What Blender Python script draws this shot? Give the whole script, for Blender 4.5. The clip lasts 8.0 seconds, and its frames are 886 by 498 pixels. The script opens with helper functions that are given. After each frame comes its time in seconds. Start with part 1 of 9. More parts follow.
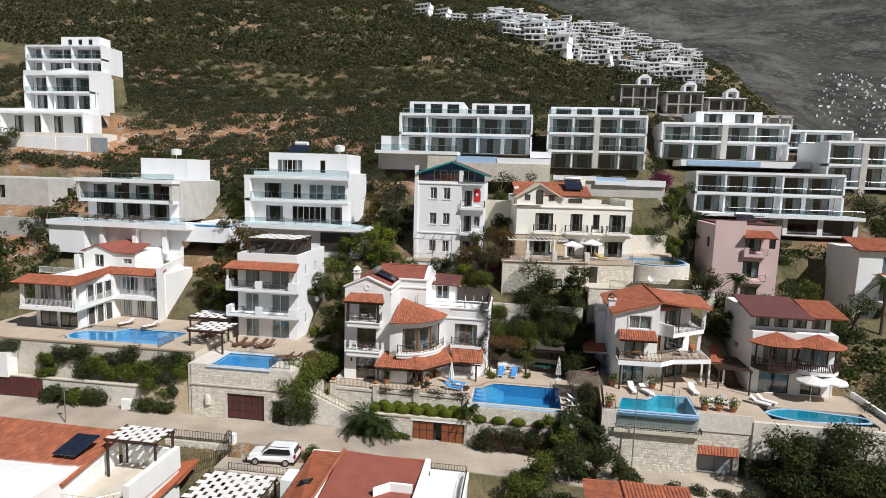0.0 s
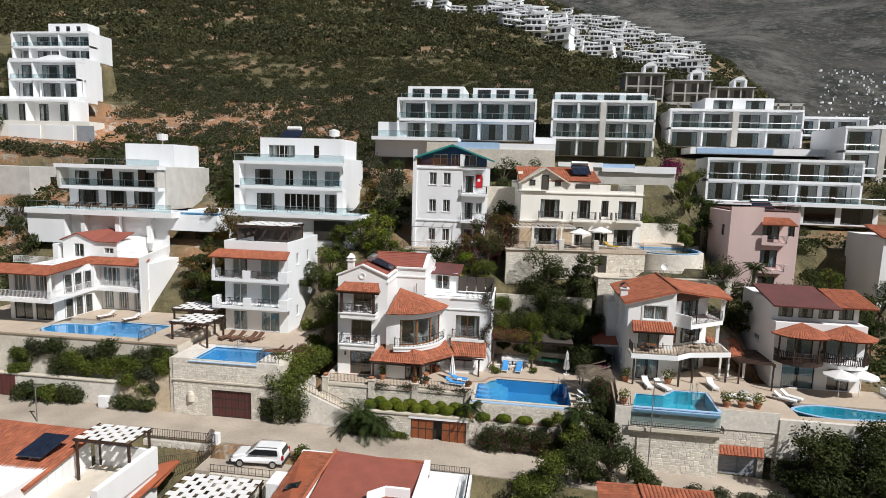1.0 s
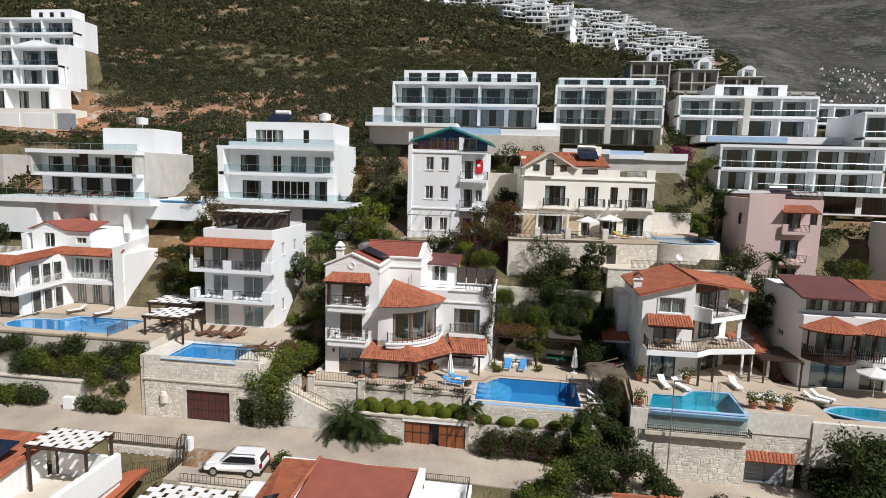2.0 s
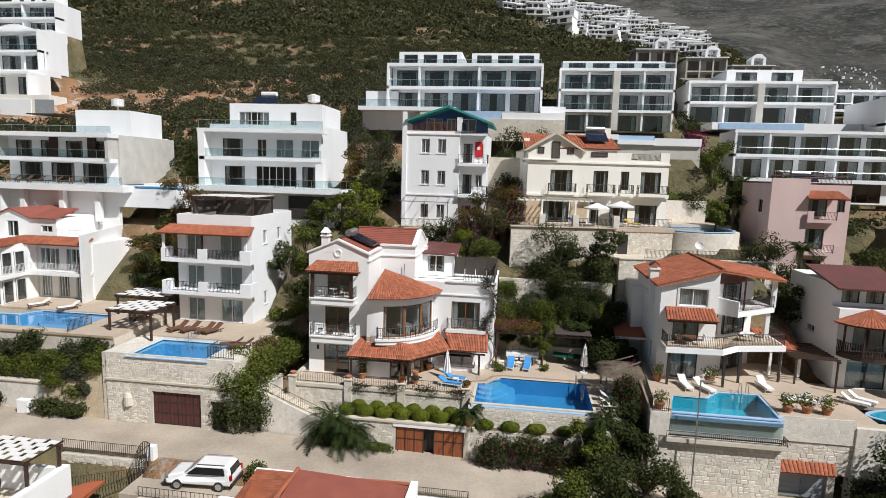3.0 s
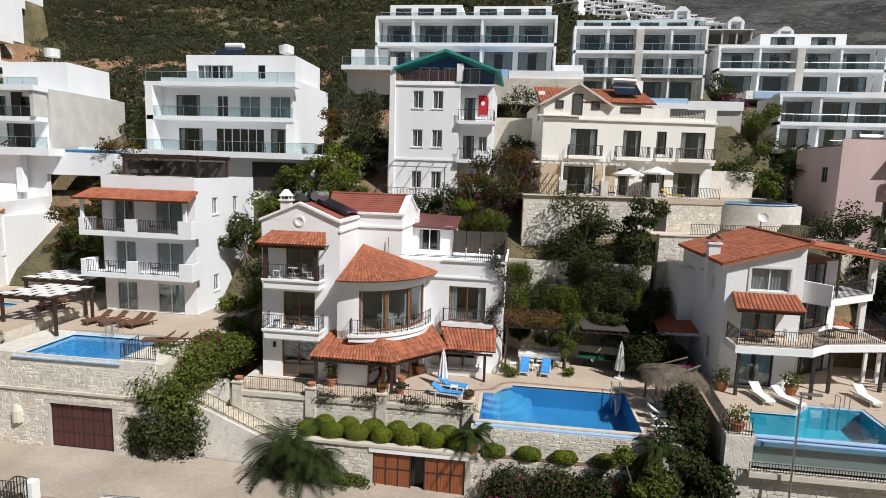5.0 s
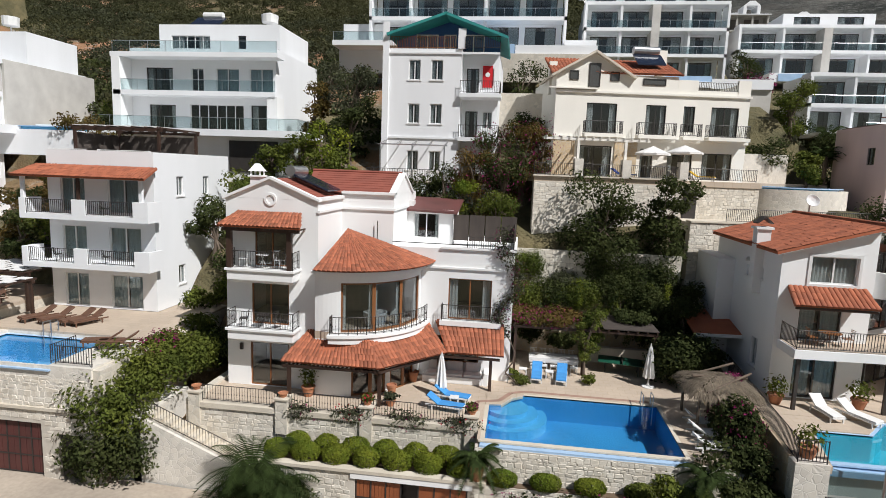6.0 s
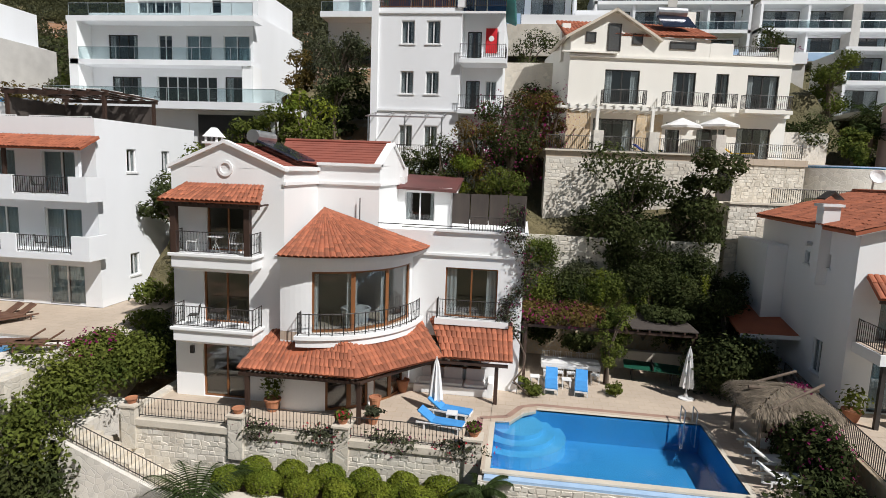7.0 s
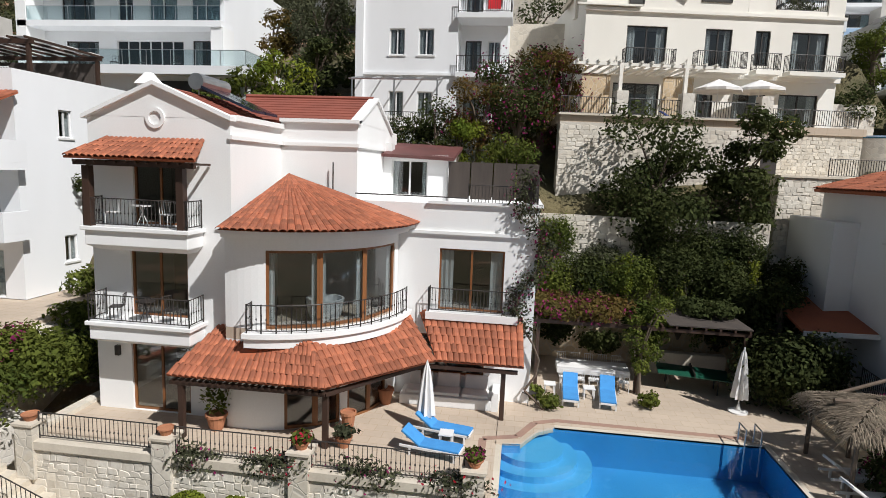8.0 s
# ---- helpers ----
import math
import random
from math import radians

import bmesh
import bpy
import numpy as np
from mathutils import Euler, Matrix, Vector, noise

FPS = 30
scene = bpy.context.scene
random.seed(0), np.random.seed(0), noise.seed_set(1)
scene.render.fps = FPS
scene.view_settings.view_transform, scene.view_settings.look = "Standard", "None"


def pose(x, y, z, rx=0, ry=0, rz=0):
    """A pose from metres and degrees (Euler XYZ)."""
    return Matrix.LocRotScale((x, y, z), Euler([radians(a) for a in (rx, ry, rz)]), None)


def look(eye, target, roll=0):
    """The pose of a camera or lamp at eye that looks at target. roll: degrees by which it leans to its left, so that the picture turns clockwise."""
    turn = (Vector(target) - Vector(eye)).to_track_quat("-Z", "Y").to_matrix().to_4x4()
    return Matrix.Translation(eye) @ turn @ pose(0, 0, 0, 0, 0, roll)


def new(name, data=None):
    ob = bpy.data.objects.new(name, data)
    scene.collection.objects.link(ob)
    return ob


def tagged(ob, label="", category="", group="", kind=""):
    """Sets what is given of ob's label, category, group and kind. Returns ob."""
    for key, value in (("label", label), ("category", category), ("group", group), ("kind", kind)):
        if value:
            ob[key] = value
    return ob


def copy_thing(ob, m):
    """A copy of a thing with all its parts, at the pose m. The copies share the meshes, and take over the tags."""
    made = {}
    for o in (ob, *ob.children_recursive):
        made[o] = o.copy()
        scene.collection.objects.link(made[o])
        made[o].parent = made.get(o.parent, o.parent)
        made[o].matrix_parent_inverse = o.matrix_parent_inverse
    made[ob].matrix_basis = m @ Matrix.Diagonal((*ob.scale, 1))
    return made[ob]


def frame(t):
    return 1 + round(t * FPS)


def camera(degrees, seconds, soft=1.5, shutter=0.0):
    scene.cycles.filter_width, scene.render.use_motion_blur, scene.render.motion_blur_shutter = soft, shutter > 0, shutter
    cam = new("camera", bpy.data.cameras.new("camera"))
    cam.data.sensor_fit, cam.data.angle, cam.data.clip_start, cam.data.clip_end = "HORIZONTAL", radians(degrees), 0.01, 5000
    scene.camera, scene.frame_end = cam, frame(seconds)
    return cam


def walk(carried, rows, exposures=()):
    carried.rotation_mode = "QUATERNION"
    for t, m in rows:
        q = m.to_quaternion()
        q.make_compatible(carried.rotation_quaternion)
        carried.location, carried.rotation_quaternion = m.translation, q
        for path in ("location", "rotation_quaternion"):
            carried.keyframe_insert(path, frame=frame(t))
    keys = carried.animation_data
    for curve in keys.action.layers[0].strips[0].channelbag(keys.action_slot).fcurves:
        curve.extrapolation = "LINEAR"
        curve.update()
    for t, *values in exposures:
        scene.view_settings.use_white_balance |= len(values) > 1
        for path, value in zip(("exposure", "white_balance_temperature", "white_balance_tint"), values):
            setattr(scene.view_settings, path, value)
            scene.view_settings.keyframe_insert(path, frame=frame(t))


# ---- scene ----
cam = camera(75.6, 8.0, soft=0.7)
METRES, EYE, TILT, LEAN, TURN = 43.0, 26.0, 0.0, 0.0, 7.8
ROWS = [
    (0.0, 0.0, 0.0, 0.0, 0.23, -7.52, -1.72),
    (0.5, 0.0003, 0.042, -0.0212, 0.2, -7.58, -1.66),
    (1.0, -0.0004, 0.0907, -0.0426, 0.18, -7.64, -1.64),
    (1.5, 0.0015, 0.1435, -0.0636, 0.14, -7.65, -1.64),
    (3.0, 0.0122, 0.3127, -0.1267, 0.03, -7.64, -1.66),
    (3.5, 0.0149, 0.3735, -0.148, -0.0, -7.65, -1.69),
    (4.0, 0.0182, 0.4373, -0.1685, -0.03, -7.66, -1.71),
    (4.5, 0.0188, 0.502, -0.1885, -0.08, -7.7, -1.77),
    (6.0, 0.0231, 0.6972, -0.2431, -0.05, -7.86, -2.04),
    (6.5, 0.0257, 0.7618, -0.261, -0.02, -7.89, -2.07),
    (7.0, 0.0296, 0.8251, -0.2787, 0.0, -7.95, -2.09),
    (7.5, 0.0336, 0.887, -0.2974, 0.05, -7.95, -2.08),
    (8.0, 0.0374, 0.9463, -0.3159, 0.05, -8.01, -2.13),
]
walk(cam, [(t, pose(0, 0, EYE, TILT, LEAN, TURN) @ pose(METRES * x, METRES * y, METRES * z, 90 + pitch, roll, yaw)) for t, x, y, z, yaw, pitch, roll in ROWS])

# ---- light ----
world = bpy.data.worlds.new("world")
scene.world = world
world.use_nodes = True
SUN_TO = Vector((1.28, -0.95, 1.8)).normalized()
SUN_EL = math.asin(SUN_TO.z)
SUN_AZ = math.atan2(SUN_TO.x, SUN_TO.y)
sky = world.node_tree.nodes.new("ShaderNodeTexSky")
sky.sky_type, sky.sun_disc = "NISHITA", False
sky.sun_elevation, sky.sun_rotation = SUN_EL, SUN_AZ
sky.air_density, sky.dust_density = 1.2, 1.5
background = world.node_tree.nodes["Background"]
world.node_tree.links.new(sky.outputs[0], background.inputs[0])
background.inputs[1].default_value = 0.035
sun = new("sun", bpy.data.lights.new("sun", "SUN"))
sun.data.energy, sun.data.angle, sun.data.color = 4.8, radians(0.6), (1.0, 0.985, 0.975)
sun.matrix_world = look(SUN_TO * 400, (0, 0, 0))


# ---- materials ----
def material(name, a, b=None, rough=0.8, scale=0.6, fine=14.0, bump=0.15, metal=0.0, random_by="", streak=False, mix=1.0, spread=0.4):
    """Two colours mixed by coarse and fine noise, with fine relief."""
    m = bpy.data.materials.new(name)
    m.use_nodes = True
    nodes, links = m.node_tree.nodes, m.node_tree.links
    bsdf = nodes["Principled BSDF"]
    bsdf.inputs["Roughness"].default_value, bsdf.inputs["Metallic"].default_value = rough, metal
    b = b or tuple(c * 0.82 for c in a)
    coord = nodes.new("ShaderNodeTexCoord")
    source = coord.outputs["Object"]
    if streak:
        mapping = nodes.new("ShaderNodeMapping")
        mapping.inputs["Scale"].default_value = (1, 1, 0.18)
        links.new(source, mapping.inputs[0])
        source = mapping.outputs[0]
    coarse, small = nodes.new("ShaderNodeTexNoise"), nodes.new("ShaderNodeTexNoise")
    coarse.inputs["Scale"].default_value, coarse.inputs["Detail"].default_value = scale, 6
    small.inputs["Scale"].default_value, small.inputs["Detail"].default_value = fine, 3
    links.new(source, coarse.inputs["Vector"]), links.new(coord.outputs["Object"], small.inputs["Vector"])
    add = nodes.new("ShaderNodeMath")
    add.operation = "MULTIPLY_ADD"
    links.new(small.outputs[0], add.inputs[0])
    add.inputs[1].default_value = 0.4
    links.new(coarse.outputs[0], add.inputs[2])
    ramp = nodes.new("ShaderNodeMapRange")
    ramp.inputs[1].default_value, ramp.inputs[2].default_value = 0.48, 0.92
    ramp.inputs[4].default_value = mix
    links.new(add.outputs[0], ramp.inputs[0])
    blend = nodes.new("ShaderNodeMix")
    blend.data_type = "RGBA"
    links.new(ramp.outputs[0], blend.inputs[0])
    blend.inputs[6].default_value, blend.inputs[7].default_value = (*a, 1), (*b, 1)
    colour = blend.outputs[2]
    if random_by:
        if random_by == "object":
            rnd = nodes.new("ShaderNodeObjectInfo").outputs["Random"]
        else:
            rnd = nodes.new("ShaderNodeNewGeometry").outputs["Random Per Island"]
        vary = nodes.new("ShaderNodeHueSaturation")
        value = nodes.new("ShaderNodeMapRange")
        value.inputs[3].default_value, value.inputs[4].default_value = 1 - spread, 1 + spread
        links.new(rnd, value.inputs[0]), links.new(value.outputs[0], vary.inputs["Value"])
        links.new(colour, vary.inputs["Color"])
        colour = vary.outputs[0]
    links.new(colour, bsdf.inputs["Base Color"])
    if bump:
        relief = nodes.new("ShaderNodeBump")
        relief.inputs["Strength"].default_value, relief.inputs["Distance"].default_value = bump, 0.03
        links.new(add.outputs[0], relief.inputs["Height"]), links.new(relief.outputs[0], bsdf.inputs["Normal"])
    return m


def masonry(name, stone, stone2, mortar, scale=2.6):
    """Irregular stone facing: cells with joints."""
    m = material(name, stone, stone2, 0.92, 0.5, 9, 0)
    nodes, links = m.node_tree.nodes, m.node_tree.links
    bsdf = nodes["Principled BSDF"]
    coord = nodes.new("ShaderNodeTexCoord")
    warp = nodes.new("ShaderNodeTexNoise")
    warp.inputs["Scale"].default_value = 1.5
    mixed = nodes.new("ShaderNodeMix")
    mixed.data_type = "VECTOR"
    mixed.inputs[0].default_value = 0.12
    links.new(coord.outputs["Object"], warp.inputs["Vector"])
    links.new(coord.outputs["Object"], mixed.inputs[4]), links.new(warp.outputs["Color"], mixed.inputs[5])
    cells, edge = nodes.new("ShaderNodeTexVoronoi"), nodes.new("ShaderNodeTexVoronoi")
    edge.feature = "DISTANCE_TO_EDGE"
    for v in (cells, edge):
        v.inputs["Scale"].default_value = scale
        links.new(mixed.outputs[1], v.inputs["Vector"])
    joint = nodes.new("ShaderNodeMapRange")
    joint.inputs[1].default_value, joint.inputs[2].default_value = 0.01, 0.07
    links.new(edge.outputs["Distance"], joint.inputs[0])
    old = bsdf.inputs["Base Color"].links[0].from_socket
    vary = nodes.new("ShaderNodeHueSaturation")
    value = nodes.new("ShaderNodeMapRange")
    value.inputs[3].default_value, value.inputs[4].default_value = 0.86, 1.1
    links.new(cells.outputs["Color"], value.inputs[0]), links.new(value.outputs[0], vary.inputs["Value"])
    links.new(old, vary.inputs["Color"])
    blend = nodes.new("ShaderNodeMix")
    blend.data_type = "RGBA"
    blend.inputs[6].default_value = (*mortar, 1)
    links.new(joint.outputs[0], blend.inputs[0]), links.new(vary.outputs[0], blend.inputs[7])
    links.new(blend.outputs[2], bsdf.inputs["Base Color"])
    relief = nodes.new("ShaderNodeBump")
    relief.inputs["Strength"].default_value, relief.inputs["Distance"].default_value = 0.35, 0.03
    links.new(joint.outputs[0], relief.inputs["Height"]), links.new(relief.outputs[0], bsdf.inputs["Normal"])
    return m


def glazing(name, tint, base_gloss=0.12, ripple=0.0):
    """A clear sheet: tinted see-through with a mirror gloss by Fresnel."""
    m = bpy.data.materials.new(name)
    m.use_nodes = True
    nodes, links = m.node_tree.nodes, m.node_tree.links
    nodes.remove(nodes["Principled BSDF"])
    clear, gloss, both = nodes.new("ShaderNodeBsdfTransparent"), nodes.new("ShaderNodeBsdfGlossy"), nodes.new("ShaderNodeMixShader")
    clear.inputs[0].default_value = (*tint, 1)
    gloss.inputs["Roughness"].default_value = 0.03
    weight, power, fresnel = nodes.new("ShaderNodeLayerWeight"), nodes.new("ShaderNodeMath"), nodes.new("ShaderNodeMapRange")
    power.operation = "POWER"
    power.inputs[1].default_value = 4.0
    fresnel.inputs[3].default_value = base_gloss
    links.new(weight.outputs["Facing"], power.inputs[0]), links.new(power.outputs[0], fresnel.inputs[0])
    if ripple:
        wave, relief, coord = nodes.new("ShaderNodeTexNoise"), nodes.new("ShaderNodeBump"), nodes.new("ShaderNodeTexCoord")
        wave.inputs["Scale"].default_value = 2.2
        relief.inputs["Strength"].default_value, relief.inputs["Distance"].default_value = ripple, 0.05
        links.new(coord.outputs["Object"], wave.inputs["Vector"])
        links.new(wave.outputs[0], relief.inputs["Height"])
        links.new(relief.outputs[0], gloss.inputs["Normal"]), links.new(relief.outputs[0], weight.inputs["Normal"])
    links.new(fresnel.outputs[0], both.inputs[0])
    links.new(clear.outputs[0], both.inputs[1]), links.new(gloss.outputs[0], both.inputs[2])
    links.new(both.outputs[0], nodes["Material Output"].inputs[0])
    return m


def paving(name, a, b, joint, size=0.6):
    m = material(name, a, b, 0.75, 0.35, 7, 0.1)
    nodes, links = m.node_tree.nodes, m.node_tree.links
    bsdf = nodes["Principled BSDF"]
    coord, brick = nodes.new("ShaderNodeTexCoord"), nodes.new("ShaderNodeTexBrick")
    brick.inputs["Scale"].default_value = 1.0
    brick.inputs["Brick Width"].default_value, brick.inputs["Row Height"].default_value = size * 1.5, size
    brick.inputs["Mortar Size"].default_value = 0.012
    brick.inputs["Color1"].default_value, brick.inputs["Color2"].default_value = (1, 1, 1, 1), (0.93, 0.93, 0.93, 1)
    brick.inputs["Mortar"].default_value = (*joint, 1)
    links.new(coord.outputs["Object"], brick.inputs["Vector"])
    old = bsdf.inputs["Base Color"].links[0].from_socket
    times = nodes.new("ShaderNodeMix")
    times.data_type, times.blend_type = "RGBA", "MULTIPLY"
    times.inputs[0].default_value = 1
    links.new(old, times.inputs[6]), links.new(brick.outputs[0], times.inputs[7])
    links.new(times.outputs[2], bsdf.inputs["Base Color"])
    return m


def leafage(name, a, b, scale=0.5):
    m = material(name, a, b, 0.85, scale, 3.0, 0, random_by="island")
    bsdf = m.node_tree.nodes["Principled BSDF"]
    bsdf.inputs["Specular IOR Level"].default_value = 0.1
    nodes, links = m.node_tree.nodes, m.node_tree.links
    through_leaf, both = nodes.new("ShaderNodeBsdfTranslucent"), nodes.new("ShaderNodeMixShader")
    both.inputs[0].default_value = 0.35
    links.new(bsdf.inputs["Base Color"].links[0].from_socket, through_leaf.inputs["Color"])
    links.new(bsdf.outputs[0], both.inputs[1]), links.new(through_leaf.outputs[0], both.inputs[2])
    links.new(both.outputs[0], nodes["Material Output"].inputs[0])
    return m


WHITE = material("white_plaster", (0.88, 0.885, 0.88), (0.79, 0.79, 0.78), 0.85, 0.35, 20, 0.08, streak=True)
COOLWHITE = material("bright_white_paint", (0.87, 0.885, 0.90), (0.78, 0.79, 0.80), 0.8, 0.3, 20, 0.06, streak=True)
CREAM = material("cream_plaster", (0.87, 0.845, 0.775), (0.78, 0.755, 0.69), 0.85, 0.4, 18, 0.08, streak=True)
PINK = material("pink_plaster", (0.70, 0.53, 0.50), (0.60, 0.45, 0.43), 0.85, 0.4, 18, 0.1, streak=True)
GREYSTONE = material("pale_stone_cladding", (0.60, 0.58, 0.54), (0.48, 0.46, 0.43), 0.85, 0.8, 16, 0.2)
CONCRETE = material("bare_concrete", (0.50, 0.48, 0.45), (0.36, 0.35, 0.33), 0.9, 0.5, 12, 0.3)
# Dark tone holds the shade of rooms and garages, for surfaces behind openings.
ROOMSHADE = material("room_shade", (0.17, 0.15, 0.135), (0.12, 0.11, 0.10), 0.9, 0.4, 8, 0.05)
STONE = masonry("stone_masonry", (0.70, 0.65, 0.56), (0.55, 0.49, 0.40), (0.58, 0.54, 0.47), 3.4)
PALESTONE = masonry("pale_stone_masonry", (0.75, 0.71, 0.64), (0.64, 0.59, 0.51), (0.68, 0.64, 0.58), 3.8)
ORANGESTONE = masonry("ochre_stone_masonry", (0.64, 0.52, 0.36), (0.50, 0.38, 0.24), (0.55, 0.48, 0.38), 3.0)
STONEPIECE = material("limestone_block", (0.74, 0.70, 0.62), (0.57, 0.51, 0.42), 0.92, 1.6, 12, 0.5, random_by="object", spread=0.15)
STONEPIECES = material("limestone_blocks", (0.74, 0.70, 0.62), (0.57, 0.51, 0.42), 0.92, 1.6, 12, 0.5, random_by="island", spread=0.15)
MORTAR = material("lime_mortar", (0.62, 0.58, 0.51), (0.50, 0.45, 0.38), 0.95, 1.0, 20, 0.4)
TILE = material("terracotta_tile", (0.43, 0.145, 0.07), (0.27, 0.088, 0.048), 0.85, 1.6, 22, 0.3, random_by="object", spread=0.3)
TILES = material("terracotta_tiles", (0.40, 0.125, 0.06), (0.27, 0.085, 0.045), 0.85, 1.0, 22, 0.3, random_by="island", spread=0.2)
REDSHEET = material("red_roof_shingle", (0.31, 0.092, 0.062), (0.235, 0.072, 0.05), 0.8, 0.8, 10, 0.3)
MAROON = material("maroon_roof_sheet", (0.16, 0.055, 0.05), (0.11, 0.045, 0.04), 0.6, 0.8, 12, 0.2)
AWNING = material("orange_roof_edge", (0.44, 0.125, 0.055), (0.33, 0.095, 0.045), 0.8, 0.8, 14, 0.3)
TEAL = material("teal_painted_timber", (0.03, 0.30, 0.28), (0.025, 0.22, 0.21), 0.6, 1.0, 14, 0.1)
BLUEWALL = material("blue_painted_boards", (0.03, 0.12, 0.33), (0.025, 0.09, 0.26), 0.6, 1.0, 14, 0.1)
WOODDARK = material("dark_stained_timber", (0.055, 0.028, 0.018), (0.035, 0.018, 0.012), 0.6, 2.0, 20, 0.2, streak=True)
WOODFRAME = material("varnished_brown_timber", (0.26, 0.105, 0.035), (0.17, 0.065, 0.022), 0.45, 2.0, 20, 0.1, streak=True)
GARAGEWOOD = material("reddish_garage_boards", (0.33, 0.10, 0.035), (0.22, 0.065, 0.025), 0.55, 1.2, 24, 0.15, streak=True)
GARAGEDARK = material("maroon_garage_boards", (0.11, 0.032, 0.028), (0.075, 0.024, 0.022), 0.55, 1.2, 24, 0.15, streak=True)
GREYDOOR = material("grey_steel_door", (0.34, 0.36, 0.39), (0.26, 0.28, 0.31), 0.5, 1.2, 18, 0.1)
IRON = material("black_wrought_iron", (0.025, 0.024, 0.023), (0.045, 0.035, 0.03), 0.55, 3.0, 30, 0.1)
DARKFRAME = material("dark_window_frame", (0.035, 0.03, 0.028), (0.05, 0.045, 0.04), 0.45, 2.0, 20, 0)
WHITEFRAME = material("white_window_frame", (0.78, 0.78, 0.77), (0.68, 0.68, 0.67), 0.5, 2.0, 20, 0)
STEEL = material("brushed_steel", (0.6, 0.61, 0.62), (0.5, 0.51, 0.52), 0.3, 3.0, 30, 0.05, metal=0.9)
CURTAIN = material("pale_curtain", (0.80, 0.79, 0.76), (0.62, 0.62, 0.60), 0.95, 3.0, 6, 0.4, streak=True)
TEALCURTAIN = material("pale_teal_curtain", (0.62, 0.74, 0.76), (0.46, 0.58, 0.61), 0.95, 3.0, 6, 0.4, streak=True)
GLASS = glazing("window_glass", (0.78, 0.81, 0.82), 0.10)
SHEET = glazing("balustrade_glass", (0.80, 0.87, 0.88), 0.06)
WATER = glazing("pool_water", (0.62, 0.85, 0.94), 0.025, 0.12)
POOLBLUE = material("deep_blue_mosaic", (0.06, 0.32, 0.60), (0.05, 0.27, 0.53), 0.4, 0.6, 30, 0.05)
POOLLIGHT = material("light_blue_mosaic", (0.12, 0.44, 0.70), (0.09, 0.37, 0.62), 0.4, 0.6, 30, 0.05)
POOLTURQ = material("turquoise_mosaic", (0.04, 0.46, 0.56), (0.03, 0.38, 0.48), 0.4, 0.6, 30, 0.05)
POOLEDGE = material("pale_blue_pool_edge", (0.42, 0.58, 0.78), (0.34, 0.50, 0.70), 0.35, 1.5, 20, 0.05)
DECK = paving("travertine_paving", (0.56, 0.46, 0.36), (0.47, 0.385, 0.30), (0.84, 0.80, 0.74), 0.45)
COPING = material("limestone_coping", (0.66, 0.60, 0.50), (0.54, 0.48, 0.39), 0.8, 1.0, 14, 0.2)
BAND = material("rose_stone_band", (0.38, 0.24, 0.18), (0.30, 0.19, 0.15), 0.7, 1.5, 14, 0.1)
ROAD = material("worn_concrete_road", (0.50, 0.425, 0.34), (0.31, 0.26, 0.21), 0.95, 0.22, 5, 0.3)
CANVAS = material("white_canvas", (0.80, 0.79, 0.77), (0.70, 0.69, 0.67), 0.9, 2.0, 20, 0.2)
BLUECLOTH = material("sky_blue_cushion", (0.06, 0.30, 0.66), (0.05, 0.24, 0.56), 0.9, 2.5, 18, 0.2)
WHITEPLASTIC = material("white_moulded_plastic", (0.80, 0.80, 0.79), (0.72, 0.72, 0.71), 0.4, 2.0, 20, 0)
CUSHION = material("pale_sofa_cushion", (0.80, 0.79, 0.77), (0.70, 0.70, 0.69), 0.95, 2.0, 20, 0.2)
BROWNCLOTH = material("brown_lounger_slats", (0.17, 0.085, 0.05), (0.11, 0.055, 0.035), 0.7, 2.0, 20, 0.2)
CLAY = material("terracotta_pot_clay", (0.46, 0.20, 0.10), (0.34, 0.14, 0.075), 0.85, 3.0, 20, 0.2)
SOLAR = material("dark_solar_collector", (0.012, 0.016, 0.03), (0.02, 0.028, 0.05), 0.12, 2.0, 20, 0)
REDCLOTH = material("red_flag_cloth", (0.62, 0.02, 0.03), (0.5, 0.015, 0.02), 0.9, 3.0, 20, 0.2)
YELLOWCLOTH = material("yellow_cushion", (0.75, 0.48, 0.02), (0.62, 0.38, 0.02), 0.9, 3.0, 20, 0.2)
NAVYCLOTH = material("navy_cushion", (0.02, 0.05, 0.25), (0.015, 0.04, 0.18), 0.9, 3.0, 20, 0.2)
REED = material("dark_reed_screen", (0.075, 0.06, 0.05), (0.05, 0.04, 0.035), 0.9, 3.0, 26, 0.4, streak=True)
THATCH = material("dry_palm_thatch", (0.27, 0.22, 0.16), (0.16, 0.125, 0.09), 0.95, 3.0, 18, 0.6, random_by="island")
GREENTABLE = material("green_table_top", (0.015, 0.10, 0.06), (0.012, 0.08, 0.05), 0.4, 2.0, 20, 0)
BARK = material("grey_brown_bark", (0.16, 0.12, 0.09), (0.10, 0.075, 0.055), 0.95, 3.0, 14, 0.6, streak=True)
CARPAINT = material("white_car_paint", (0.80, 0.80, 0.80), (0.77, 0.77, 0.77), 0.22, 0.6, 6, 0)
CARGLASS = material("dark_car_glass", (0.012, 0.014, 0.016), (0.02, 0.022, 0.024), 0.06, 1.0, 6, 0)
RUBBER = material("black_tyre_rubber", (0.02, 0.02, 0.02), (0.03, 0.03, 0.03), 0.9, 6.0, 30, 0.1)
REDLAMP = material("red_lamp_lens", (0.45, 0.01, 0.015), (0.35, 0.01, 0.01), 0.2, 4.0, 30, 0)
SCRUB = leafage("scrub_leaves", (0.100, 0.098, 0.045), (0.052, 0.058, 0.030), 0.05)
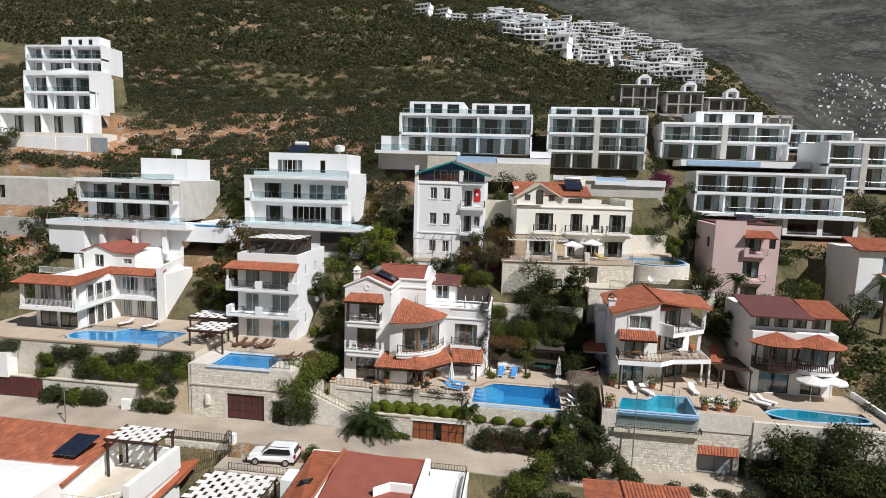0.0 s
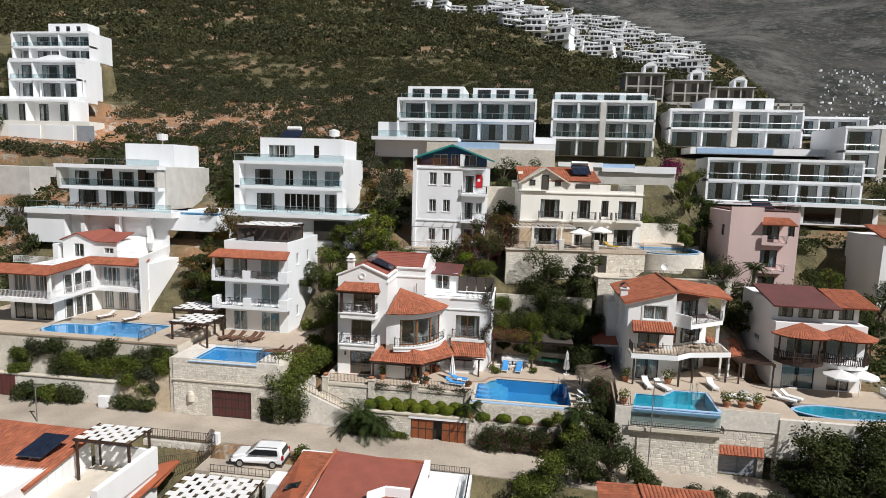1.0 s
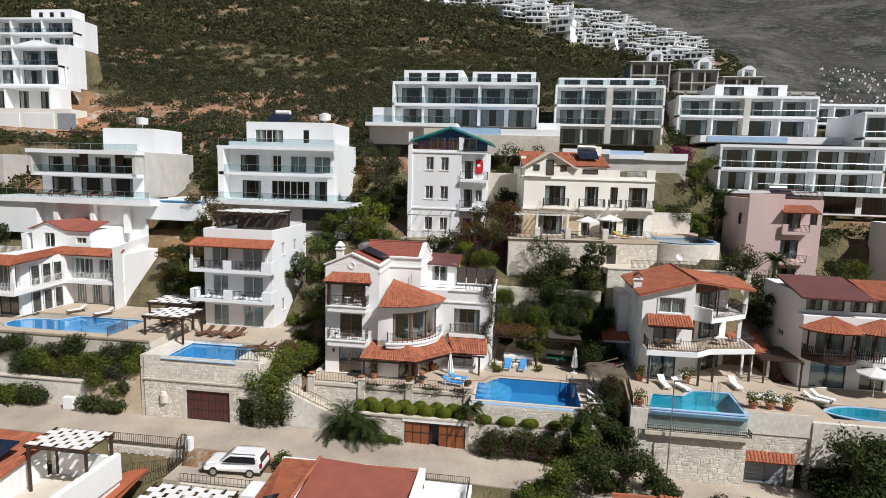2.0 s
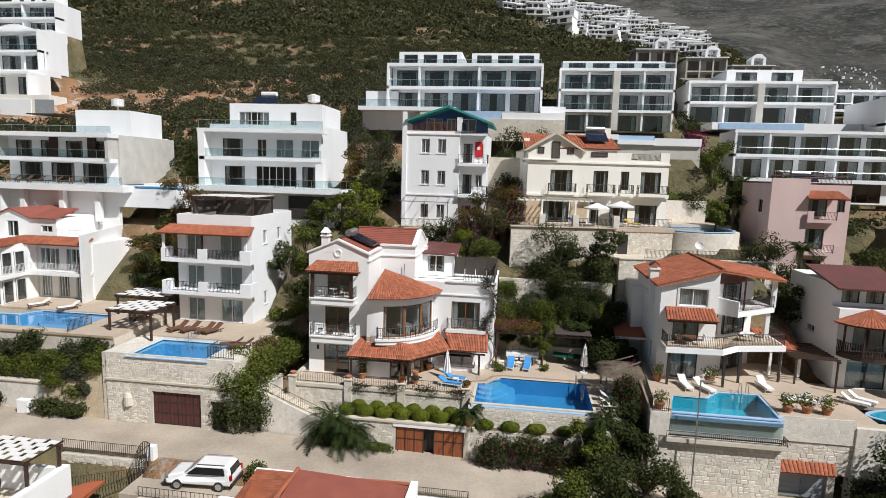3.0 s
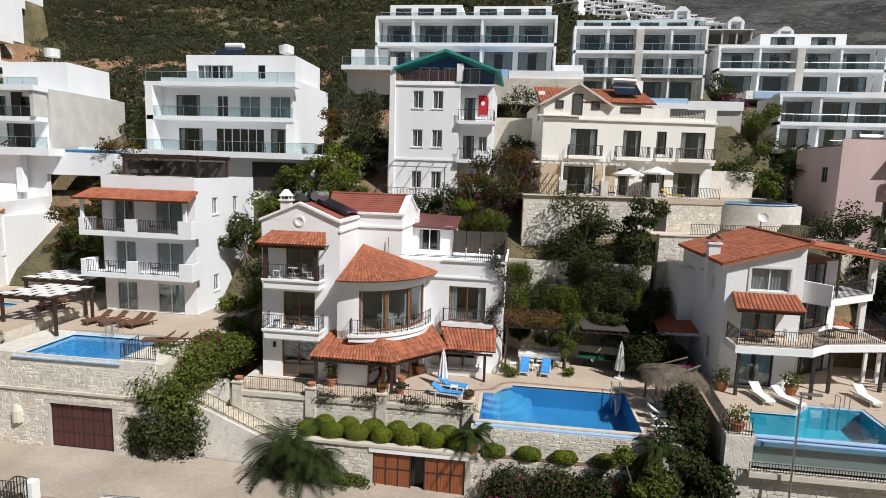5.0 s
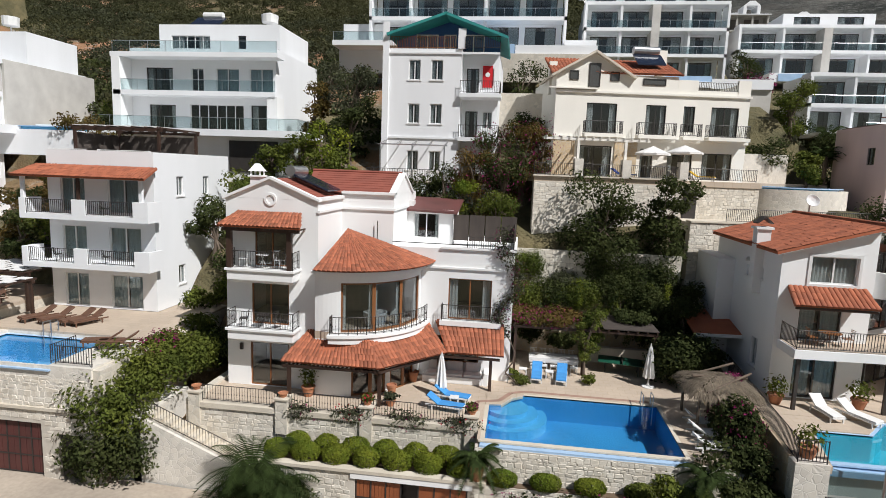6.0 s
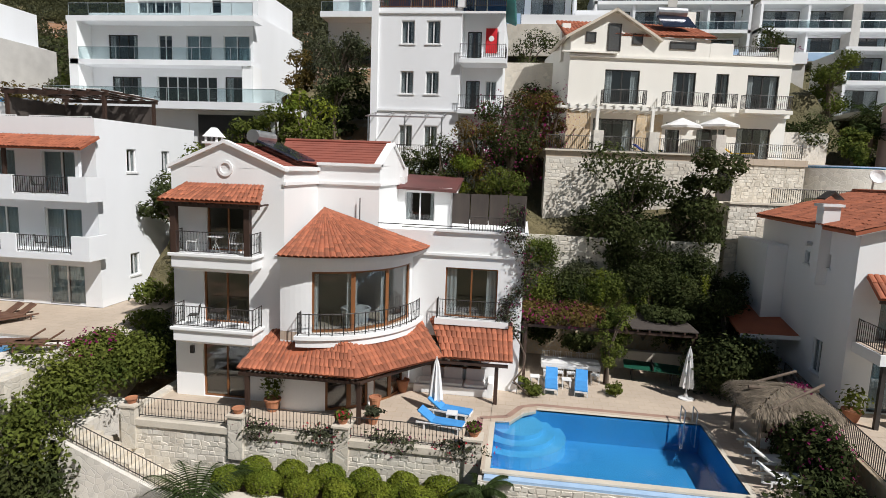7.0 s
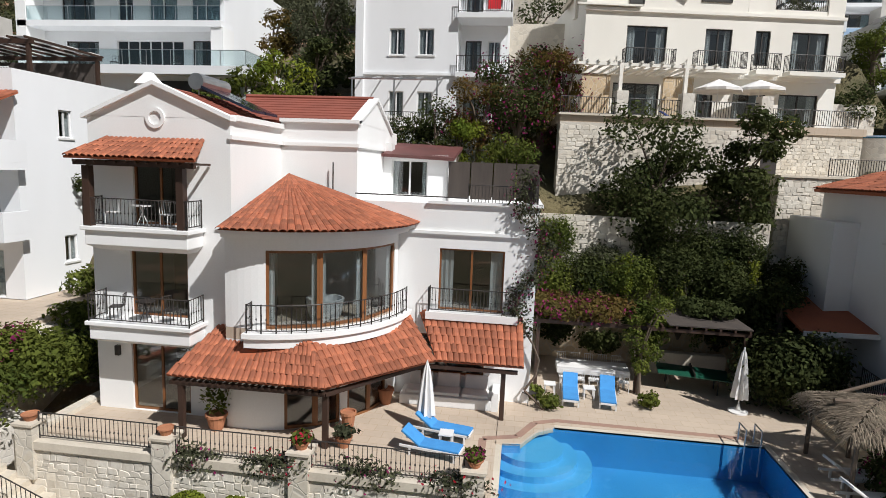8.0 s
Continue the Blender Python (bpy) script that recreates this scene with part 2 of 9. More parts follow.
OLIVE = leafage("olive_leaves", (0.10, 0.105, 0.06), (0.055, 0.062, 0.036), 0.4)
GREEN = leafage("garden_leaves", (0.155, 0.175, 0.034), (0.065, 0.09, 0.02), 0.45)
LIME = leafage("yellow_green_leaves", (0.22, 0.24, 0.03), (0.10, 0.15, 0.02), 0.5)
DEEP = leafage("dark_evergreen_leaves", (0.078, 0.090, 0.030), (0.036, 0.050, 0.018), 0.5)
AUTUMN = leafage("rusty_creeper_leaves", (0.16, 0.10, 0.03), (0.07, 0.065, 0.02), 0.5)
PALM = leafage("palm_frond_leaves", (0.055, 0.08, 0.024), (0.032, 0.05, 0.016), 0.6)
BLOSSOM = leafage("magenta_bougainvillea", (0.27, 0.03, 0.12), (0.18, 0.022, 0.08), 0.8)
REDFLOWER = leafage("red_geranium_flowers", (0.5, 0.02, 0.03), (0.4, 0.02, 0.06), 0.8)


# ---- building helpers ----
PLACED = {}
PADS = []


class Geo:
    """Collects faces for one mesh."""

    def __init__(self):
        self.v, self.f = [], []

    def poly(self, points):
        n = len(self.v)
        self.v += [tuple(p) for p in points]
        self.f.append(tuple(range(n, n + len(points))))
        return self

    def hexa(self, p):
        """Eight corners: the lower four anticlockwise, then the upper four."""
        n = len(self.v)
        self.v += [tuple(q) for q in p]
        self.f += [(n + 3, n + 2, n + 1, n), (n + 4, n + 5, n + 6, n + 7), (n, n + 1, n + 5, n + 4), (n + 1, n + 2, n + 6, n + 5), (n + 2, n + 3, n + 7, n + 6), (n + 3, n, n + 4, n + 7)]
        return self

    def box(self, x0, x1, y0, y1, z0, z1):
        return self.hexa([(x0, y0, z0), (x1, y0, z0), (x1, y1, z0), (x0, y1, z0), (x0, y0, z1), (x1, y0, z1), (x1, y1, z1), (x0, y1, z1)])

    def prism(self, outline, z0, z1):
        n, k = len(self.v), len(outline)
        self.v += [(x, y, z0) for x, y in outline] + [(x, y, z1) for x, y in outline]
        self.f += [tuple(range(n + k - 1, n - 1, -1)), tuple(range(n + k, n + 2 * k))]
        self.f += [(n + i, n + (i + 1) % k, n + k + (i + 1) % k, n + k + i) for i in range(k)]
        return self

    def tube(self, p, q, r, r2=None, sides=6):
        p, q = Vector(p), Vector(q)
        r2 = r if r2 is None else r2
        axis = (q - p).normalized()
        side = axis.orthogonal().normalized()
        other = axis.cross(side)
        n = len(self.v)
        for c, rad in ((p, r), (q, r2)):
            self.v += [tuple(c + rad * (math.cos(a) * side + math.sin(a) * other)) for a in (2 * math.pi * i / sides for i in range(sides))]
        self.f += [(n + i, n + (i + 1) % sides, n + sides + (i + 1) % sides, n + sides + i) for i in range(sides)]
        self.f += [tuple(range(n + sides - 1, n - 1, -1)), tuple(range(n + sides, n + 2 * sides))]
        return self

    def lathe(self, x, y, z, profile, sides=14):
        """profile: (radius, height) from below."""
        n, k = len(self.v), len(profile)
        for r, h in profile:
            self.v += [(x + r * math.cos(2 * math.pi * i / sides), y + r * math.sin(2 * math.pi * i / sides), z + h) for i in range(sides)]
        for j in range(k - 1):
            for i in range(sides):
                a, b = n + j * sides + i, n + j * sides + (i + 1) % sides
                self.f.append((a, b, b + sides, a + sides))
        self.f += [tuple(range(n + sides - 1, n - 1, -1)), tuple(range(n + (k - 1) * sides, n + k * sides))]
        return self

    def mesh(self, name, mat, smooth=False):
        me = bpy.data.meshes.new(name)
        me.from_pydata(self.v, [], self.f)
        me.materials.append(mat)
        if smooth:
            me.polygons.foreach_set("use_smooth", [True] * len(me.polygons))
        me.update()
        return me


def thing(name, label, category, at=(0, 0, 0), group="", kind=""):
    ob = new(name)
    ob.empty_display_size = 0.3
    ob.location = at
    PLACED[ob] = Matrix.Translation(at)
    return tagged(ob, label, category, group, kind)


def piece(name, me, m, parent):
    ob = new(name, me)
    ob.parent = parent
    ob.matrix_parent_inverse = PLACED[parent].inverted()
    ob.matrix_basis = m
    PLACED[ob] = m.copy()
    return ob


SPLIT = {"pier", "parapet", "gable", "opening", "wall_face", "podium", "pilaster", "string_course", "side_wall", "rubble_wall", "stone_facing", "chimney", "bumper", "infill_wall", "beam", "gate_bar", "wall_below", "rafter"}


def islands(geo):
    """The separate solids in a mesh, each by itself."""
    root = list(range(len(geo.v)))

    def find(i):
        while root[i] != i:
            root[i] = root[root[i]]
            i = root[i]
        return i

    for f in geo.f:
        for i in f[1:]:
            root[find(i)] = find(f[0])
    sets = {}
    for f in geo.f:
        sets.setdefault(find(f[0]), []).append(f)
    out = []
    for faces in sets.values():
        g, seen = Geo(), {}
        for f in faces:
            for i in f:
                if i not in seen:
                    seen[i] = len(g.v)
                    g.v.append(geo.v[i])
            g.f.append(tuple(seen[i] for i in f))
        out.append(g)
    return out


def part(name, geo, mat, parent, label="", smooth=False):
    if name in SPLIT:
        solids = islands(geo)
        for g in solids[1:]:
            tagged(piece(name, g.mesh(name, mat, smooth), Matrix.Identity(4), parent), label)
        geo = solids[0]
    ob = piece(name, geo.mesh(name, mat, smooth), Matrix.Identity(4), parent)
    return tagged(ob, label)


def single(name, geo, mat, label, category, group="", kind="", smooth=False):
    ob = new(name, geo.mesh(name, mat, smooth))
    PLACED[ob] = Matrix.Identity(4)
    return tagged(ob, label, category, group, kind)


def bevelled(ob, width=0.03):
    mod = ob.modifiers.new("soft_edge", "BEVEL")
    mod.width, mod.segments, mod.limit_method = width, 2, "ANGLE"
    return ob


class Face:
    """A wall plane: u runs along the wall, d into the building."""

    def __init__(self, side, at):
        self.side, self.at = side, at

    def p(self, u, d, z):
        if self.side == "front":
            return (u, self.at + d, z)
        if self.side == "right":
            return (self.at - d, u, z)
        return (self.at + d, u, z)

    def block(self, geo, u0, u1, d0, d1, z0, z1):
        a, b = self.p(u0, d0, z0), self.p(u1, d1, z1)
        return geo.box(min(a[0], b[0]), max(a[0], b[0]), min(a[1], b[1]), max(a[1], b[1]), z0, z1)


class Chord(Face):
    """A wall plane at any angle: u from a to b, d inwards."""

    def __init__(self, a, b):
        self.a = Vector((*a, 0))
        self.along = (Vector((*b, 0)) - self.a).normalized()
        self.into = Vector((-self.along.y, self.along.x, 0))

    def p(self, u, d, z):
        q = self.a + self.along * u + self.into * d
        return (q.x, q.y, z)

    def block(self, geo, u0, u1, d0, d1, z0, z1):
        return geo.hexa([self.p(u, d, z) for z in (z0, z1) for u, d in ((u0, d0), (u1, d0), (u1, d1), (u0, d1))])


def surround(geo, face, u0, u1, z0, z1, bar, d0, d1):
    """A four-sided frame in one piece."""
    n = len(geo.v)
    for d in (d0, d1):
        for k in (0, bar):
            geo.v += [face.p(u0 + k, d, z0 + k), face.p(u1 - k, d, z0 + k), face.p(u1 - k, d, z1 - k), face.p(u0 + k, d, z1 - k)]
    for i in range(4):
        j = (i + 1) % 4
        geo.f += [(n + i, n + j, n + 4 + j, n + 4 + i), (n + 8 + j, n + 8 + i, n + 12 + i, n + 12 + j), (n + 4 + i, n + 4 + j, n + 12 + j, n + 12 + i), (n + i, n + 8 + i, n + 8 + j, n + j)]
    return geo


def pierced(geo, face, u0, u1, z0, z1, holes, thick=0.25):
    """A wall of true thickness with openings through it."""
    us = sorted({u0, u1, *(h[i] for h in holes for i in (0, 1))})
    zs = sorted({z0, z1, *(h[i] for h in holes for i in (2, 3))})
    us, zs = [u for u in us if u0 <= u <= u1], [z for z in zs if z0 <= z <= z1]
    for z, z2 in zip(zs, zs[1:]):
        run = None
        for u, u2 in zip(us, us[1:]):
            inside = any(h[0] < (u + u2) / 2 < h[1] and h[2] < (z + z2) / 2 < h[3] for h in holes)
            if not inside:
                run = (run[0], u2) if run else (u, u2)
            if run and (inside or u2 == us[-1]):
                for d in (0, thick):
                    geo.poly([face.p(run[0], d, z), face.p(run[1], d, z), face.p(run[1], d, z2), face.p(run[0], d, z2)])
                run = None
    for h in holes:
        a, b, c, e = h[:4]
        for s, t in (((a, c), (a, e)), ((b, c), (b, e)), ((a, c), (b, c)), ((a, e), (b, e))):
            geo.poly([face.p(s[0], 0, s[1]), face.p(t[0], 0, t[1]), face.p(t[0], thick, t[1]), face.p(s[0], thick, s[1])])
    for s, t in (((u0, z0), (u0, z1)), ((u1, z0), (u1, z1)), ((u0, z1), (u1, z1))):
        geo.poly([face.p(s[0], 0, s[1]), face.p(t[0], 0, t[1]), face.p(t[0], thick, t[1]), face.p(s[0], thick, s[1])])


def window(parent, face, u0, u1, z0, z1, frame_mat, leaves=2, curtain=None, deep=0.14, bar=0.07, cover=0.3, sill=False):
    """A framed window with panes and perhaps a curtain, set into an opening."""
    w = part("window", surround(Geo(), face, u0, u1, z0, z1, bar, deep - 0.05, deep + 0.04), frame_mat, parent)
    for i in range(1, leaves):
        u = u0 + (u1 - u0) * i / leaves
        part("mullion", face.block(Geo(), u - bar * 0.55, u + bar * 0.55, deep - 0.04, deep + 0.03, z0 + bar, z1 - bar), frame_mat, w)
    p = part("pane", face.block(Geo(), u0 + bar * 0.9, u1 - bar * 0.9, deep - 0.008, deep + 0.008, z0 + bar * 0.9, z1 - bar * 0.9), GLASS, w)
    if sill:
        part("sill", face.block(Geo(), u0 - 0.1, u1 + 0.1, -0.06, 0.08, z0 - 0.09, z0 - 0.003), WHITEFRAME, w)
    if curtain:
        width = (u1 - u0) * cover
        for a, b in ((u0 + 0.03, u0 + 0.03 + width), (u1 - 0.03 - width, u1 - 0.03)):
            c = Geo()
            n = max(4, int((b - a) / 0.09))
            row = [(a + (b - a) * i / n, deep + 0.09 + 0.04 * (i % 2)) for i in range(n + 1)]
            for (ua, da), (ub, db) in zip(row, row[1:]):
                c.poly([face.p(ua, da, z0), face.p(ub, db, z0), face.p(ub, db, z1 - 0.04), face.p(ua, da, z1 - 0.04)])
            part("curtain", c, curtain, w)
    return w


def block(owner, x0, x1, y0, y1, z0, z1, front=(), right=(), left=(), mat=None, floors=(), frame_mat=None, parapet=0.0, pad=True, curtains=None, leaves=2, cover=0.3, thick=0.25, roof=True, sill=False, back=True):
    """A block of a building: outer walls with openings and their windows, floors, a rear wall and a roof slab."""
    g = Geo()
    sides = (("front", y0, x0, x1, front), ("right", x1, y0 + thick, y1, right), ("left", x0, y0 + thick, y1, left))
    for side, at, a, b, holes in sides:
        pierced(g, Face(side, at), a, b, z0, z1, [h for h in holes], thick)
    if back:
        g.box(x0, x1, y1, y1 + thick, z0, z1)
    if roof:
        g.box(x0 + thick, x1 - thick, y0 + thick, y1, z1 - parapet - 0.3, z1 - parapet - 0.004)
    wall = part("wall", g, mat, owner)
    for z in (z0, *floors):
        part("floor_slab", Geo().box(x0 + thick, x1 - thick, y0 + thick, y1, z - 0.15, z + 0.02), DECK, owner)
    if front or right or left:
        # Added dark wall: room shade put into its colour so windows look dark.
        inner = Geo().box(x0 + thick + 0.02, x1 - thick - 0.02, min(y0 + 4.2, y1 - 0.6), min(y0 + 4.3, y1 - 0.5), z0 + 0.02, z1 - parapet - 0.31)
        part("partition", inner, ROOMSHADE, owner)
    for side, at, a, b, holes in sides:
        for h in holes:
            style = h[4] if len(h) > 4 else {}
            window(owner, Face(side, at), *h[:4], style.get("frame", frame_mat), style.get("leaves", leaves), style.get("curtain", curtains), cover=style.get("cover", cover), sill=style.get("sill", sill))
    if pad:
        PADS.append((x0 - 0.3, x1 + 0.3, y0 - 0.2, y1 + 0.3, z0))
    return wall


def railing(owner, points, z, height=0.95, gap=0.13, mat=None, singly=False, label="", thick=0.012):
    """Posts, rails and bars along a line of points (x, y)."""
    mat = mat or IRON
    g = Geo()
    bars = []
    for (xa, ya), (xb, yb) in zip(points, points[1:]):
        long = math.hypot(xb - xa, yb - ya)
        for h in (0.09, height):
            g.tube((xa, ya, z + h), (xb, yb, z + h), 0.02, sides=5)
        for i in range(2):
            px, py = ((xa, ya), (xb, yb))[i]
            g.tube((px, py, z), (px, py, z + height + 0.03), 0.025, sides=5)
        n = max(2, int(long / gap))
        bars += [(xa + (xb - xa) * i / n, ya + (yb - ya) * i / n) for i in range(1, n)]
    if not singly:
        for x, y in bars:
            g.box(x - thick, x + thick, y - thick, y + thick, z + 0.09, z + height)
    rail = part("railing", g, mat, owner, label)
    if singly:
        bar = BAR.get((height, mat.name))
        if not bar:
            bar = BAR[height, mat.name] = Geo().tube((0, 0, 0.09), (0, 0, height), 0.011, sides=5).lathe(0, 0, height * 0.5, [(0.011, -0.05), (0.026, 0), (0.011, 0.05)], 6).mesh("baluster", mat)
        for x, y in bars:
            piece("baluster", bar, Matrix.Translation((x, y, z)), rail)
    return rail


BAR = {}


def glass_rail(owner, points, z, height=0.95):
    g, top = Geo(), Geo()
    for (xa, ya), (xb, yb) in zip(points, points[1:]):
        d = Vector((xb - xa, yb - ya, 0)).normalized()
        n = Vector((-d.y, d.x, 0)) * 0.008
        a, b = Vector((xa, ya, z)), Vector((xb, yb, z))
        up = Vector((0, 0, height))
        g.hexa([a - n, b - n, b + n, a + n, a - n + up, b - n + up, b + n + up, a + n + up])
        top.tube(a + up, b + up, 0.022, sides=5)
        k = max(1, int((b - a).length / 1.6))
        for i in range(k + 1):
            q = a.lerp(b, i / k)
            top.tube(q, q + up, 0.02, sides=5)
    rail = part("railing", top, STEEL, owner)
    part("glass_panel", g, SHEET, rail)
    return rail


def tile_mesh():
    """One barrel tile: unit length up the slope, unit width, arched."""
    g = Geo()
    arc = [(0.53 * math.cos(a), 0.40 * math.sin(a)) for a in (math.pi * i / 5 for i in range(6))]
    top = [(0.49 * math.cos(a), 0.36 * math.sin(a)) for a in (math.pi * i / 5 for i in range(6))]
    g.v = [(x, -0.06, z) for x, z in arc] + [(x, 1.06, z) for x, z in top] + [(x * 0.8, -0.06, z * 0.8) for x, z in arc]
    g.f = [(i, i + 1, 7 + i, 6 + i) for i in range(5)] + [(i + 1, i, 12 + i, 13 + i) for i in range(5)]
    return g


TILE_GEO = tile_mesh()
TILE_MESH = TILE_GEO.mesh("roof_tile", TILE)
DICE = random.Random(7)


def tile_places(eave_a, eave_b, top_a, top_b, width=0.21, length=0.4):
    """Poses of barrel tiles over a sloping four-cornered patch."""
    ea, eb, ta, tb = (Vector(p) for p in (eave_a, eave_b, top_a, top_b))
    cols = max(1, round((eb - ea).length / width))
    rows = max(1, round(((ta + tb) / 2 - (ea + eb) / 2).length / length))
    out = []
    for j in range(rows):
        for i in range(cols):
            u, v, v2 = (i + 0.5) / cols, j / rows, (j + 1) / rows
            a, b = ea.lerp(eb, u).lerp(ta.lerp(tb, u), v), ea.lerp(eb, u).lerp(ta.lerp(tb, u), v2)
            across = (ea.lerp(ta, v)).lerp(eb.lerp(tb, v), 1) - ea.lerp(ta, v)
            w = across.length / cols
            if w < width * 0.42 and i % 2:
                continue
            if w < width * 0.42:
                w *= 2
            up = b - a
            n = across.cross(up).normalized()
            side = across.normalized()
            jit = DICE.uniform(-0.012, 0.012)
            m = Matrix.Identity(4)
            for r in range(3):
                m[r][0], m[r][1], m[r][2], m[r][3] = side[r] * w, up[r], n[r] * 0.2, a[r] + n[r] * (0.02 + jit)
            out.append(m)
    return out


def lay_tiles(owner, places, limit=0):
    """The first tiles as pieces, the others joined."""
    for m in places[:limit]:
        piece("roof_tile", TILE_MESH, m, owner)
    rest = places[limit:]
    if rest:
        base = np.array(TILE_GEO.v)
        g = Geo()
        for m in rest:
            a = np.array(m)
            n = len(g.v)
            g.v += [tuple(p) for p in base @ a[:3, :3].T + a[:3, 3]]
            g.f += [tuple(n + i for i in f) for f in TILE_GEO.f]
        tagged(part("roof_tiles", g, TILES, owner), kind="stuff")


def tiled_slope(owner, ea, eb, ta, tb, limit=0, width=0.21, deck=0.07, mat=None):
    """A roof slope: a deck under barrel tiles."""
    pts = [Vector(p) for p in (ea, eb, tb, ta)]
    n = (pts[1] - pts[0]).cross(pts[3] - pts[0]).normalized() * deck
    roof = part("roof", Geo().hexa([p - n for p in pts] + pts), mat or AWNING, owner)
    lay_tiles(roof, tile_places(ea, eb, ta, tb, width), limit)
    return roof


def sheet_roof(owner, pts, thick=0.1, mat=None, name="roof"):
    pts = [Vector(p) for p in pts]
    n = (pts[1] - pts[0]).cross(pts[-1] - pts[0]).normalized() * thick
    g = Geo()
    k = len(pts)
    g.v = [tuple(p - n) for p in pts] + [tuple(p) for p in pts]
    g.f = [tuple(range(k - 1, -1, -1)), tuple(range(k, 2 * k))] + [(i, (i + 1) % k, k + (i + 1) % k, k + i) for i in range(k)]
    return part(name, g, mat, owner)


def stones(parent, face, u0, u1, z0, z1, size=0.38, singly=False, skip=(), seed=1):
    """Roughly squared stones with uneven joints, standing proud of a wall."""
    dice = random.Random(seed)
    joined = Geo()
    z = z0
    count = 0
    while z < z1 - 0.1:
        h = min(size * dice.uniform(0.45, 0.85), z1 - z)
        u = u0
        while u < u1 - 0.08:
            w = min(size * dice.uniform(0.5, 1.35), u1 - u)
            if not any(a < u + w and u < b and c < z + h and z < e for a, b, c, e in skip):
                cut = 0.012
                proud = dice.uniform(0.006, 0.026)
                c = [(u + cut, z + cut), (u + w - cut, z + cut), (u + w - cut, z + h - cut), (u + cut, z + h - cut)]
                c = [(a + dice.uniform(-1, 1) * 0.055, b + dice.uniform(-1, 1) * 0.05) for a, b in c]
                mid = (sum(a for a, b in c) / 4, sum(b for a, b in c) / 4)
                g = Geo() if singly and count < 300 else joined
                n = len(g.v)
                g.v += [face.p(a, 0.01, b) for a, b in c] + [face.p(mid[0] + (a - mid[0]) * 0.88, -proud, mid[1] + (b - mid[1]) * 0.86) for a, b in c]
                g.f += [(n + 4, n + 5, n + 6, n + 7)] + [(n + i, n + (i + 1) % 4, n + 4 + (i + 1) % 4, n + 4 + i) for i in range(4)]
                if g is not joined:
                    piece("stone", g.mesh("stone", STONEPIECE), Matrix.Identity(4), parent)
                count += 1
            u += w
        z += h
    if joined.v:
        tagged(part("stonework", joined, STONEPIECES, parent), kind="stuff")


def leaf_cloud(g, centre, radii, count, leaf, dice, flat=0.0, shell=0.45):
    """Leaves spread through an ellipsoid, thicker towards its skin, uneven in outline."""
    cx, cy, cz = centre
    for _ in range(count):
        d = Vector((dice.gauss(0, 1), dice.gauss(0, 1), dice.gauss(0, 1))).normalized()
        r = shell + (1.05 - shell) * dice.random() ** 0.6
        r *= 1 + 0.25 * math.sin(3.1 * d.x + 5.3 * d.y + cx) * math.cos(4.1 * d.z + cy)
        p = Vector((cx + d.x * radii[0] * r, cy + d.y * radii[1] * r, cz + d.z * radii[2] * r))
        n = (d + Vector((dice.uniform(-1, 1), dice.uniform(-1, 1), dice.uniform(-0.6, 1.2)))).normalized()
        a = n.orthogonal().normalized()
        a.rotate(Matrix.Rotation(dice.uniform(0, 6.3), 3, n))
        b = n.cross(a)
        s = leaf * dice.uniform(0.6, 1.35)
        k = len(g.v)
        g.v += [tuple(p - a * s), tuple(p + b * s * 0.5), tuple(p + a * s), tuple(p - b * s * 0.5)]
        g.f.append((k, k + 1, k + 2, k + 3))


def tree(name, label, at, height, spread, mat, seed, leaves=1800, leaf=0.13, trunk=None, category="tree", clumps=9, low=0.25, group=""):
    """A trunk with limbs and a crown of leaf clumps."""
    dice = random.Random(seed)
    t = thing(name, label, category, at, group)
    x, y, z = at
    trunk = trunk or height * 0.04
    wood = Geo()
    fork = Vector((x + dice.uniform(-0.2, 0.2), y + dice.uniform(-0.2, 0.2), z + height * 0.4))
    wood.tube((x, y, z - 0.3), fork, trunk, trunk * 0.7, 8)
    crown = Geo()
    for i in range(clumps):
        a = 6.283 * i / clumps + dice.uniform(-0.4, 0.4)
        r = spread * dice.uniform(0.25, 0.72)
        h = height * (low + (0.95 - low) * dice.random())
        tip = Vector((x + r * math.cos(a), y + r * math.sin(a), z + h))
        bend = fork.lerp(tip, 0.5) + Vector((0, 0, 0.1 * height * dice.random()))
        wood.tube(fork, bend, trunk * 0.5, trunk * 0.32, 6), wood.tube(bend, tip, trunk * 0.32, trunk * 0.1, 5)
        rad = spread * dice.uniform(0.32, 0.52)
        leaf_cloud(crown, tip, (rad, rad, rad * dice.uniform(0.65, 0.95)), leaves // clumps, leaf, dice)
    part("trunk", wood, BARK, t)
    part("crown", crown, mat, t)
    return t


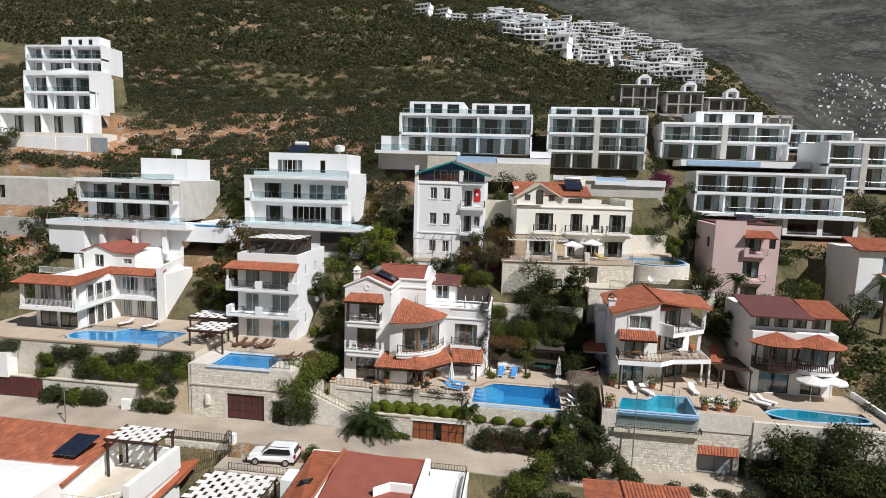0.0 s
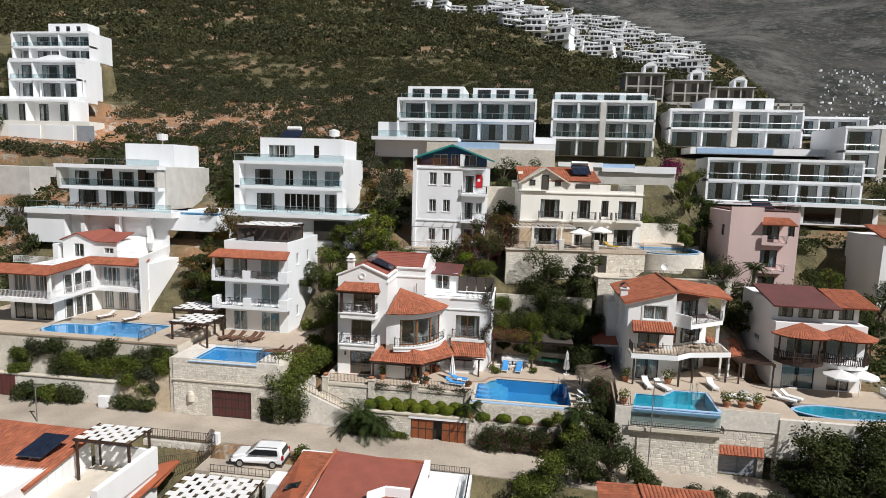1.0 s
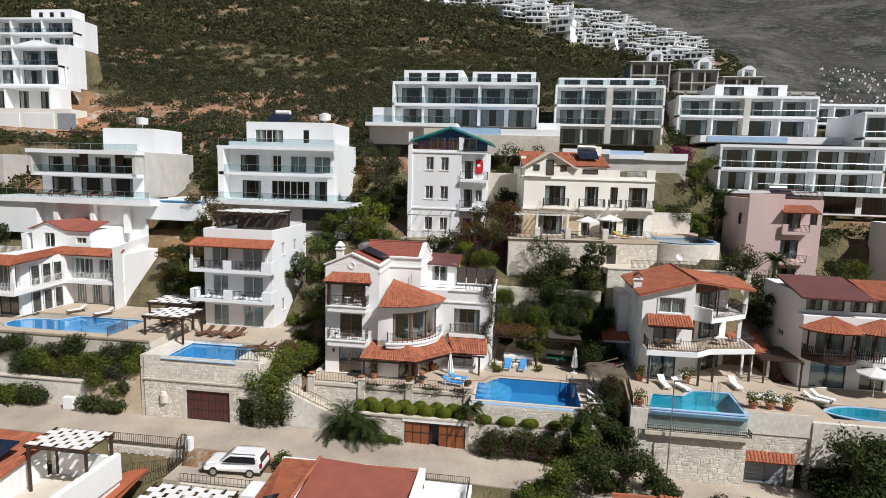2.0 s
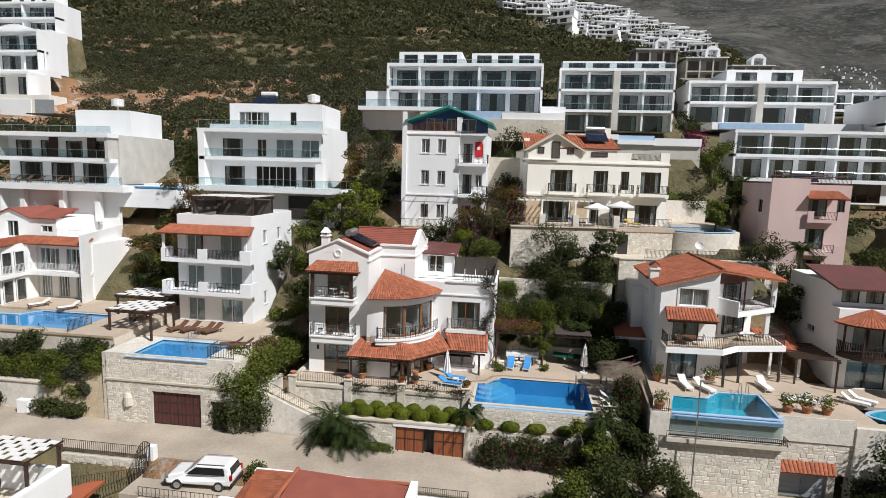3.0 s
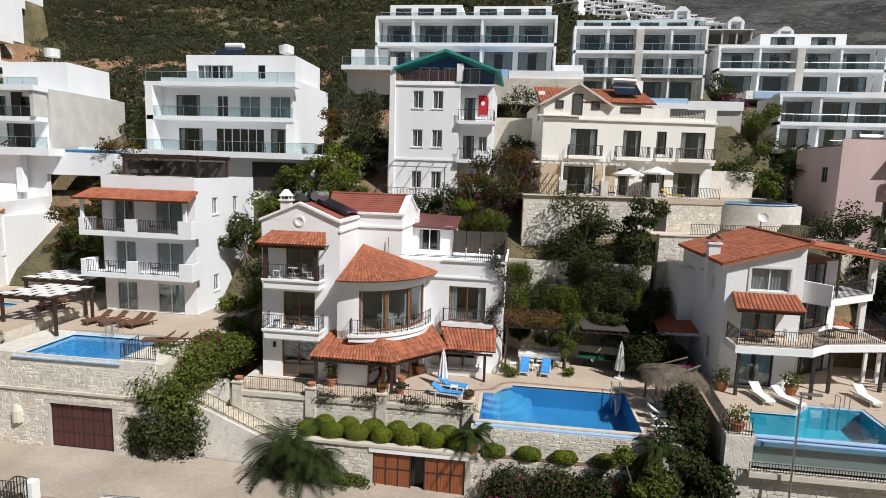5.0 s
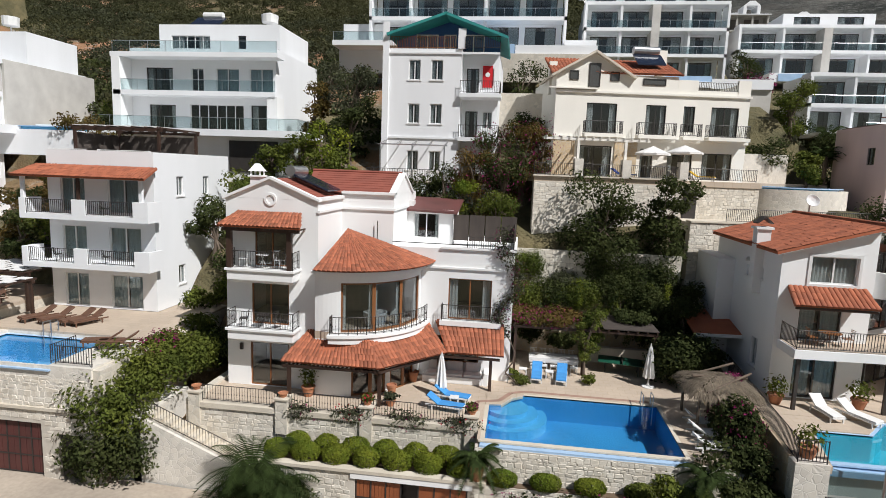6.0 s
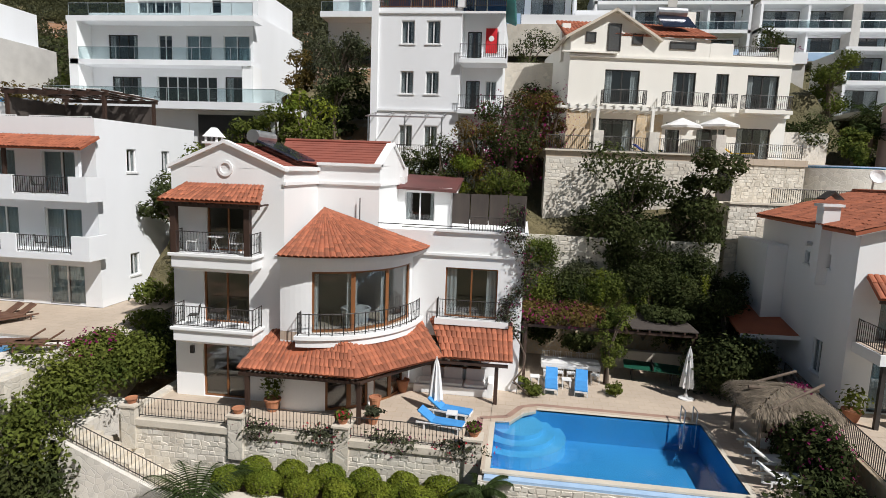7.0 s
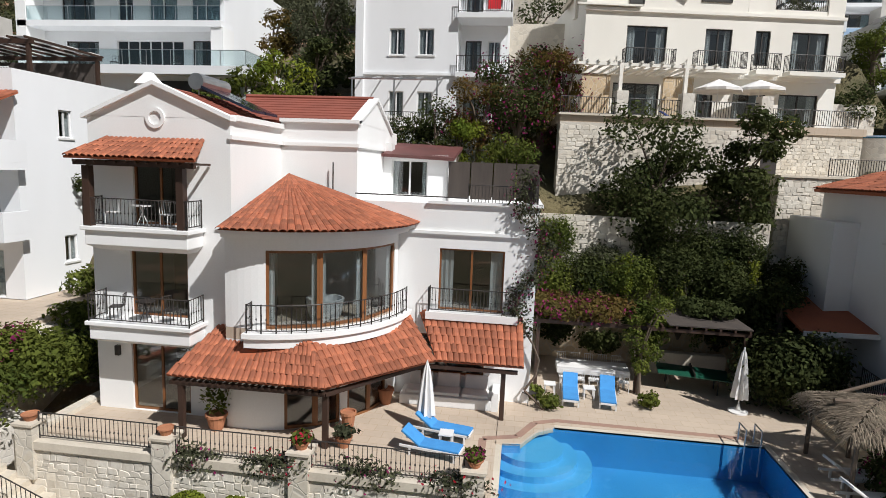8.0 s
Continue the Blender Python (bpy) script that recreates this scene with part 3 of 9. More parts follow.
def shrub(name, label, at, radii, mat, seed, leaves=500, leaf=0.1, category="shrub", group="", flowers=None, lumps=5):
    """A bush: stems and a lumpy crown."""
    dice = random.Random(seed)
    t = thing(name, label, category, at, group)
    x, y, z = at
    stem, crown = Geo(), Geo()
    for i in range(lumps):
        a = 6.283 * i / lumps + dice.uniform(-0.5, 0.5)
        k = 0.0 if i == 0 else dice.uniform(0.35, 0.6)
        c = (x + radii[0] * k * math.cos(a), y + radii[1] * k * math.sin(a), z + radii[2] * dice.uniform(0.55, 1.25))
        stem.tube((x, y, z - 0.1), c, 0.04, 0.015, 5)
        leaf_cloud(crown, c, (radii[0] * 0.6, radii[1] * 0.6, radii[2] * 0.7), leaves // lumps, leaf, dice)
    part("stem", stem, BARK, t)
    part("foliage", crown, mat, t)
    if flowers:
        f = Geo()
        leaf_cloud(f, (x, y, z + radii[2] * 0.9), (radii[0] * 1.02, radii[1] * 1.02, radii[2] * 1.0), leaves // 12, leaf * 0.8, dice, shell=0.8)
        part("blossom", f, flowers, t)
    return t


def palm(at, height, reach, seed, label="palm with arching feathery fronds", fronds=22, trunk=0.16, group=""):
    dice = random.Random(seed)
    t = thing("palm_tree", label, "palm tree", at, group)
    x, y, z = at
    wood = Geo()
    k = 7
    for i in range(k):
        wood.tube((x, y, z + height * i / k - (0.2 if i == 0 else 0)), (x, y, z + height * (i + 1) / k), trunk * 1.12, trunk * 0.92, 8)
    part("trunk", wood, BARK, t)
    for i in range(fronds):
        g = Geo()
        a = 6.283 * i / fronds * 2.4 + dice.uniform(-0.2, 0.2)
        lift = dice.uniform(-0.2, 1.1)
        d = Vector((math.cos(a), math.sin(a), 0))
        side = Vector((-d.y, d.x, 0))
        spine = []
        for j in range(9):
            s = j / 8
            spine.append(Vector((x, y, z + height)) + d * reach * (s * (0.75 + 0.25 * (1 - max(lift, 0)))) + Vector((0, 0, reach * (lift * s - 0.75 * s * s))))
        for j in range(8):
            g.tube(spine[j], spine[j + 1], 0.02, 0.015, 4)
            for q in range(3):
                p = spine[j].lerp(spine[j + 1], q / 3)
                long = reach * 0.28 * (1 - 0.6 * (j + q / 3) / 8)
                for sgn in (-1, 1):
                    tip = p + side * sgn * long * 0.8 + d * long * 0.55 + Vector((0, 0, -long * 0.35))
                    w = (spine[j + 1] - spine[j]).normalized() * 0.035
                    g.poly([p - w, p + w, tip])
        part("frond", g, PALM, t)
    return t


# ---- road and the main villa's terraces ----
def road_z(x):
    return -0.031 * (x + 25) if x > -25 else 0.0


def podium(name, x0, x1, y0, y1, z0, z1, mat, label, top=None, lip=0.06, holes=()):
    """A walled terrace: stone body, paved top, coping at the front edge."""
    t = thing(name, label, "terrace", (x0, y0, z0), kind="structure")
    g = Geo()
    pierced(g, Face("front", y0), x0, x1, z0, z1 - 0.12, holes, 0.4)
    pierced(g, Face("left", x0), y0 + 0.4, y1, z0, z1 - 0.12, (), 0.4)
    pierced(g, Face("right", x1), y0 + 0.4, y1, z0, z1 - 0.12, (), 0.4)
    part("retaining_wall", g, mat, t)
    return t


def pool(x0, x1, y0, y1, z, deep, basin_mat, label, outline=None, edge=POOLEDGE, water=WATER):
    """A basin with water up to just below its coping."""
    outline = outline or [(x0, y0), (x1, y0), (x1, y1), (x0, y1)]
    t = thing("swimming_pool", label, "pool", (sum(p[0] for p in outline) / len(outline), sum(p[1] for p in outline) / len(outline), z - deep))
    g = Geo()
    k = len(outline)
    g.poly([(x, y, z - deep) for x, y in outline])
    for i in range(k):
        (xa, ya), (xb, yb) = outline[i], outline[(i + 1) % k]
        g.poly([(xa, ya, z - deep), (xb, yb, z - deep), (xb, yb, z + 0.06), (xa, ya, z + 0.06)])
    part("basin", g, basin_mat, t)
    surf = part("water", Geo().poly([(x, y, z) for x, y in outline]), water, t, "clear still water")
    surf.visible_shadow = False
    cx, cy = t.location.x, t.location.y
    rim = Geo()
    outer = []
    for i in range(k):
        p, a, b = Vector(outline[i]), Vector(outline[i - 1]), Vector(outline[(i + 1) % k])
        d1, d2 = (p - a).normalized(), (b - p).normalized()
        n1, n2 = Vector((d1.y, -d1.x)), Vector((d2.y, -d2.x))
        n = n1 + n2
        n = n / max(0.6, n.length_squared / 2) if n.length > 0.2 else n1
        outer.append(p + n * 0.28)
    for i in range(k):
        a, b, c, d = outline[i], outline[(i + 1) % k], outer[(i + 1) % k], outer[i]
        q = [(*a, 0), (*d, 0), (*c, 0), (*b, 0)]
        rim.hexa([(x, y, z + 0.0) for x, y, _ in q] + [(x, y, z + 0.075) for x, y, _ in q])
    part("coping", rim, edge, t)
    return t


def rect_deck(geo, x0, x1, y0, y1, z0, z1, hole=None):
    if not hole:
        return geo.box(x0, x1, y0, y1, z0, z1)
    a, b, c, d = hole
    for q in ((x0, a, y0, y1), (b, x1, y0, y1), (a, b, y0, c), (a, b, d, y1)):
        if q[1] > q[0] + 0.02 and q[3] > q[2] + 0.02:
            geo.box(*q, z0, z1)
    return geo


FLOOR = 3.5
g = Geo()
STEP = 3.0
xs = [-140 + STEP * i for i in range(68)]
for xa, xb in zip(xs, xs[1:]):
    za, zb = road_z(xa), road_z(xb)
    g.poly([(xa, 48.6, za - 0.02), (xb, 48.6, zb - 0.02), (xb, 53.9, zb), (xa, 53.9, za)])
    g.poly([(xa, 48.6, za - 0.3), (xb, 48.6, zb - 0.3), (xb, 48.6, zb - 0.02), (xa, 48.6, za - 0.02)])
road = single("road", g, ROAD, "worn pale concrete village road", "road", kind="structure")
PADS.append((-140, 61, 47.5, 54.4, 99)), PADS.append((-34.0, -26.4, 36, 47.8, -4.0)), PADS.append((-26.4, -17.9, 36, 44.9, -4.0))

# terrace under the main villa
terrace = thing("terrace", "travertine terrace on rubble stone retaining walls", "terrace", (-10, 56, -1), kind="structure")
g = rect_deck(Geo(), -18.9, -4.45, 55.7, 63, FLOOR - 0.2, FLOOR)
part("paving", g, DECK, terrace)
g = rect_deck(Geo(), -4.448, 7.4, 54.45, 69.0, FLOOR - 0.2, FLOOR, (-4.3, 4.9, 54.45, 60.3))
part("paving", g, DECK, terrace)
PADS.append((-19.3, 7.5, 54.4, 69.2, FLOOR - 0.1))
wall = part("retaining_wall", Geo().box(-18.9, -4.5, 55.5, 55.9, -0.6, FLOOR - 0.2), MORTAR, terrace)
stones(wall, Face("front", 55.5), -18.9, -4.5, 1.0, FLOOR - 0.2, 0.34, True, seed=3)
part("coping", Geo().box(-18.95, -4.45, 55.4, 55.95, FLOOR - 0.2, FLOOR + 0.06), COPING, terrace)
part("side_wall", Geo().box(-19.3, -18.9, 55.5, 62.5, -0.6, FLOOR + 0.15), STONE, terrace)
wall = part("pool_wall", Geo().box(-4.5, 7.4, 54.02, 54.4, -1.6, FLOOR - 0.2), MORTAR, terrace)
stones(wall, Face("front", 54.02), -4.5, 7.4, 1.0, FLOOR - 0.25, 0.3, False, seed=4)
part("side_wall", Geo().box(7.4, 7.65, 54.0, 69.0, -2, FLOOR + 0.3), ORANGESTONE, terrace)
for x in (-18.8, -14.2, -9.9, -4.8):
    pier = part("pier", Geo().box(x - 0.3, x + 0.3, 55.36, 55.98, FLOOR - 1.2, FLOOR + 0.55), STONE, terrace)
    part("cap", Geo().box(x - 0.36, x + 0.36, 55.3, 56.04, FLOOR + 0.55, FLOOR + 0.63), COPING, pier)
# planted ledge above the garage and the wall along the road
lower = thing("road_wall", "rubble stone wall along the road with garage doors", "wall", (-5, 53.6, -1), kind="structure")
g = Geo()
pierced(g, Face("front", 53.6), -14.5, 7.4, -1.6, 1.75, [(-9.9, -4.7, -1.5, 1.45)], 0.4)
wall = part("wall_face", g, MORTAR, lower)
stones(wall, Face("front", 53.6), -14.5, 7.4, -1.2, 1.75, 0.34, False, [(-10.1, -4.5, -2, 1.75)], seed=5)
part("ledge", Geo().box(-14.5, 7.4, 53.65, 55.5, 1.55, 1.8), material("planting_soil", (0.16, 0.11, 0.07), (0.10, 0.07, 0.045), 0.95, 1.5, 10, 0.6), lower)
part("coping", Geo().box(-14.5, -3.9, 53.48, 53.9, 1.75, 1.9), COPING, lower)
part("lintel", Geo().box(-10.1, -4.5, 53.52, 53.98, 1.46, 1.74), WHITE, lower)
# Dark panel behind the doors; the garage's shade is in its colour.
part("garage_interior", Geo().box(-10.2, -4.4, 55.2, 55.4, -1.5, 1.5), ROOMSHADE, lower)
garage = thing("garage_door", "reddish wooden double garage door standing slightly ajar", "garage door", (-7.3, 53.75, road_z(-7)))
for a, b, turn in ((-9.85, -7.75, 0), (-6.95, -4.75, 0)):
    leaf = part("door_leaf", Geo().box(a, b, 53.72, 53.78, -0.62 if a < -8 else -0.72, 1.42), GARAGEWOOD, garage)
    n = 12
    for i in range(n):
        u = a + (b - a) * i / n
        part("board", Geo().box(u + 0.008, u + (b - a) / n - 0.008, 53.695, 53.722, -0.6 if a < -8 else -0.7, 1.4), GARAGEWOOD, leaf)
    iron = Geo()
    for i in range(4):
        u = a + (b - a) * i / 3
        iron.box(u - 0.03, u + 0.03, 53.66, 53.7, -0.66, 1.42)
    for z in (-0.66, 0.5, 1.38):
        iron.box(a, b, 53.665, 53.7, z - 0.03, z + 0.03)
    part("iron_frame", iron, IRON, leaf)
# Black sheet behind the gap stands in for the shade between the leaves.
part("dark_gap", Geo().box(-7.75, -6.95, 54.1, 54.15, -0.7, 1.4), IRON, garage)
# west flank: stairs up from the road
stair = thing("stair", "stone garden stair with black iron railing", "stair", (-19, 54.5, 0), kind="structure")
g = Geo()
for i in range(14):
    g.box(-20.8 + i * 0.42, -20.8 + (i + 1) * 0.42, 54.3, 55.45, -0.5, 3.1 - i * 0.2)
part("steps", g, COPING, stair)
part("stair_wall", Geo().hexa([(-21.2, 54.0, -0.6), (-14.6, 54.0, -0.6), (-14.6, 54.28, -0.6), (-21.2, 54.28, -0.6), (-21.2, 54.0, 3.3), (-14.6, 54.0, 0.6), (-14.6, 54.28, 0.6), (-21.2, 54.28, 3.3)]), PALESTONE, stair)
part("landing", Geo().box(-24.4, -20.8, 54.0, 58.2, -0.5, 3.1), PALESTONE, stair)
rail = Geo()
for i in range(40):
    s = i / 39
    x, z = -21 + 6.0 * s, 3.3 - 2.45 * s
    rail.tube((x, 54.14, z), (x, 54.14, z + 0.9), 0.011, sides=4)
for h in (0.1, 0.9):
    rail.tube((-21, 54.14, 3.3 + h), (-15, 54.14, 0.85 + h), 0.02, sides=5)
rail.tube((-24.2, 54.14, 4.0), (-21, 54.14, 4.2), 0.02, sides=5)
for i in range(20):
    rail.tube((-24.2 + i * 0.16, 54.14, 3.1), (-24.2 + i * 0.16, 54.14, 4.02 + i * 0.01), 0.011, sides=4)
part("railing", rail, IRON, stair)

# ---- main villa ----
villa = thing("villa", "white three-storey villa with terracotta tile canopies and curved bay", "house", (-13, 62, FLOOR))
brown = dict(frame=WOODFRAME, curtain=None, leaves=2)
hung = dict(frame=WOODFRAME, curtain=CURTAIN, cover=0.2, leaves=2)
w = block(villa, -18.5, -13.4, 58.3, 69.0, FLOOR, 13.75, mat=WHITE, floors=(6.95, 10.15), frame_mat=WOODFRAME,
          front=[(-17.2, -15.0, FLOOR + 0.02, 6.1, brown), (-17.1, -15.0, 6.98, 9.45, brown), (-16.9, -15.0, 10.18, 12.35, brown)])
w2 = block(villa, -13.4, -10.3, 62.3, 69.0, FLOOR, 14.05, mat=WHITE, floors=(6.95, 10.15), pad=False)
w3 = block(villa, -10.3, -3.2, 62.0, 69.0, FLOOR, 11.1, mat=WHITE, floors=(6.95,), frame_mat=WOODFRAME, parapet=0.35,
           front=[(-6.9, -4.4, 7.0, 9.4, hung), (-8.0, -5.0, FLOOR + 0.9, 6.0, brown)])
w4 = block(villa, -10.3, -7.3, 66.5, 69.6, 10.8, 13.0, mat=WHITE, frame_mat=WHITEFRAME, pad=False, front=[(-9.9, -8.2, 11.1, 12.75, dict(frame=WHITEFRAME, leaves=2, curtain=CURTAIN, cover=0.15))])
sheet_roof(villa, [(-10.35, 66.1, 13.0), (-7.0, 66.1, 12.9), (-7.0, 69.9, 13.55), (-10.35, 69.9, 13.65)], 0.14, MAROON)
# gables
g = Geo()
for y in (58.3, 68.75):
    g.hexa([(-18.5, y, 13.74), (-13.4, y, 13.74), (-13.4, y + 0.25, 13.74), (-18.5, y + 0.25, 13.74), (-16.02, y, 14.8), (-15.98, y, 14.8), (-15.98, y + 0.25, 14.8), (-16.02, y + 0.25, 14.8)])
g.hexa([(-10.55, 62.3, 14.04), (-10.3, 62.3, 14.04), (-10.3, 67.9, 14.04), (-10.55, 67.9, 14.04), (-10.55, 65.08, 15.2), (-10.3, 65.08, 15.2), (-10.3, 65.12, 15.2), (-10.55, 65.12, 15.2)])
part("gable", g, WHITE, villa)
trim = Geo()
for a, b in (((-18.62, 13.78), (-16, 14.92)), ((-16, 14.92), (-13.3, 13.82))):
    trim.hexa([(a[0], 58.14, a[1] - 0.14), (b[0], 58.14, b[1] - 0.14), (b[0], 58.55, b[1] - 0.14), (a[0], 58.55, a[1] - 0.14), (a[0], 58.14, a[1]), (b[0], 58.14, b[1]), (b[0], 58.55, b[1]), (a[0], 58.55, a[1])])
trim.box(-13.55, -13.25, 58.5, 62.3, 13.72, 13.9).box(-13.4, -10.2, 62.15, 62.6, 14.0, 14.14)
for a, b in (((62.2, 14.06), (65.1, 15.3)), ((65.1, 15.3), (68.0, 14.06))):
    trim.hexa([(-10.62, a[0], a[1] - 0.12), (-10.2, a[0], a[1] - 0.12), (-10.2, b[0], b[1] - 0.12), (-10.62, b[0], b[1] - 0.12), (-10.62, a[0], a[1]), (-10.2, a[0], a[1]), (-10.2, b[0], b[1]), (-10.62, b[0], b[1])])
part("moulding", trim, WHITE, villa)
belt = Geo().box(-13.42, -13.3, 58.22, 62.3, 13.1, 13.24).box(-13.4, -10.22, 62.2, 62.32, 13.1, 13.24).box(-10.3, -10.2, 62.3, 66.5, 13.1, 13.24)
belt.box(-10.3, -3.1, 61.9, 62.02, 9.95, 10.07).box(-3.25, -3.08, 61.9, 69, 11.1, 11.2).box(-7.4, -3.1, 61.88, 62.3, 11.1, 11.2)
part("string_course", belt, WHITE, villa)
ring = Geo()
for i in range(20):
    a, b = 2 * math.pi * i / 20, 2 * math.pi * (i + 1) / 20
    ring.hexa([(-16 + r * math.cos(t), y, 13.72 + r * math.sin(t)) for y in (58.24, 58.32) for r, t in ((0.22, a), (0.34, a), (0.34, b), (0.22, b))])
part("round_vent", ring, WHITE, villa)
# roofs
sheet_roof(villa, [(-18.6, 58.5, 13.72), (-16.0, 58.5, 14.82), (-16.0, 68.9, 14.82), (-18.6, 68.9, 13.72)], 0.1, REDSHEET)
sheet_roof(villa, [(-16.0, 58.5, 14.82), (-13.4, 58.5, 13.78), (-13.4, 68.9, 13.78), (-16.0, 68.9, 14.82)], 0.1, REDSHEET)
sheet_roof(villa, [(-15.6, 62.35, 14.06), (-10.5, 62.35, 14.06), (-10.5, 65.1, 15.24), (-16.2, 65.1, 15.24)], 0.1, REDSHEET)
sheet_roof(villa, [(-16.2, 65.1, 15.24), (-10.5, 65.1, 15.24), (-10.5, 68.0, 14.06), (-15.6, 68.0, 14.06)], 0.1, REDSHEET)
battens = Geo()
for i in range(1, 9):
    s = i / 9
    battens.tube((-15.7, 62.35 + 2.75 * s, 14.07 + 1.18 * s), (-10.55, 62.35 + 2.75 * s, 14.07 + 1.18 * s), 0.022, sides=4)
    battens.tube((-16.0 + 2.6 * s, 58.55, 14.83 - 1.04 * s), (-16.0 + 2.6 * s, 68.8, 14.83 - 1.04 * s), 0.022, sides=4)
battens.tube((-16.2, 65.1, 15.27), (-10.45, 65.1, 15.27), 0.09, sides=8)
part("shingle_course", battens, REDSHEET, villa)
stack = Geo().box(-18.2, -17.6, 60.5, 61.1, 13.4, 14.8).box(-18.3, -17.5, 60.4, 61.2, 14.8, 14.9)
stack.hexa([(-18.28, 60.42, 15.12), (-17.52, 60.42, 15.12), (-17.52, 61.18, 15.12), (-18.28, 61.18, 15.12), (-18.0, 60.7, 15.55), (-17.8, 60.7, 15.55), (-17.8, 60.9, 15.55), (-18.0, 60.9, 15.55)])
for x in (-18.2, -17.68):
    for y in (60.5, 61.02):
        stack.box(x, x + 0.08, y, y + 0.08, 14.9, 15.13)
part("chimney", stack, WHITE, villa)


def arc_points(r, a0, a1, n, c=(-12.7, 61.9)):
    return [(c[0] + r * math.cos(radians(a0 + (a1 - a0) * i / n)), c[1] + r * math.sin(radians(a0 + (a1 - a0) * i / n))) for i in range(n + 1)]


def arc_band(geo, r0, r1, z0, z1, a0=-99, a1=0, n=24, c=(-12.7, 61.9)):
    inner, outer = arc_points(r0, a0, a1, n, c), arc_points(r1, a0, a1, n, c)
    k = len(geo.v)
    for a, b in zip(inner, outer):
        geo.v += [(*a, z0), (*b, z0), (*b, z1), (*a, z1)]
    for i in range(n):
        for j in range(4):
            m = (j + 1) % 4
            geo.f.append((k + 4 * i + j, k + 4 * i + 4 + j, k + 4 * i + 4 + m, k + 4 * i + m))
    geo.f += [(k, k + 1, k + 2, k + 3), (k + 4 * n + 3, k + 4 * n + 2, k + 4 * n + 1, k + 4 * n)]
    return geo


# curved bay
bay = Geo()
arc_band(bay, 3.95, 4.2, FLOOR, 6.6, -99, -72, 8), arc_band(bay, 3.95, 4.2, 6.1, 6.6, -72, 0, 18), arc_band(bay, 3.95, 4.2, FLOOR, 6.1, -14, 0, 4), arc_band(bay, 3.95, 4.2, FLOOR, 6.1, -46, -42, 2)
arc_band(bay, 3.9, 4.2, 9.6, 10.45), arc_band(bay, 3.9, 4.2, 6.99, 9.6, -99, -80, 6), arc_band(bay, 3.9, 4.2, 6.99, 9.6, -6, 0, 3)
part("bay_wall", bay, WHITE, villa)
part("bay_floor", arc_band(Geo(), 0.2, 4.2, 6.6, 6.98), DECK, villa)
ledge = arc_band(Geo(), 4.2, 4.72, 6.5, 6.82, -87, -2)
arc_band(ledge, 4.2, 4.82, 6.82, 6.98, -87.5, -1)
part("bay_ledge", ledge, WHITE, villa)
cornice = arc_band(Geo(), 4.0, 4.62, 10.02, 10.16, -97, -1)
arc_band(cornice, 4.0, 4.82, 10.16, 10.28, -98, -0.5)
part("cornice", cornice, WHITE, villa)
for z0, z1, spans in ((6.99, 9.6, ((-80, -56), (-56, -32), (-32, -6))), (FLOOR, 6.1, ((-72, -58), (-58, -46), (-42, -28), (-28, -14)))):
    for a, b in spans:
        pa, pb = arc_points(4.15, a, b, 1)
        window(villa, Chord(pa, pb), 0.0, math.dist(pa, pb), z0, z1, WOODFRAME, 1, CURTAIN if z0 > 5 else None, deep=0.05, bar=0.1, cover=0.14)
# Dark curved wall added to give the bay windows their indoor shade.
part("partition", arc_band(Geo(), 1.2, 1.3, FLOOR, 10.0, -95, -5), ROOMSHADE, villa)
railing(villa, [arc_points(4.25, -86, -86, 1)[0]] + arc_points(4.68, -86, -5, 14), 6.98, 0.92, singly=True)
# conical tiled roof over the bay
eave_r, apex = 4.86, Vector((-12.85, 61.75, 11.95))
deck = Geo()
ring_pts = arc_points(eave_r, -96, 2, 30)
for (xa, ya), (xb, yb) in zip(ring_pts, ring_pts[1:]):
    deck.poly([(xa, ya, 10.28), (xb, yb, 10.28), tuple(apex - Vector((0, 0, 0.1)))])
    deck.poly([(xa, ya, 10.28), (xb, yb, 10.28), (-12.85, 61.75, 10.27)])
cone = part("bay_roof", deck, AWNING, villa, "conical terracotta tile roof")
places = []
n = 34
fan = arc_points(eave_r + 0.1, -96, 2, n)
for (xa, ya), (xb, yb) in zip(fan, fan[1:]):
    ea, eb = Vector((xa, ya, 10.3)), Vector((xb, yb, 10.3))
    rows = 13
    for j in range(rows):
        v, v2 = j / rows, (j + 1) / rows
        a, b = (ea + eb) / 2, apex
        p, q = a.lerp(b, v), a.lerp(b, v2)
        across = (eb - ea) * (1 - v)
        wide = max(across.length, 0.09)
        up = q - p
        nn = (eb - ea).cross(up).normalized()
        side = (eb - ea).normalized()
        m = Matrix.Identity(4)
        for r in range(3):
            m[r][0], m[r][1], m[r][2], m[r][3] = side[r] * wide, up[r], nn[r] * (0.1 + 0.1 * (1 - v)), p[r] + nn[r] * (0.02 + DICE.uniform(0, 0.015))
        places.append(m)
DICE.shuffle(places)
lay_tiles(cone, places, 300)
# lower canopy on timber posts
A = ((-14.75, 56.6, 5.62), (-9.55, 56.6, 5.62), (-13.9, 58.35, 6.8), (-10.7, 57.85, 6.8))
B = ((-9.55, 56.6, 5.62), (-6.6, 60.0, 5.62), (-10.7, 57.85, 6.8), (-8.0, 61.8, 6.82))
C = ((-6.6, 60.0, 5.62), (-3.5, 60.0, 5.62), (-7.6, 62.0, 6.85), (-3.6, 62.0, 6.85))
for q in (A, B, C):
    tiled_slope(villa, *q, limit=110)
beam = Geo()
for a, b in (((-14.7, 56.7), (-9.6, 56.8)), ((-9.6, 56.8), (-7.1, 60.1)), ((-7.1, 60.1), (-3.7, 60.15))):
    beam.tube((*a, 5.36), (*b, 5.36), 0.09, sides=4)
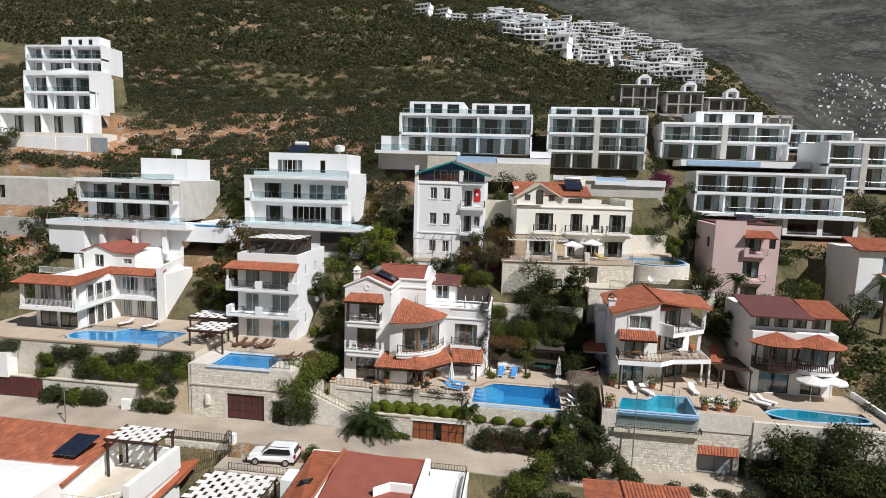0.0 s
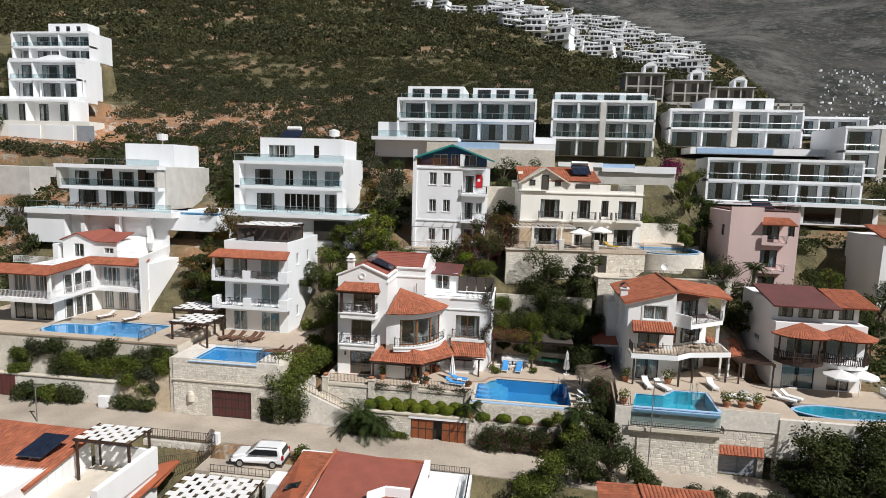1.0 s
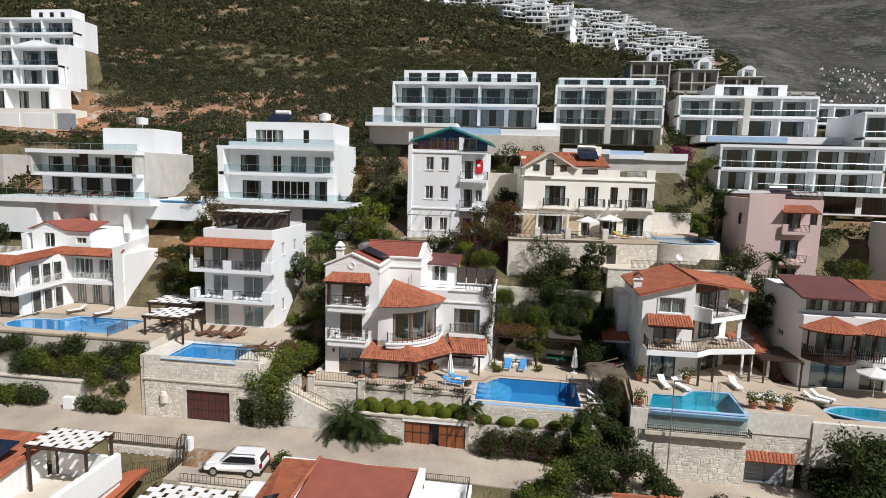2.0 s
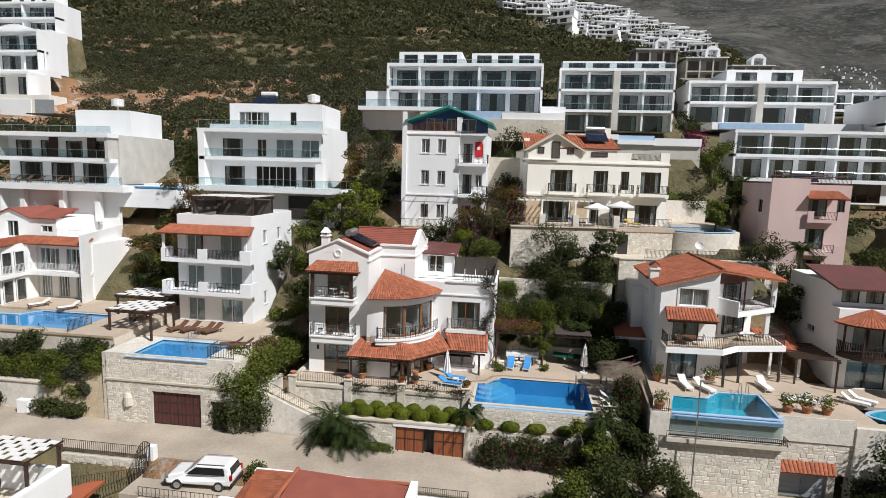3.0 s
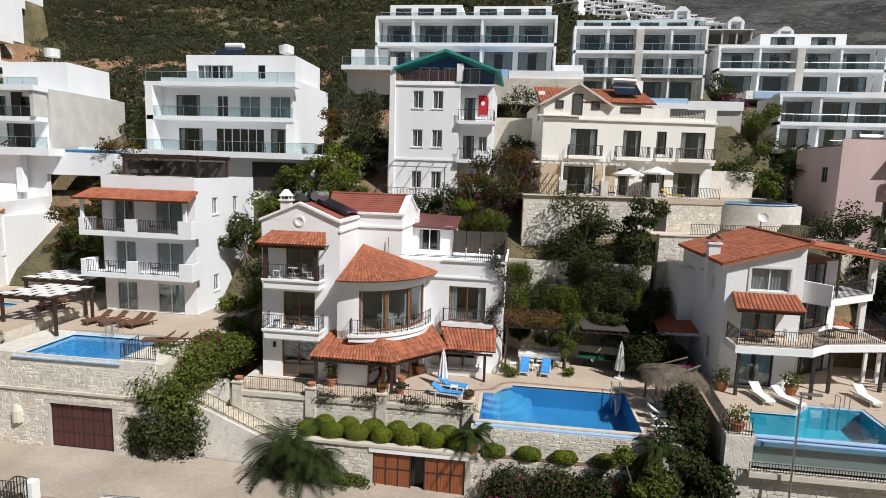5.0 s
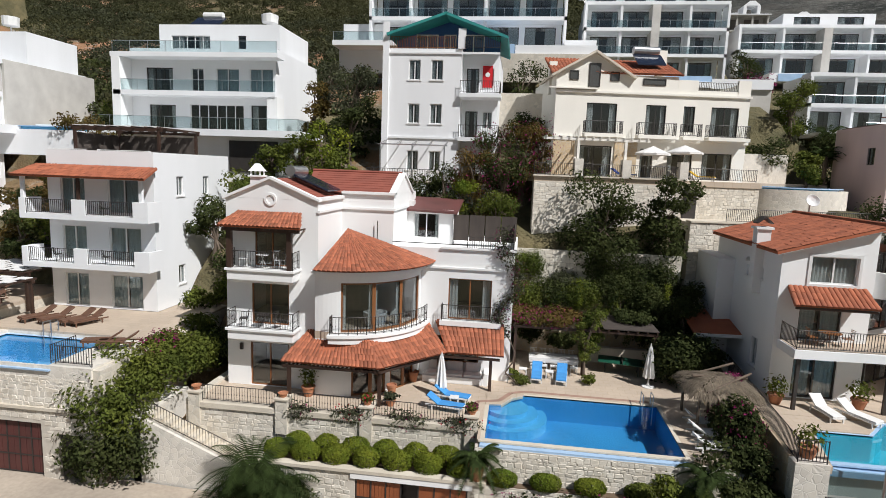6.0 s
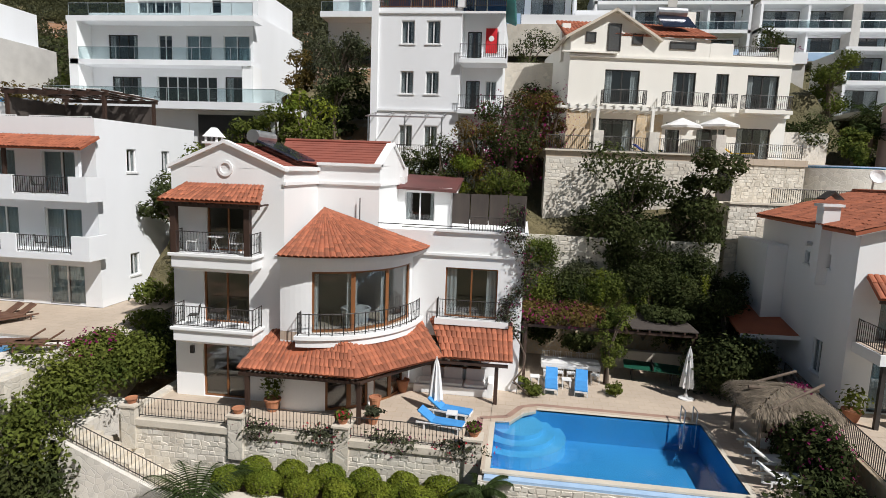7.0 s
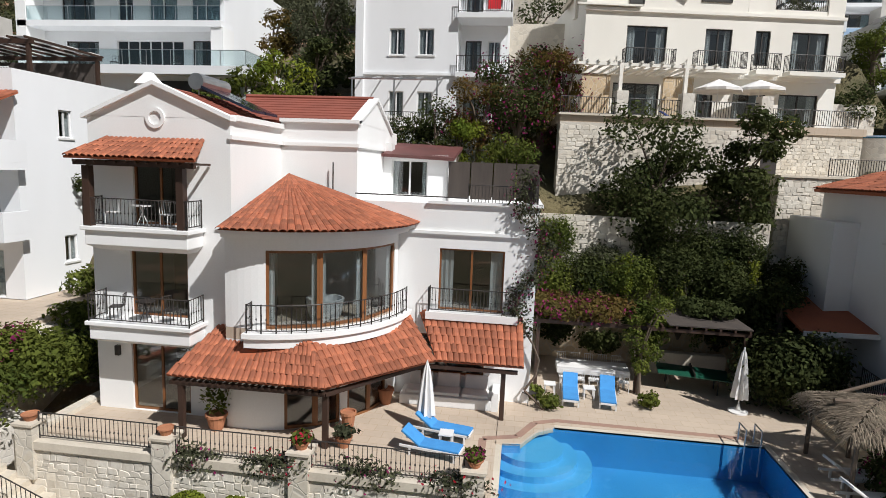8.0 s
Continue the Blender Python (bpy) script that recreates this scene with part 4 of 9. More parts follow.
for i in range(24):
    s = i / 23
    x = -14.6 + 5.0 * s
    beam.box(x - 0.04, x + 0.04, 56.6, 58.2, 5.4, 5.46)
part("beam", beam, WOODDARK, villa)
for x, y in ((-14.35, 56.75), (-9.65, 57.0), (-7.1, 60.3), (-4.2, 60.3)):
    part("post", Geo().box(x - 0.085, x + 0.085, y - 0.085, y + 0.085, FLOOR, 5.35), WOODDARK, villa)
# west balconies with iron railings
for z in (6.95, 10.15):
    slab = Geo().box(-18.0, -14.4, 57.35, 58.29, z - 0.62, z - 0.14).box(-18.1, -14.3, 57.25, 58.29, z - 0.14, z)
    slab.hexa([(-17.8, 57.75, z - 0.82), (-14.6, 57.75, z - 0.82), (-14.6, 58.29, z - 0.82), (-17.8, 58.29, z - 0.82), (-18.0, 57.35, z - 0.62), (-14.4, 57.35, z - 0.62), (-14.4, 58.29, z - 0.62), (-18.0, 58.29, z - 0.62)])
    bevelled(part("balcony", slab, WHITE, villa), 0.02)
    railing(villa, [(-18.0, 58.2), (-18.0, 57.34), (-14.4, 57.34), (-14.4, 58.2)], z, 0.92, singly=True)
tiled_slope(villa, (-18.3, 56.95, 12.38), (-13.85, 56.95, 12.38), (-17.8, 58.3, 13.0), (-14.35, 58.3, 13.0), limit=110)
g = Geo().box(-18.1, -13.98, 57.1, 57.25, 12.12, 12.28)
for i in range(12):
    x = -18.0 + 3.9 * i / 11
    g.box(x - 0.035, x + 0.035, 57.0, 58.25, 12.22, 12.29)
part("beam", g, WOODDARK, villa)
for x in (-17.85, -14.6):
    part("post", Geo().box(x - 0.12, x + 0.12, 57.3, 57.54, 10.15, 12.1), WOODDARK, villa)
railing(villa, [(-7.2, 61.95), (-7.2, 61.6), (-3.9, 61.6), (-3.9, 61.95)], 7.0, 0.92, singly=True)
part("balcony", Geo().box(-7.3, -3.8, 61.5, 61.99, 6.72, 7.0), WHITE, villa)
# roof terrace: screens, rail, planter
g = Geo()
for i in range(4):
    a, b = -7.25 + i * 1.02, -7.25 + (i + 1) * 1.02
    g.box(a + 0.03, b - 0.03, 66.3, 66.34, 11.1, 12.75)
part("reed_screen", g, REED, villa)
part("reed_screen", Geo().box(-3.3, -3.26, 62.3, 66.3, 11.2, 12.3), REED, villa)
part("roof_rail", Geo().tube((-10.3, 62.1, 11.35), (-5.9, 62.1, 11.35), 0.025).tube((-11.2, 62.1, 11.2), (-11.2, 62.1, 12.5), 0.03).tube((-5.9, 62.1, 11.1), (-5.9, 62.1, 11.9), 0.025), IRON, villa)
railing(villa, [(-5.9, 62.1), (-3.3, 62.1)], 11.1, 0.75)
part("air_conditioner", Geo().box(-10.3, -10.0, 66.9, 67.6, 12.95, 13.5), WHITEPLASTIC, villa)
part("wall_lantern", Geo().box(-17.75, -17.6, 58.16, 58.3, 5.5, 5.85), IRON, villa)
# solar water heater
heater = thing("solar_heater", "rooftop solar water heater with white tank and dark panels", "solar heater", (-14.6, 61, 14.5))
part("tank", Geo().tube((-15.75, 60.3, 15.2), (-15.75, 62.3, 15.2), 0.3, sides=14), STEEL, heater, smooth=False)
for y in (60.2, 61.3):
    part("collector", Geo().hexa([(-15.5, y, 14.95), (-13.55, y, 14.15), (-13.55, y + 1.0, 14.15), (-15.5, y + 1.0, 14.95), (-15.5, y, 15.05), (-13.55, y, 14.25), (-13.55, y + 1.0, 14.25), (-15.5, y + 1.0, 15.05)]), SOLAR, heater)
part("stand", Geo().tube((-15.75, 60.5, 14.6), (-15.75, 60.5, 15.0), 0.03).tube((-15.75, 62.1, 14.6), (-15.75, 62.1, 15.0), 0.03), STEEL, heater)
# pool beside the terrace
notch = [(-4.1, 54.6)] + [(4.7, 54.6), (4.7, 60.1), (-2.3, 60.1)] + [(-2.5 - 1.0 * math.sin(radians(a)), 59.0 + 1.1 * math.cos(radians(a)) - 0.4 * (a / 90)) for a in (10, 30, 50, 70, 90)] + [(-4.1, 58.5)]
main_pool = pool(-4.1, 4.7, 54.6, 60.1, 3.42, 1.25, POOLBLUE, "blue mosaic swimming pool with rounded steps in one corner", notch, COPING)
part("infinity_edge", Geo().box(-4.3, 4.9, 54.05, 54.6, 3.1, 3.4), POOLEDGE, main_pool, "pale blue overflow edge")
g = Geo()
for i, r in enumerate((0.9, 1.4, 1.9)):
    g.prism([(-3.2 + (r + 0.25) * math.cos(radians(a)), 59.2 + (r + 0.25) * math.sin(radians(a))) for a in range(0, 360, 12)], 2.18, 3.16 - 0.22 * i)
part("steps", g, POOLLIGHT, main_pool)
g = Geo().box(-4.32, -4.1, 58.4, 60.4, FLOOR - 0.2, FLOOR)
g.prism([(-4.1, 58.52), (-3.5, 58.62), (-3.3, 59.0), (-2.9, 59.7), (-2.3, 60.12), (-2.3, 60.32), (-4.1, 60.32)], FLOOR - 0.2, FLOOR - 0.004)
part("paving", g, DECK, terrace)
band = Geo()
line = [(-4.75, 55.9), (-4.75, 58.7), (-3.6, 59.1), (-3.0, 60.3), (-2.2, 60.65), (4.4, 60.6)]
for (xa, ya), (xb, yb) in zip(line, line[1:]):
    d = Vector((yb - ya, xa - xb)).normalized() * 0.13
    band.hexa([(xa + d.x, ya + d.y, FLOOR - 0.03), (xa - d.x, ya - d.y, FLOOR - 0.03), (xb - d.x, yb - d.y, FLOOR - 0.03), (xb + d.x, yb + d.y, FLOOR - 0.03), (xa + d.x, ya + d.y, FLOOR + 0.005), (xa - d.x, ya - d.y, FLOOR + 0.005), (xb - d.x, yb - d.y, FLOOR + 0.005), (xb + d.x, yb + d.y, FLOOR + 0.005)])
part("paving_band", band, BAND, terrace)
part("ladder", Geo().tube((3.9, 60.3, FLOOR), (3.9, 60.3, 4.2), 0.025).tube((3.9, 60.3, 4.2), (3.9, 59.7, 4.2), 0.025).tube((3.9, 59.7, 4.2), (3.9, 59.7, 2.6), 0.025).tube((4.4, 60.3, FLOOR), (4.4, 60.3, 4.2), 0.025).tube((4.4, 60.3, 4.2), (4.4, 59.7, 4.2), 0.025).tube((4.4, 59.7, 4.2), (4.4, 59.7, 2.6), 0.025), STEEL, main_pool)
fence = thing("terrace_railing", "black wrought-iron railing along the terrace edge", "railing", (-10, 55.7, FLOOR))
for a, b in ((-18.5, -14.5), (-13.9, -10.2), (-9.6, -5.1)):
    railing(fence, [(a, 55.66), (b, 55.66)], FLOOR + 0.06, 0.85, 0.14, singly=True)


# ---- neighbouring houses ----
def settle(things, m):
    """Carries finished things together to their place on the slope."""
    for ob in things:
        ob.matrix_basis = m @ ob.matrix_basis


def turned(x, y, degrees, dx, dy, dz=0.0):
    return Matrix.Translation((x + dx, y + dy, dz)) @ Matrix.Rotation(radians(degrees), 4, "Z") @ Matrix.Translation((-x, -y, 0))


def bays(x0, x1, count, share, z0, z1, **style):
    """Evenly spread openings along a front."""
    step = (x1 - x0) / count
    return [(x0 + step * (i + 0.5 - share / 2), x0 + step * (i + 0.5 + share / 2), z0, z1, style) for i in range(count)]


def slab(owner, x0, x1, y0, y1, z, thick=0.3, mat=COOLWHITE, name="balcony"):
    return part(name, Geo().box(x0, x1, y0, y1, z - thick, z - 0.002), mat, owner)


def deck_block(owner, x0, x1, y0, y1, z0, z1, mat=PALESTONE, hole=None, name="podium"):
    """A terrace of a house: walls round a filled body, paved above."""
    g = rect_deck(Geo(), x0, x1, y0, y1, z0, z1 - 0.1, hole)
    part(name, g, mat, owner)
    part("paving", rect_deck(Geo(), x0 - 0.06, x1 + 0.06, y0 - 0.08, y1, z1 - 0.098, z1, hole), DECK, owner)
    PADS.append((x0, x1, y0 + 0.2, y1 + 0.2, z1 - 0.15 if not hole else z1 - 1.8))


# white four-level house with a roof pergola
tower = thing("villa", "tall narrow white villa with orange awning roof and roof pergola", "house", (-29.5, 67, 5.8))
T = 5.85
soft = dict(frame=WHITEFRAME, curtain=TEALCURTAIN, cover=0.46, leaves=2)
block(tower, -33.2, -25.8, 63.0, 72.0, T, 16.0, mat=COOLWHITE, floors=(8.9, 11.95), frame_mat=WHITEFRAME, parapet=0.95, curtains=TEALCURTAIN,
      front=[(a, b, z + 0.05, z + 2.25, soft) for z in (T, 8.95, 12.0) for a, b in ((-32.3, -30.6), (-29.0, -26.8))],
      right=[(u, u + 0.8, z, z + 1.3, dict(frame=WHITEFRAME, curtain=CURTAIN, sill=True)) for u, z in ((65.4, 13.2), (68.6, 13.2), (68.6, 10.2), (65.4, 7.2))])
for z in (8.95, 12.0):
    slab(tower, -34.0, -25.3, 61.6, 62.995, z, 0.32, COOLWHITE)
    rail = Geo().box(-34.0, -33.6, 61.6, 62.9, z, z + 0.95).box(-30.4, -29.5, 61.6, 61.8, z, z + 0.95).box(-26.3, -25.3, 61.6, 61.8, z, z + 0.95).box(-25.5, -25.3, 61.8, 62.99, z, z + 0.95)
    part("parapet", rail, COOLWHITE, tower)
    railing(tower, [(-33.6, 61.7), (-30.4, 61.7)], z, 0.9), railing(tower, [(-29.5, 61.7), (-26.3, 61.7)], z, 0.9)
tiled_slope(tower, (-34.2, 61.2, 14.35), (-25.2, 61.2, 14.35), (-33.9, 62.95, 15.0), (-25.5, 62.95, 15.0), width=0.24)
for x in (-33.8, -25.8):
    part("post", Geo().box(x - 0.1, x + 0.1, 61.65, 61.85, 12.0, 14.3), COOLWHITE, tower)
part("post", Geo().box(-30.05, -29.9, 61.65, 61.8, 12.9, 14.3), WOODDARK, tower)
railing(tower, [(-33.0, 63.05), (-30.4, 63.05)], 15.1, 0.95, mat=WHITEFRAME), railing(tower, [(-29.6, 63.05), (-26.0, 63.05)], 15.1, 0.95, mat=WHITEFRAME)


def slatted_pergola(at, size, height, rows, label, seed, posts=True):
    """A dark timber pergola topped with staggered white shade panels."""
    x, y, z = at
    w, d = size
    t = thing("pergola", label, "pergola", at)
    for px in (x + 0.1, x + w - 0.1):
        for py in (y + 0.1, y + d - 0.1):
            part("post", Geo().box(px - 0.08, px + 0.08, py - 0.08, py + 0.08, z, z + height), WOODDARK, t)
    g = Geo()
    for py in (y + 0.1, y + d - 0.1):
        g.box(x - 0.15, x + w + 0.15, py - 0.06, py + 0.06, z + height, z + height + 0.2)
    n = max(3, int(w / 0.8))
    for i in range(n + 1):
        px = x + w * i / n
        g.box(px - 0.04, px + 0.04, y - 0.2, y + d + 0.2, z + height + 0.2, z + height + 0.3)
    part("frame", g, WOODDARK, t)
    k = max(3, int(w / 1.1))
    cell = w / k
    for j in range(rows):
        for i in range(k):
            px = x + cell * i + (0.45 * cell if j % 2 else 0.0)
            py = y + d * j / rows
            part("shade_panel", Geo().box(px, min(px + cell * 0.74, x + w), py + 0.01, py + d / rows - 0.01, z + height + 0.31, z + height + 0.35), CANVAS, t)
    return t


roofperg = slatted_pergola((-32.6, 64.6, 15.05), (6.2, 4.5), 2.3, 6, "dark timber roof pergola with white shade panels", 1)
part("screen", Geo().box(-32.4, -26.6, 68.85, 68.95, 15.1, 17.2), REED, roofperg)
part("side_screen", Geo().box(-32.55, -32.45, 64.8, 68.8, 15.9, 17.2), REED, roofperg)
part("low_screen", Geo().box(-29.4, -26.3, 64.55, 64.65, 15.1, 16.1), REED, roofperg)
slatted_pergola((-38.6, 61.4, 5.6), (5.0, 3.6), 2.4, 6, "timber pergola with staggered white shade panels over a terrace", 2)
slatted_pergola((-35.6, 56.4, 5.6), (4.0, 3.4), 2.4, 6, "timber pergola with staggered white shade panels beside a pool", 3)
# its pool deck above a garage
yard = thing("pool_terrace", "raised pool terrace above a stone garage wall", "terrace", (-28, 53.2, 0), kind="structure")
g = rect_deck(Geo(), -33.4, -22.6, 53.2, 66.0, 3.6, 5.7, (-31.5, -24.9, 53.3, 57.8))
part("podium", g, PALESTONE, yard)
part("paving", rect_deck(Geo(), -33.4, -22.6, 57.8, 66.0, 5.7, 5.82), DECK, yard)
g = Geo()
pierced(g, Face("front", 53.2), -33.4, -22.6, -0.4, 3.6, [(-29.5, -25.4, -0.3, 2.75), (-24.6, -23.2, -0.3, 2.3)], 0.4)
gw = part("garage_wall", g, MORTAR, yard)
stones(gw, Face("front", 53.2), -33.4, -22.6, -0.2, 5.1, 0.36, False, [(-29.6, -25.3, -1, 2.85), (-24.7, -23.1, -1, 2.4)], seed=9)
part("side_wall", Geo().box(-33.8, -33.4, 53.3, 63, -0.4, 5.6).box(-22.6, -22.2, 53.3, 63, -0.4, 5.6), STONE, yard)
part("string_course", Geo().box(-33.4, -22.6, 53.08, 53.2, 3.45, 3.6), COPING, yard)
part("niche", Geo().lathe(-31.6, 53.3, 0, [(0.0, 1.4), (0.4, 1.41), (0.4, 2.1), (0.28, 2.4), (0.0, 2.5)], 12), COPING, yard)
# Back wall coloured dark to carry the shade inside this garage.
part("back_wall", Geo().box(-30, -22.8, 54.6, 54.8, -0.4, 3.6), ROOMSHADE, yard)
PADS.append((-33.4, -22.6, 53.4, 66, 3.2))
gate = thing("garage_door", "closed maroon panelled wooden garage door", "garage door", (-27.45, 53.4, 0))
body = part("door_leaf", Geo().box(-29.48, -25.42, 53.42, 53.5, 0.0, 2.72), GARAGEDARK, gate)
for i in range(12):
    x = -29.46 + 4.02 * i / 12
    part("board", Geo().box(x + 0.012, x + 0.323, 53.39, 53.424, 0.03, 2.7), GARAGEDARK, body)
iron = Geo()
for i in range(7):
    iron.box(-29.47 + 4.0 * i / 6 - 0.025, -29.47 + 4.0 * i / 6 + 0.025, 53.36, 53.4, 0.02, 2.72)
for z in (0.06, 0.95, 1.85, 2.68):
    iron.box(-29.48, -25.42, 53.362, 53.4, z - 0.03, z + 0.03)
part("iron_frame", iron, IRON, body)
side_gate = thing("gate", "black iron gate in a stone wall", "gate", (-23.9, 53.4, 0))
part("gate_frame", Geo().box(-24.55, -23.25, 53.45, 53.5, 0.05, 2.25), IRON, side_gate)
pool(-31.4, -25.0, 53.35, 57.6, 5.45, 1.4, POOLLIGHT, "rectangular light blue swimming pool at the terrace edge")
railing(yard, [(-24.6, 53.4), (-22.7, 53.4)], 5.75, 0.9), railing(yard, [(-24.85, 53.4), (-24.85, 55.0)], 5.75, 0.9)

# long low house with an orange eave
lodge = thing("villa", "wide white villa with continuous orange roof edge and balconies", "house", (-52, 65, 6.4))
Z = 6.4
soft2 = dict(frame=WHITEFRAME, curtain=TEALCURTAIN, cover=0.3, leaves=4)
block(lodge, -57.2, -51.4, 59.6, 72, Z, 12.2, mat=WHITE, floors=(9.3,), frame_mat=WHITEFRAME, front=bays(-56.9, -51.6, 2, 0.86, Z + 0.05, Z + 2.3, frame=DARKFRAME) + bays(-56.9, -51.6, 2, 0.8, 9.35, 11.6, **soft2))
block(lodge, -51.4, -44.7, 66.2, 72, Z, 12.2, mat=WHITE, floors=(9.3,), frame_mat=WHITEFRAME, front=bays(-51.2, -45.2, 3, 0.62, Z + 0.05, Z + 2.3, **soft2) + bays(-51.2, -45.2, 2, 0.75, 9.35, 11.6, **soft2))
slant = Chord((-51.39, 60.4), (-51.1, 66.0))
part("corner_wall", slant.block(Geo(), 0, 5.7, 0.0, 0.3, Z, 12.2), WHITE, lodge)
for u in (0.3, 1.7, 3.1):
    # Dark sheets on the solid wall paint in the shade behind the glass.
    part("recess", slant.block(Geo(), u, u + 1.1, -0.02, -0.004, Z + 0.05, Z + 2.3), ROOMSHADE, lodge)
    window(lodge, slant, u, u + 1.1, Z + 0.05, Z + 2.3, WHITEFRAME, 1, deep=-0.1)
    part("recess", slant.block(Geo(), u, u + 1.1, -0.02, -0.004, 9.35, 11.5), ROOMSHADE, lodge)
    window(lodge, slant, u, u + 1.1, 9.35, 11.5, WHITEFRAME, 1, deep=-0.1)
front_edge = [(-57.4, 57.5), (-50.2, 57.5), (-51.0, 64.9), (-44.9, 64.9)]
part("balcony", Geo().prism([front_edge[0], front_edge[1], (-50.9, 64.0), (-50.9, 66.1), (-51.38, 66.1), (-51.38, 59.59), (-57.4, 59.59)], 8.95, 9.298), WHITE, lodge)
slab(lodge, -50.89, -44.7, 64.8, 66.195, 9.3, 0.35, WHITE)
railing(lodge, [(-57.3, 57.6), (-50.3, 57.6), (-51.0, 64.9), (-45.0, 64.9)], 9.3, 0.9, mat=WHITEFRAME, gap=0.16)
for x, y in ((-57.2, 57.8), (-50.5, 57.8), (-51.0, 64.9)):
    part("column", Geo().box(x - 0.15, x + 0.15, y - 0.15, y + 0.15, 9.3, 12.1), WHITE, lodge)
tiled_slope(lodge, (-57.8, 56.9, 12.15), (-49.9, 56.9, 12.15), (-57.8, 59.3, 12.75), (-51.4, 59.3, 12.75), width=0.28)
tiled_slope(lodge, (-49.9, 56.9, 12.15), (-51.4, 64.6, 12.15), (-51.4, 59.3, 12.75), (-52.6, 66.4, 12.75), width=0.28)
tiled_slope(lodge, (-51.4, 64.6, 12.15), (-44.7, 64.6, 12.15), (-52.6, 66.4, 12.75), (-44.7, 66.4, 12.75), width=0.28)
part("side_wall", Geo().hexa([(-44.7, 64.4, 3), (-44.4, 64.4, 3), (-46.4, 73, 3), (-46.7, 73, 3), (-44.7, 64.4, 13.3), (-44.4, 64.4, 13.3), (-46.4, 73, 13.6), (-46.7, 73, 13.6)]), WHITE, lodge)
up = dict(frame=WHITEFRAME, curtain=CURTAIN, cover=0.2)
block(lodge, -56.8, -49.4, 67.0, 73, 12.2, 14.6, mat=WHITE, frame_mat=WHITEFRAME, pad=False, front=[(-55.3, -53.9, 12.5, 14.2, up), (-51.2, -49.9, 13.1, 13.8, up)])
g = Geo().hexa([(-56.8, 67.0, 14.59), (-52.6, 67.0, 14.59), (-52.6, 67.25, 14.59), (-56.8, 67.25, 14.59), (-54.8, 67.0, 15.4), (-54.7, 67.0, 15.4), (-54.7, 67.25, 15.4), (-54.8, 67.25, 15.4)])
part("gable", g, WHITE, lodge)
sheet_roof(lodge, [(-57.1, 66.8, 14.6), (-54.75, 66.8, 15.55), (-54.75, 73, 15.55), (-57.1, 73, 14.6)], 0.1, REDSHEET)
sheet_roof(lodge, [(-54.75, 66.8, 15.55), (-52.3, 66.8, 14.6), (-52.3, 73, 14.6), (-54.75, 73, 15.55)], 0.1, REDSHEET)
sheet_roof(lodge, [(-52.2, 66.7, 14.6), (-49.2, 66.7, 14.6), (-49.2, 70, 15.5), (-52.2, 70, 15.5)], 0.1, REDSHEET)
railing(lodge, [(-57.3, 60.5), (-52.0, 60.5)], 12.7, 0.8, mat=WHITEFRAME), railing(lodge, [(-49.3, 66.6), (-44.9, 66.6)], 12.7, 0.8, mat=WHITEFRAME)
part("chimney", Geo().box(-58.2, -57.5, 67, 67.7, 11.5, 14.0), WHITE, lodge)
yard2 = thing("pool_terrace", "paved pool terrace of a white villa on stone walls", "terrace", (-48, 54, 1), kind="structure")
part("podium", rect_deck(Geo(), -63, -34.0, 55.0, 66, 1.5, 6.2, (-51.5, -38.6, 56.0, 61.5)), STONE, yard2)
part("paving", rect_deck(Geo(), -63, -34.0, 54.9, 66, 6.2, 6.4, (-51.5, -38.6, 56.0, 61.5)), DECK, yard2)
PADS.append((-63, -33.8, 55.2, 66, 4.6))
pool(0, 0, 0, 0, 6.2, 1.2, POOLLIGHT, "light blue pool with a rounded shallow end", [(-47.5, 56.2), (-38.8, 56.2), (-38.8, 61.3), (-46.3, 61.3), (-47.2, 59.6)] + [(-49.2 - 2.1 * math.sin(radians(a)), 58.0 + 1.6 * math.cos(radians(a))) for a in (-10, 30, 70, 110, 150)])
railing(yard2, [(-38.3, 55.1), (-38.3, 57.8)], 6.4, 0.9)
roadwall = thing("garden_wall", "low stone and plaster garden wall along the road", "wall", (-45, 53.6, 0), kind="structure")
part("wall_face", Geo().box(-63, -33.9, 53.9, 54.3, -0.3, 2.3), PALESTONE, roadwall)
part("coping", Geo().box(-63, -33.9, 53.8, 54.4, 2.3, 2.42), COPING, roadwall)
part("ochre_stonework", Geo().hexa([(-39.5, 53.5, -0.3), (-33.45, 53.3, -0.3), (-33.45, 53.9, -0.3), (-39.5, 53.9, -0.3), (-39.5, 53.7, 2.3), (-33.45, 53.5, 4.2), (-33.45, 53.9, 4.2), (-39.5, 53.9, 2.3)]), ORANGESTONE, roadwall)
part("garden_room", Geo().box(-63, -55.5, 53.6, 54.9, 2.2, 5.0), WHITE, roadwall)
lgate = thing("garage_door", "maroon wooden garage door in a garden wall", "garage door", (-54, 53.8, 0))
part("door_leaf", Geo().box(-58.5, -51.5, 53.78, 53.89, 0.1, 2.2), GARAGEDARK, lgate)
g = Geo()
for i in range(15):
    g.box(-58.5 + 0.5 * i - 0.03, -58.5 + 0.5 * i + 0.03, 53.74, 53.78, 0.1, 2.2)
part("battens", g, GARAGEDARK, lgate)

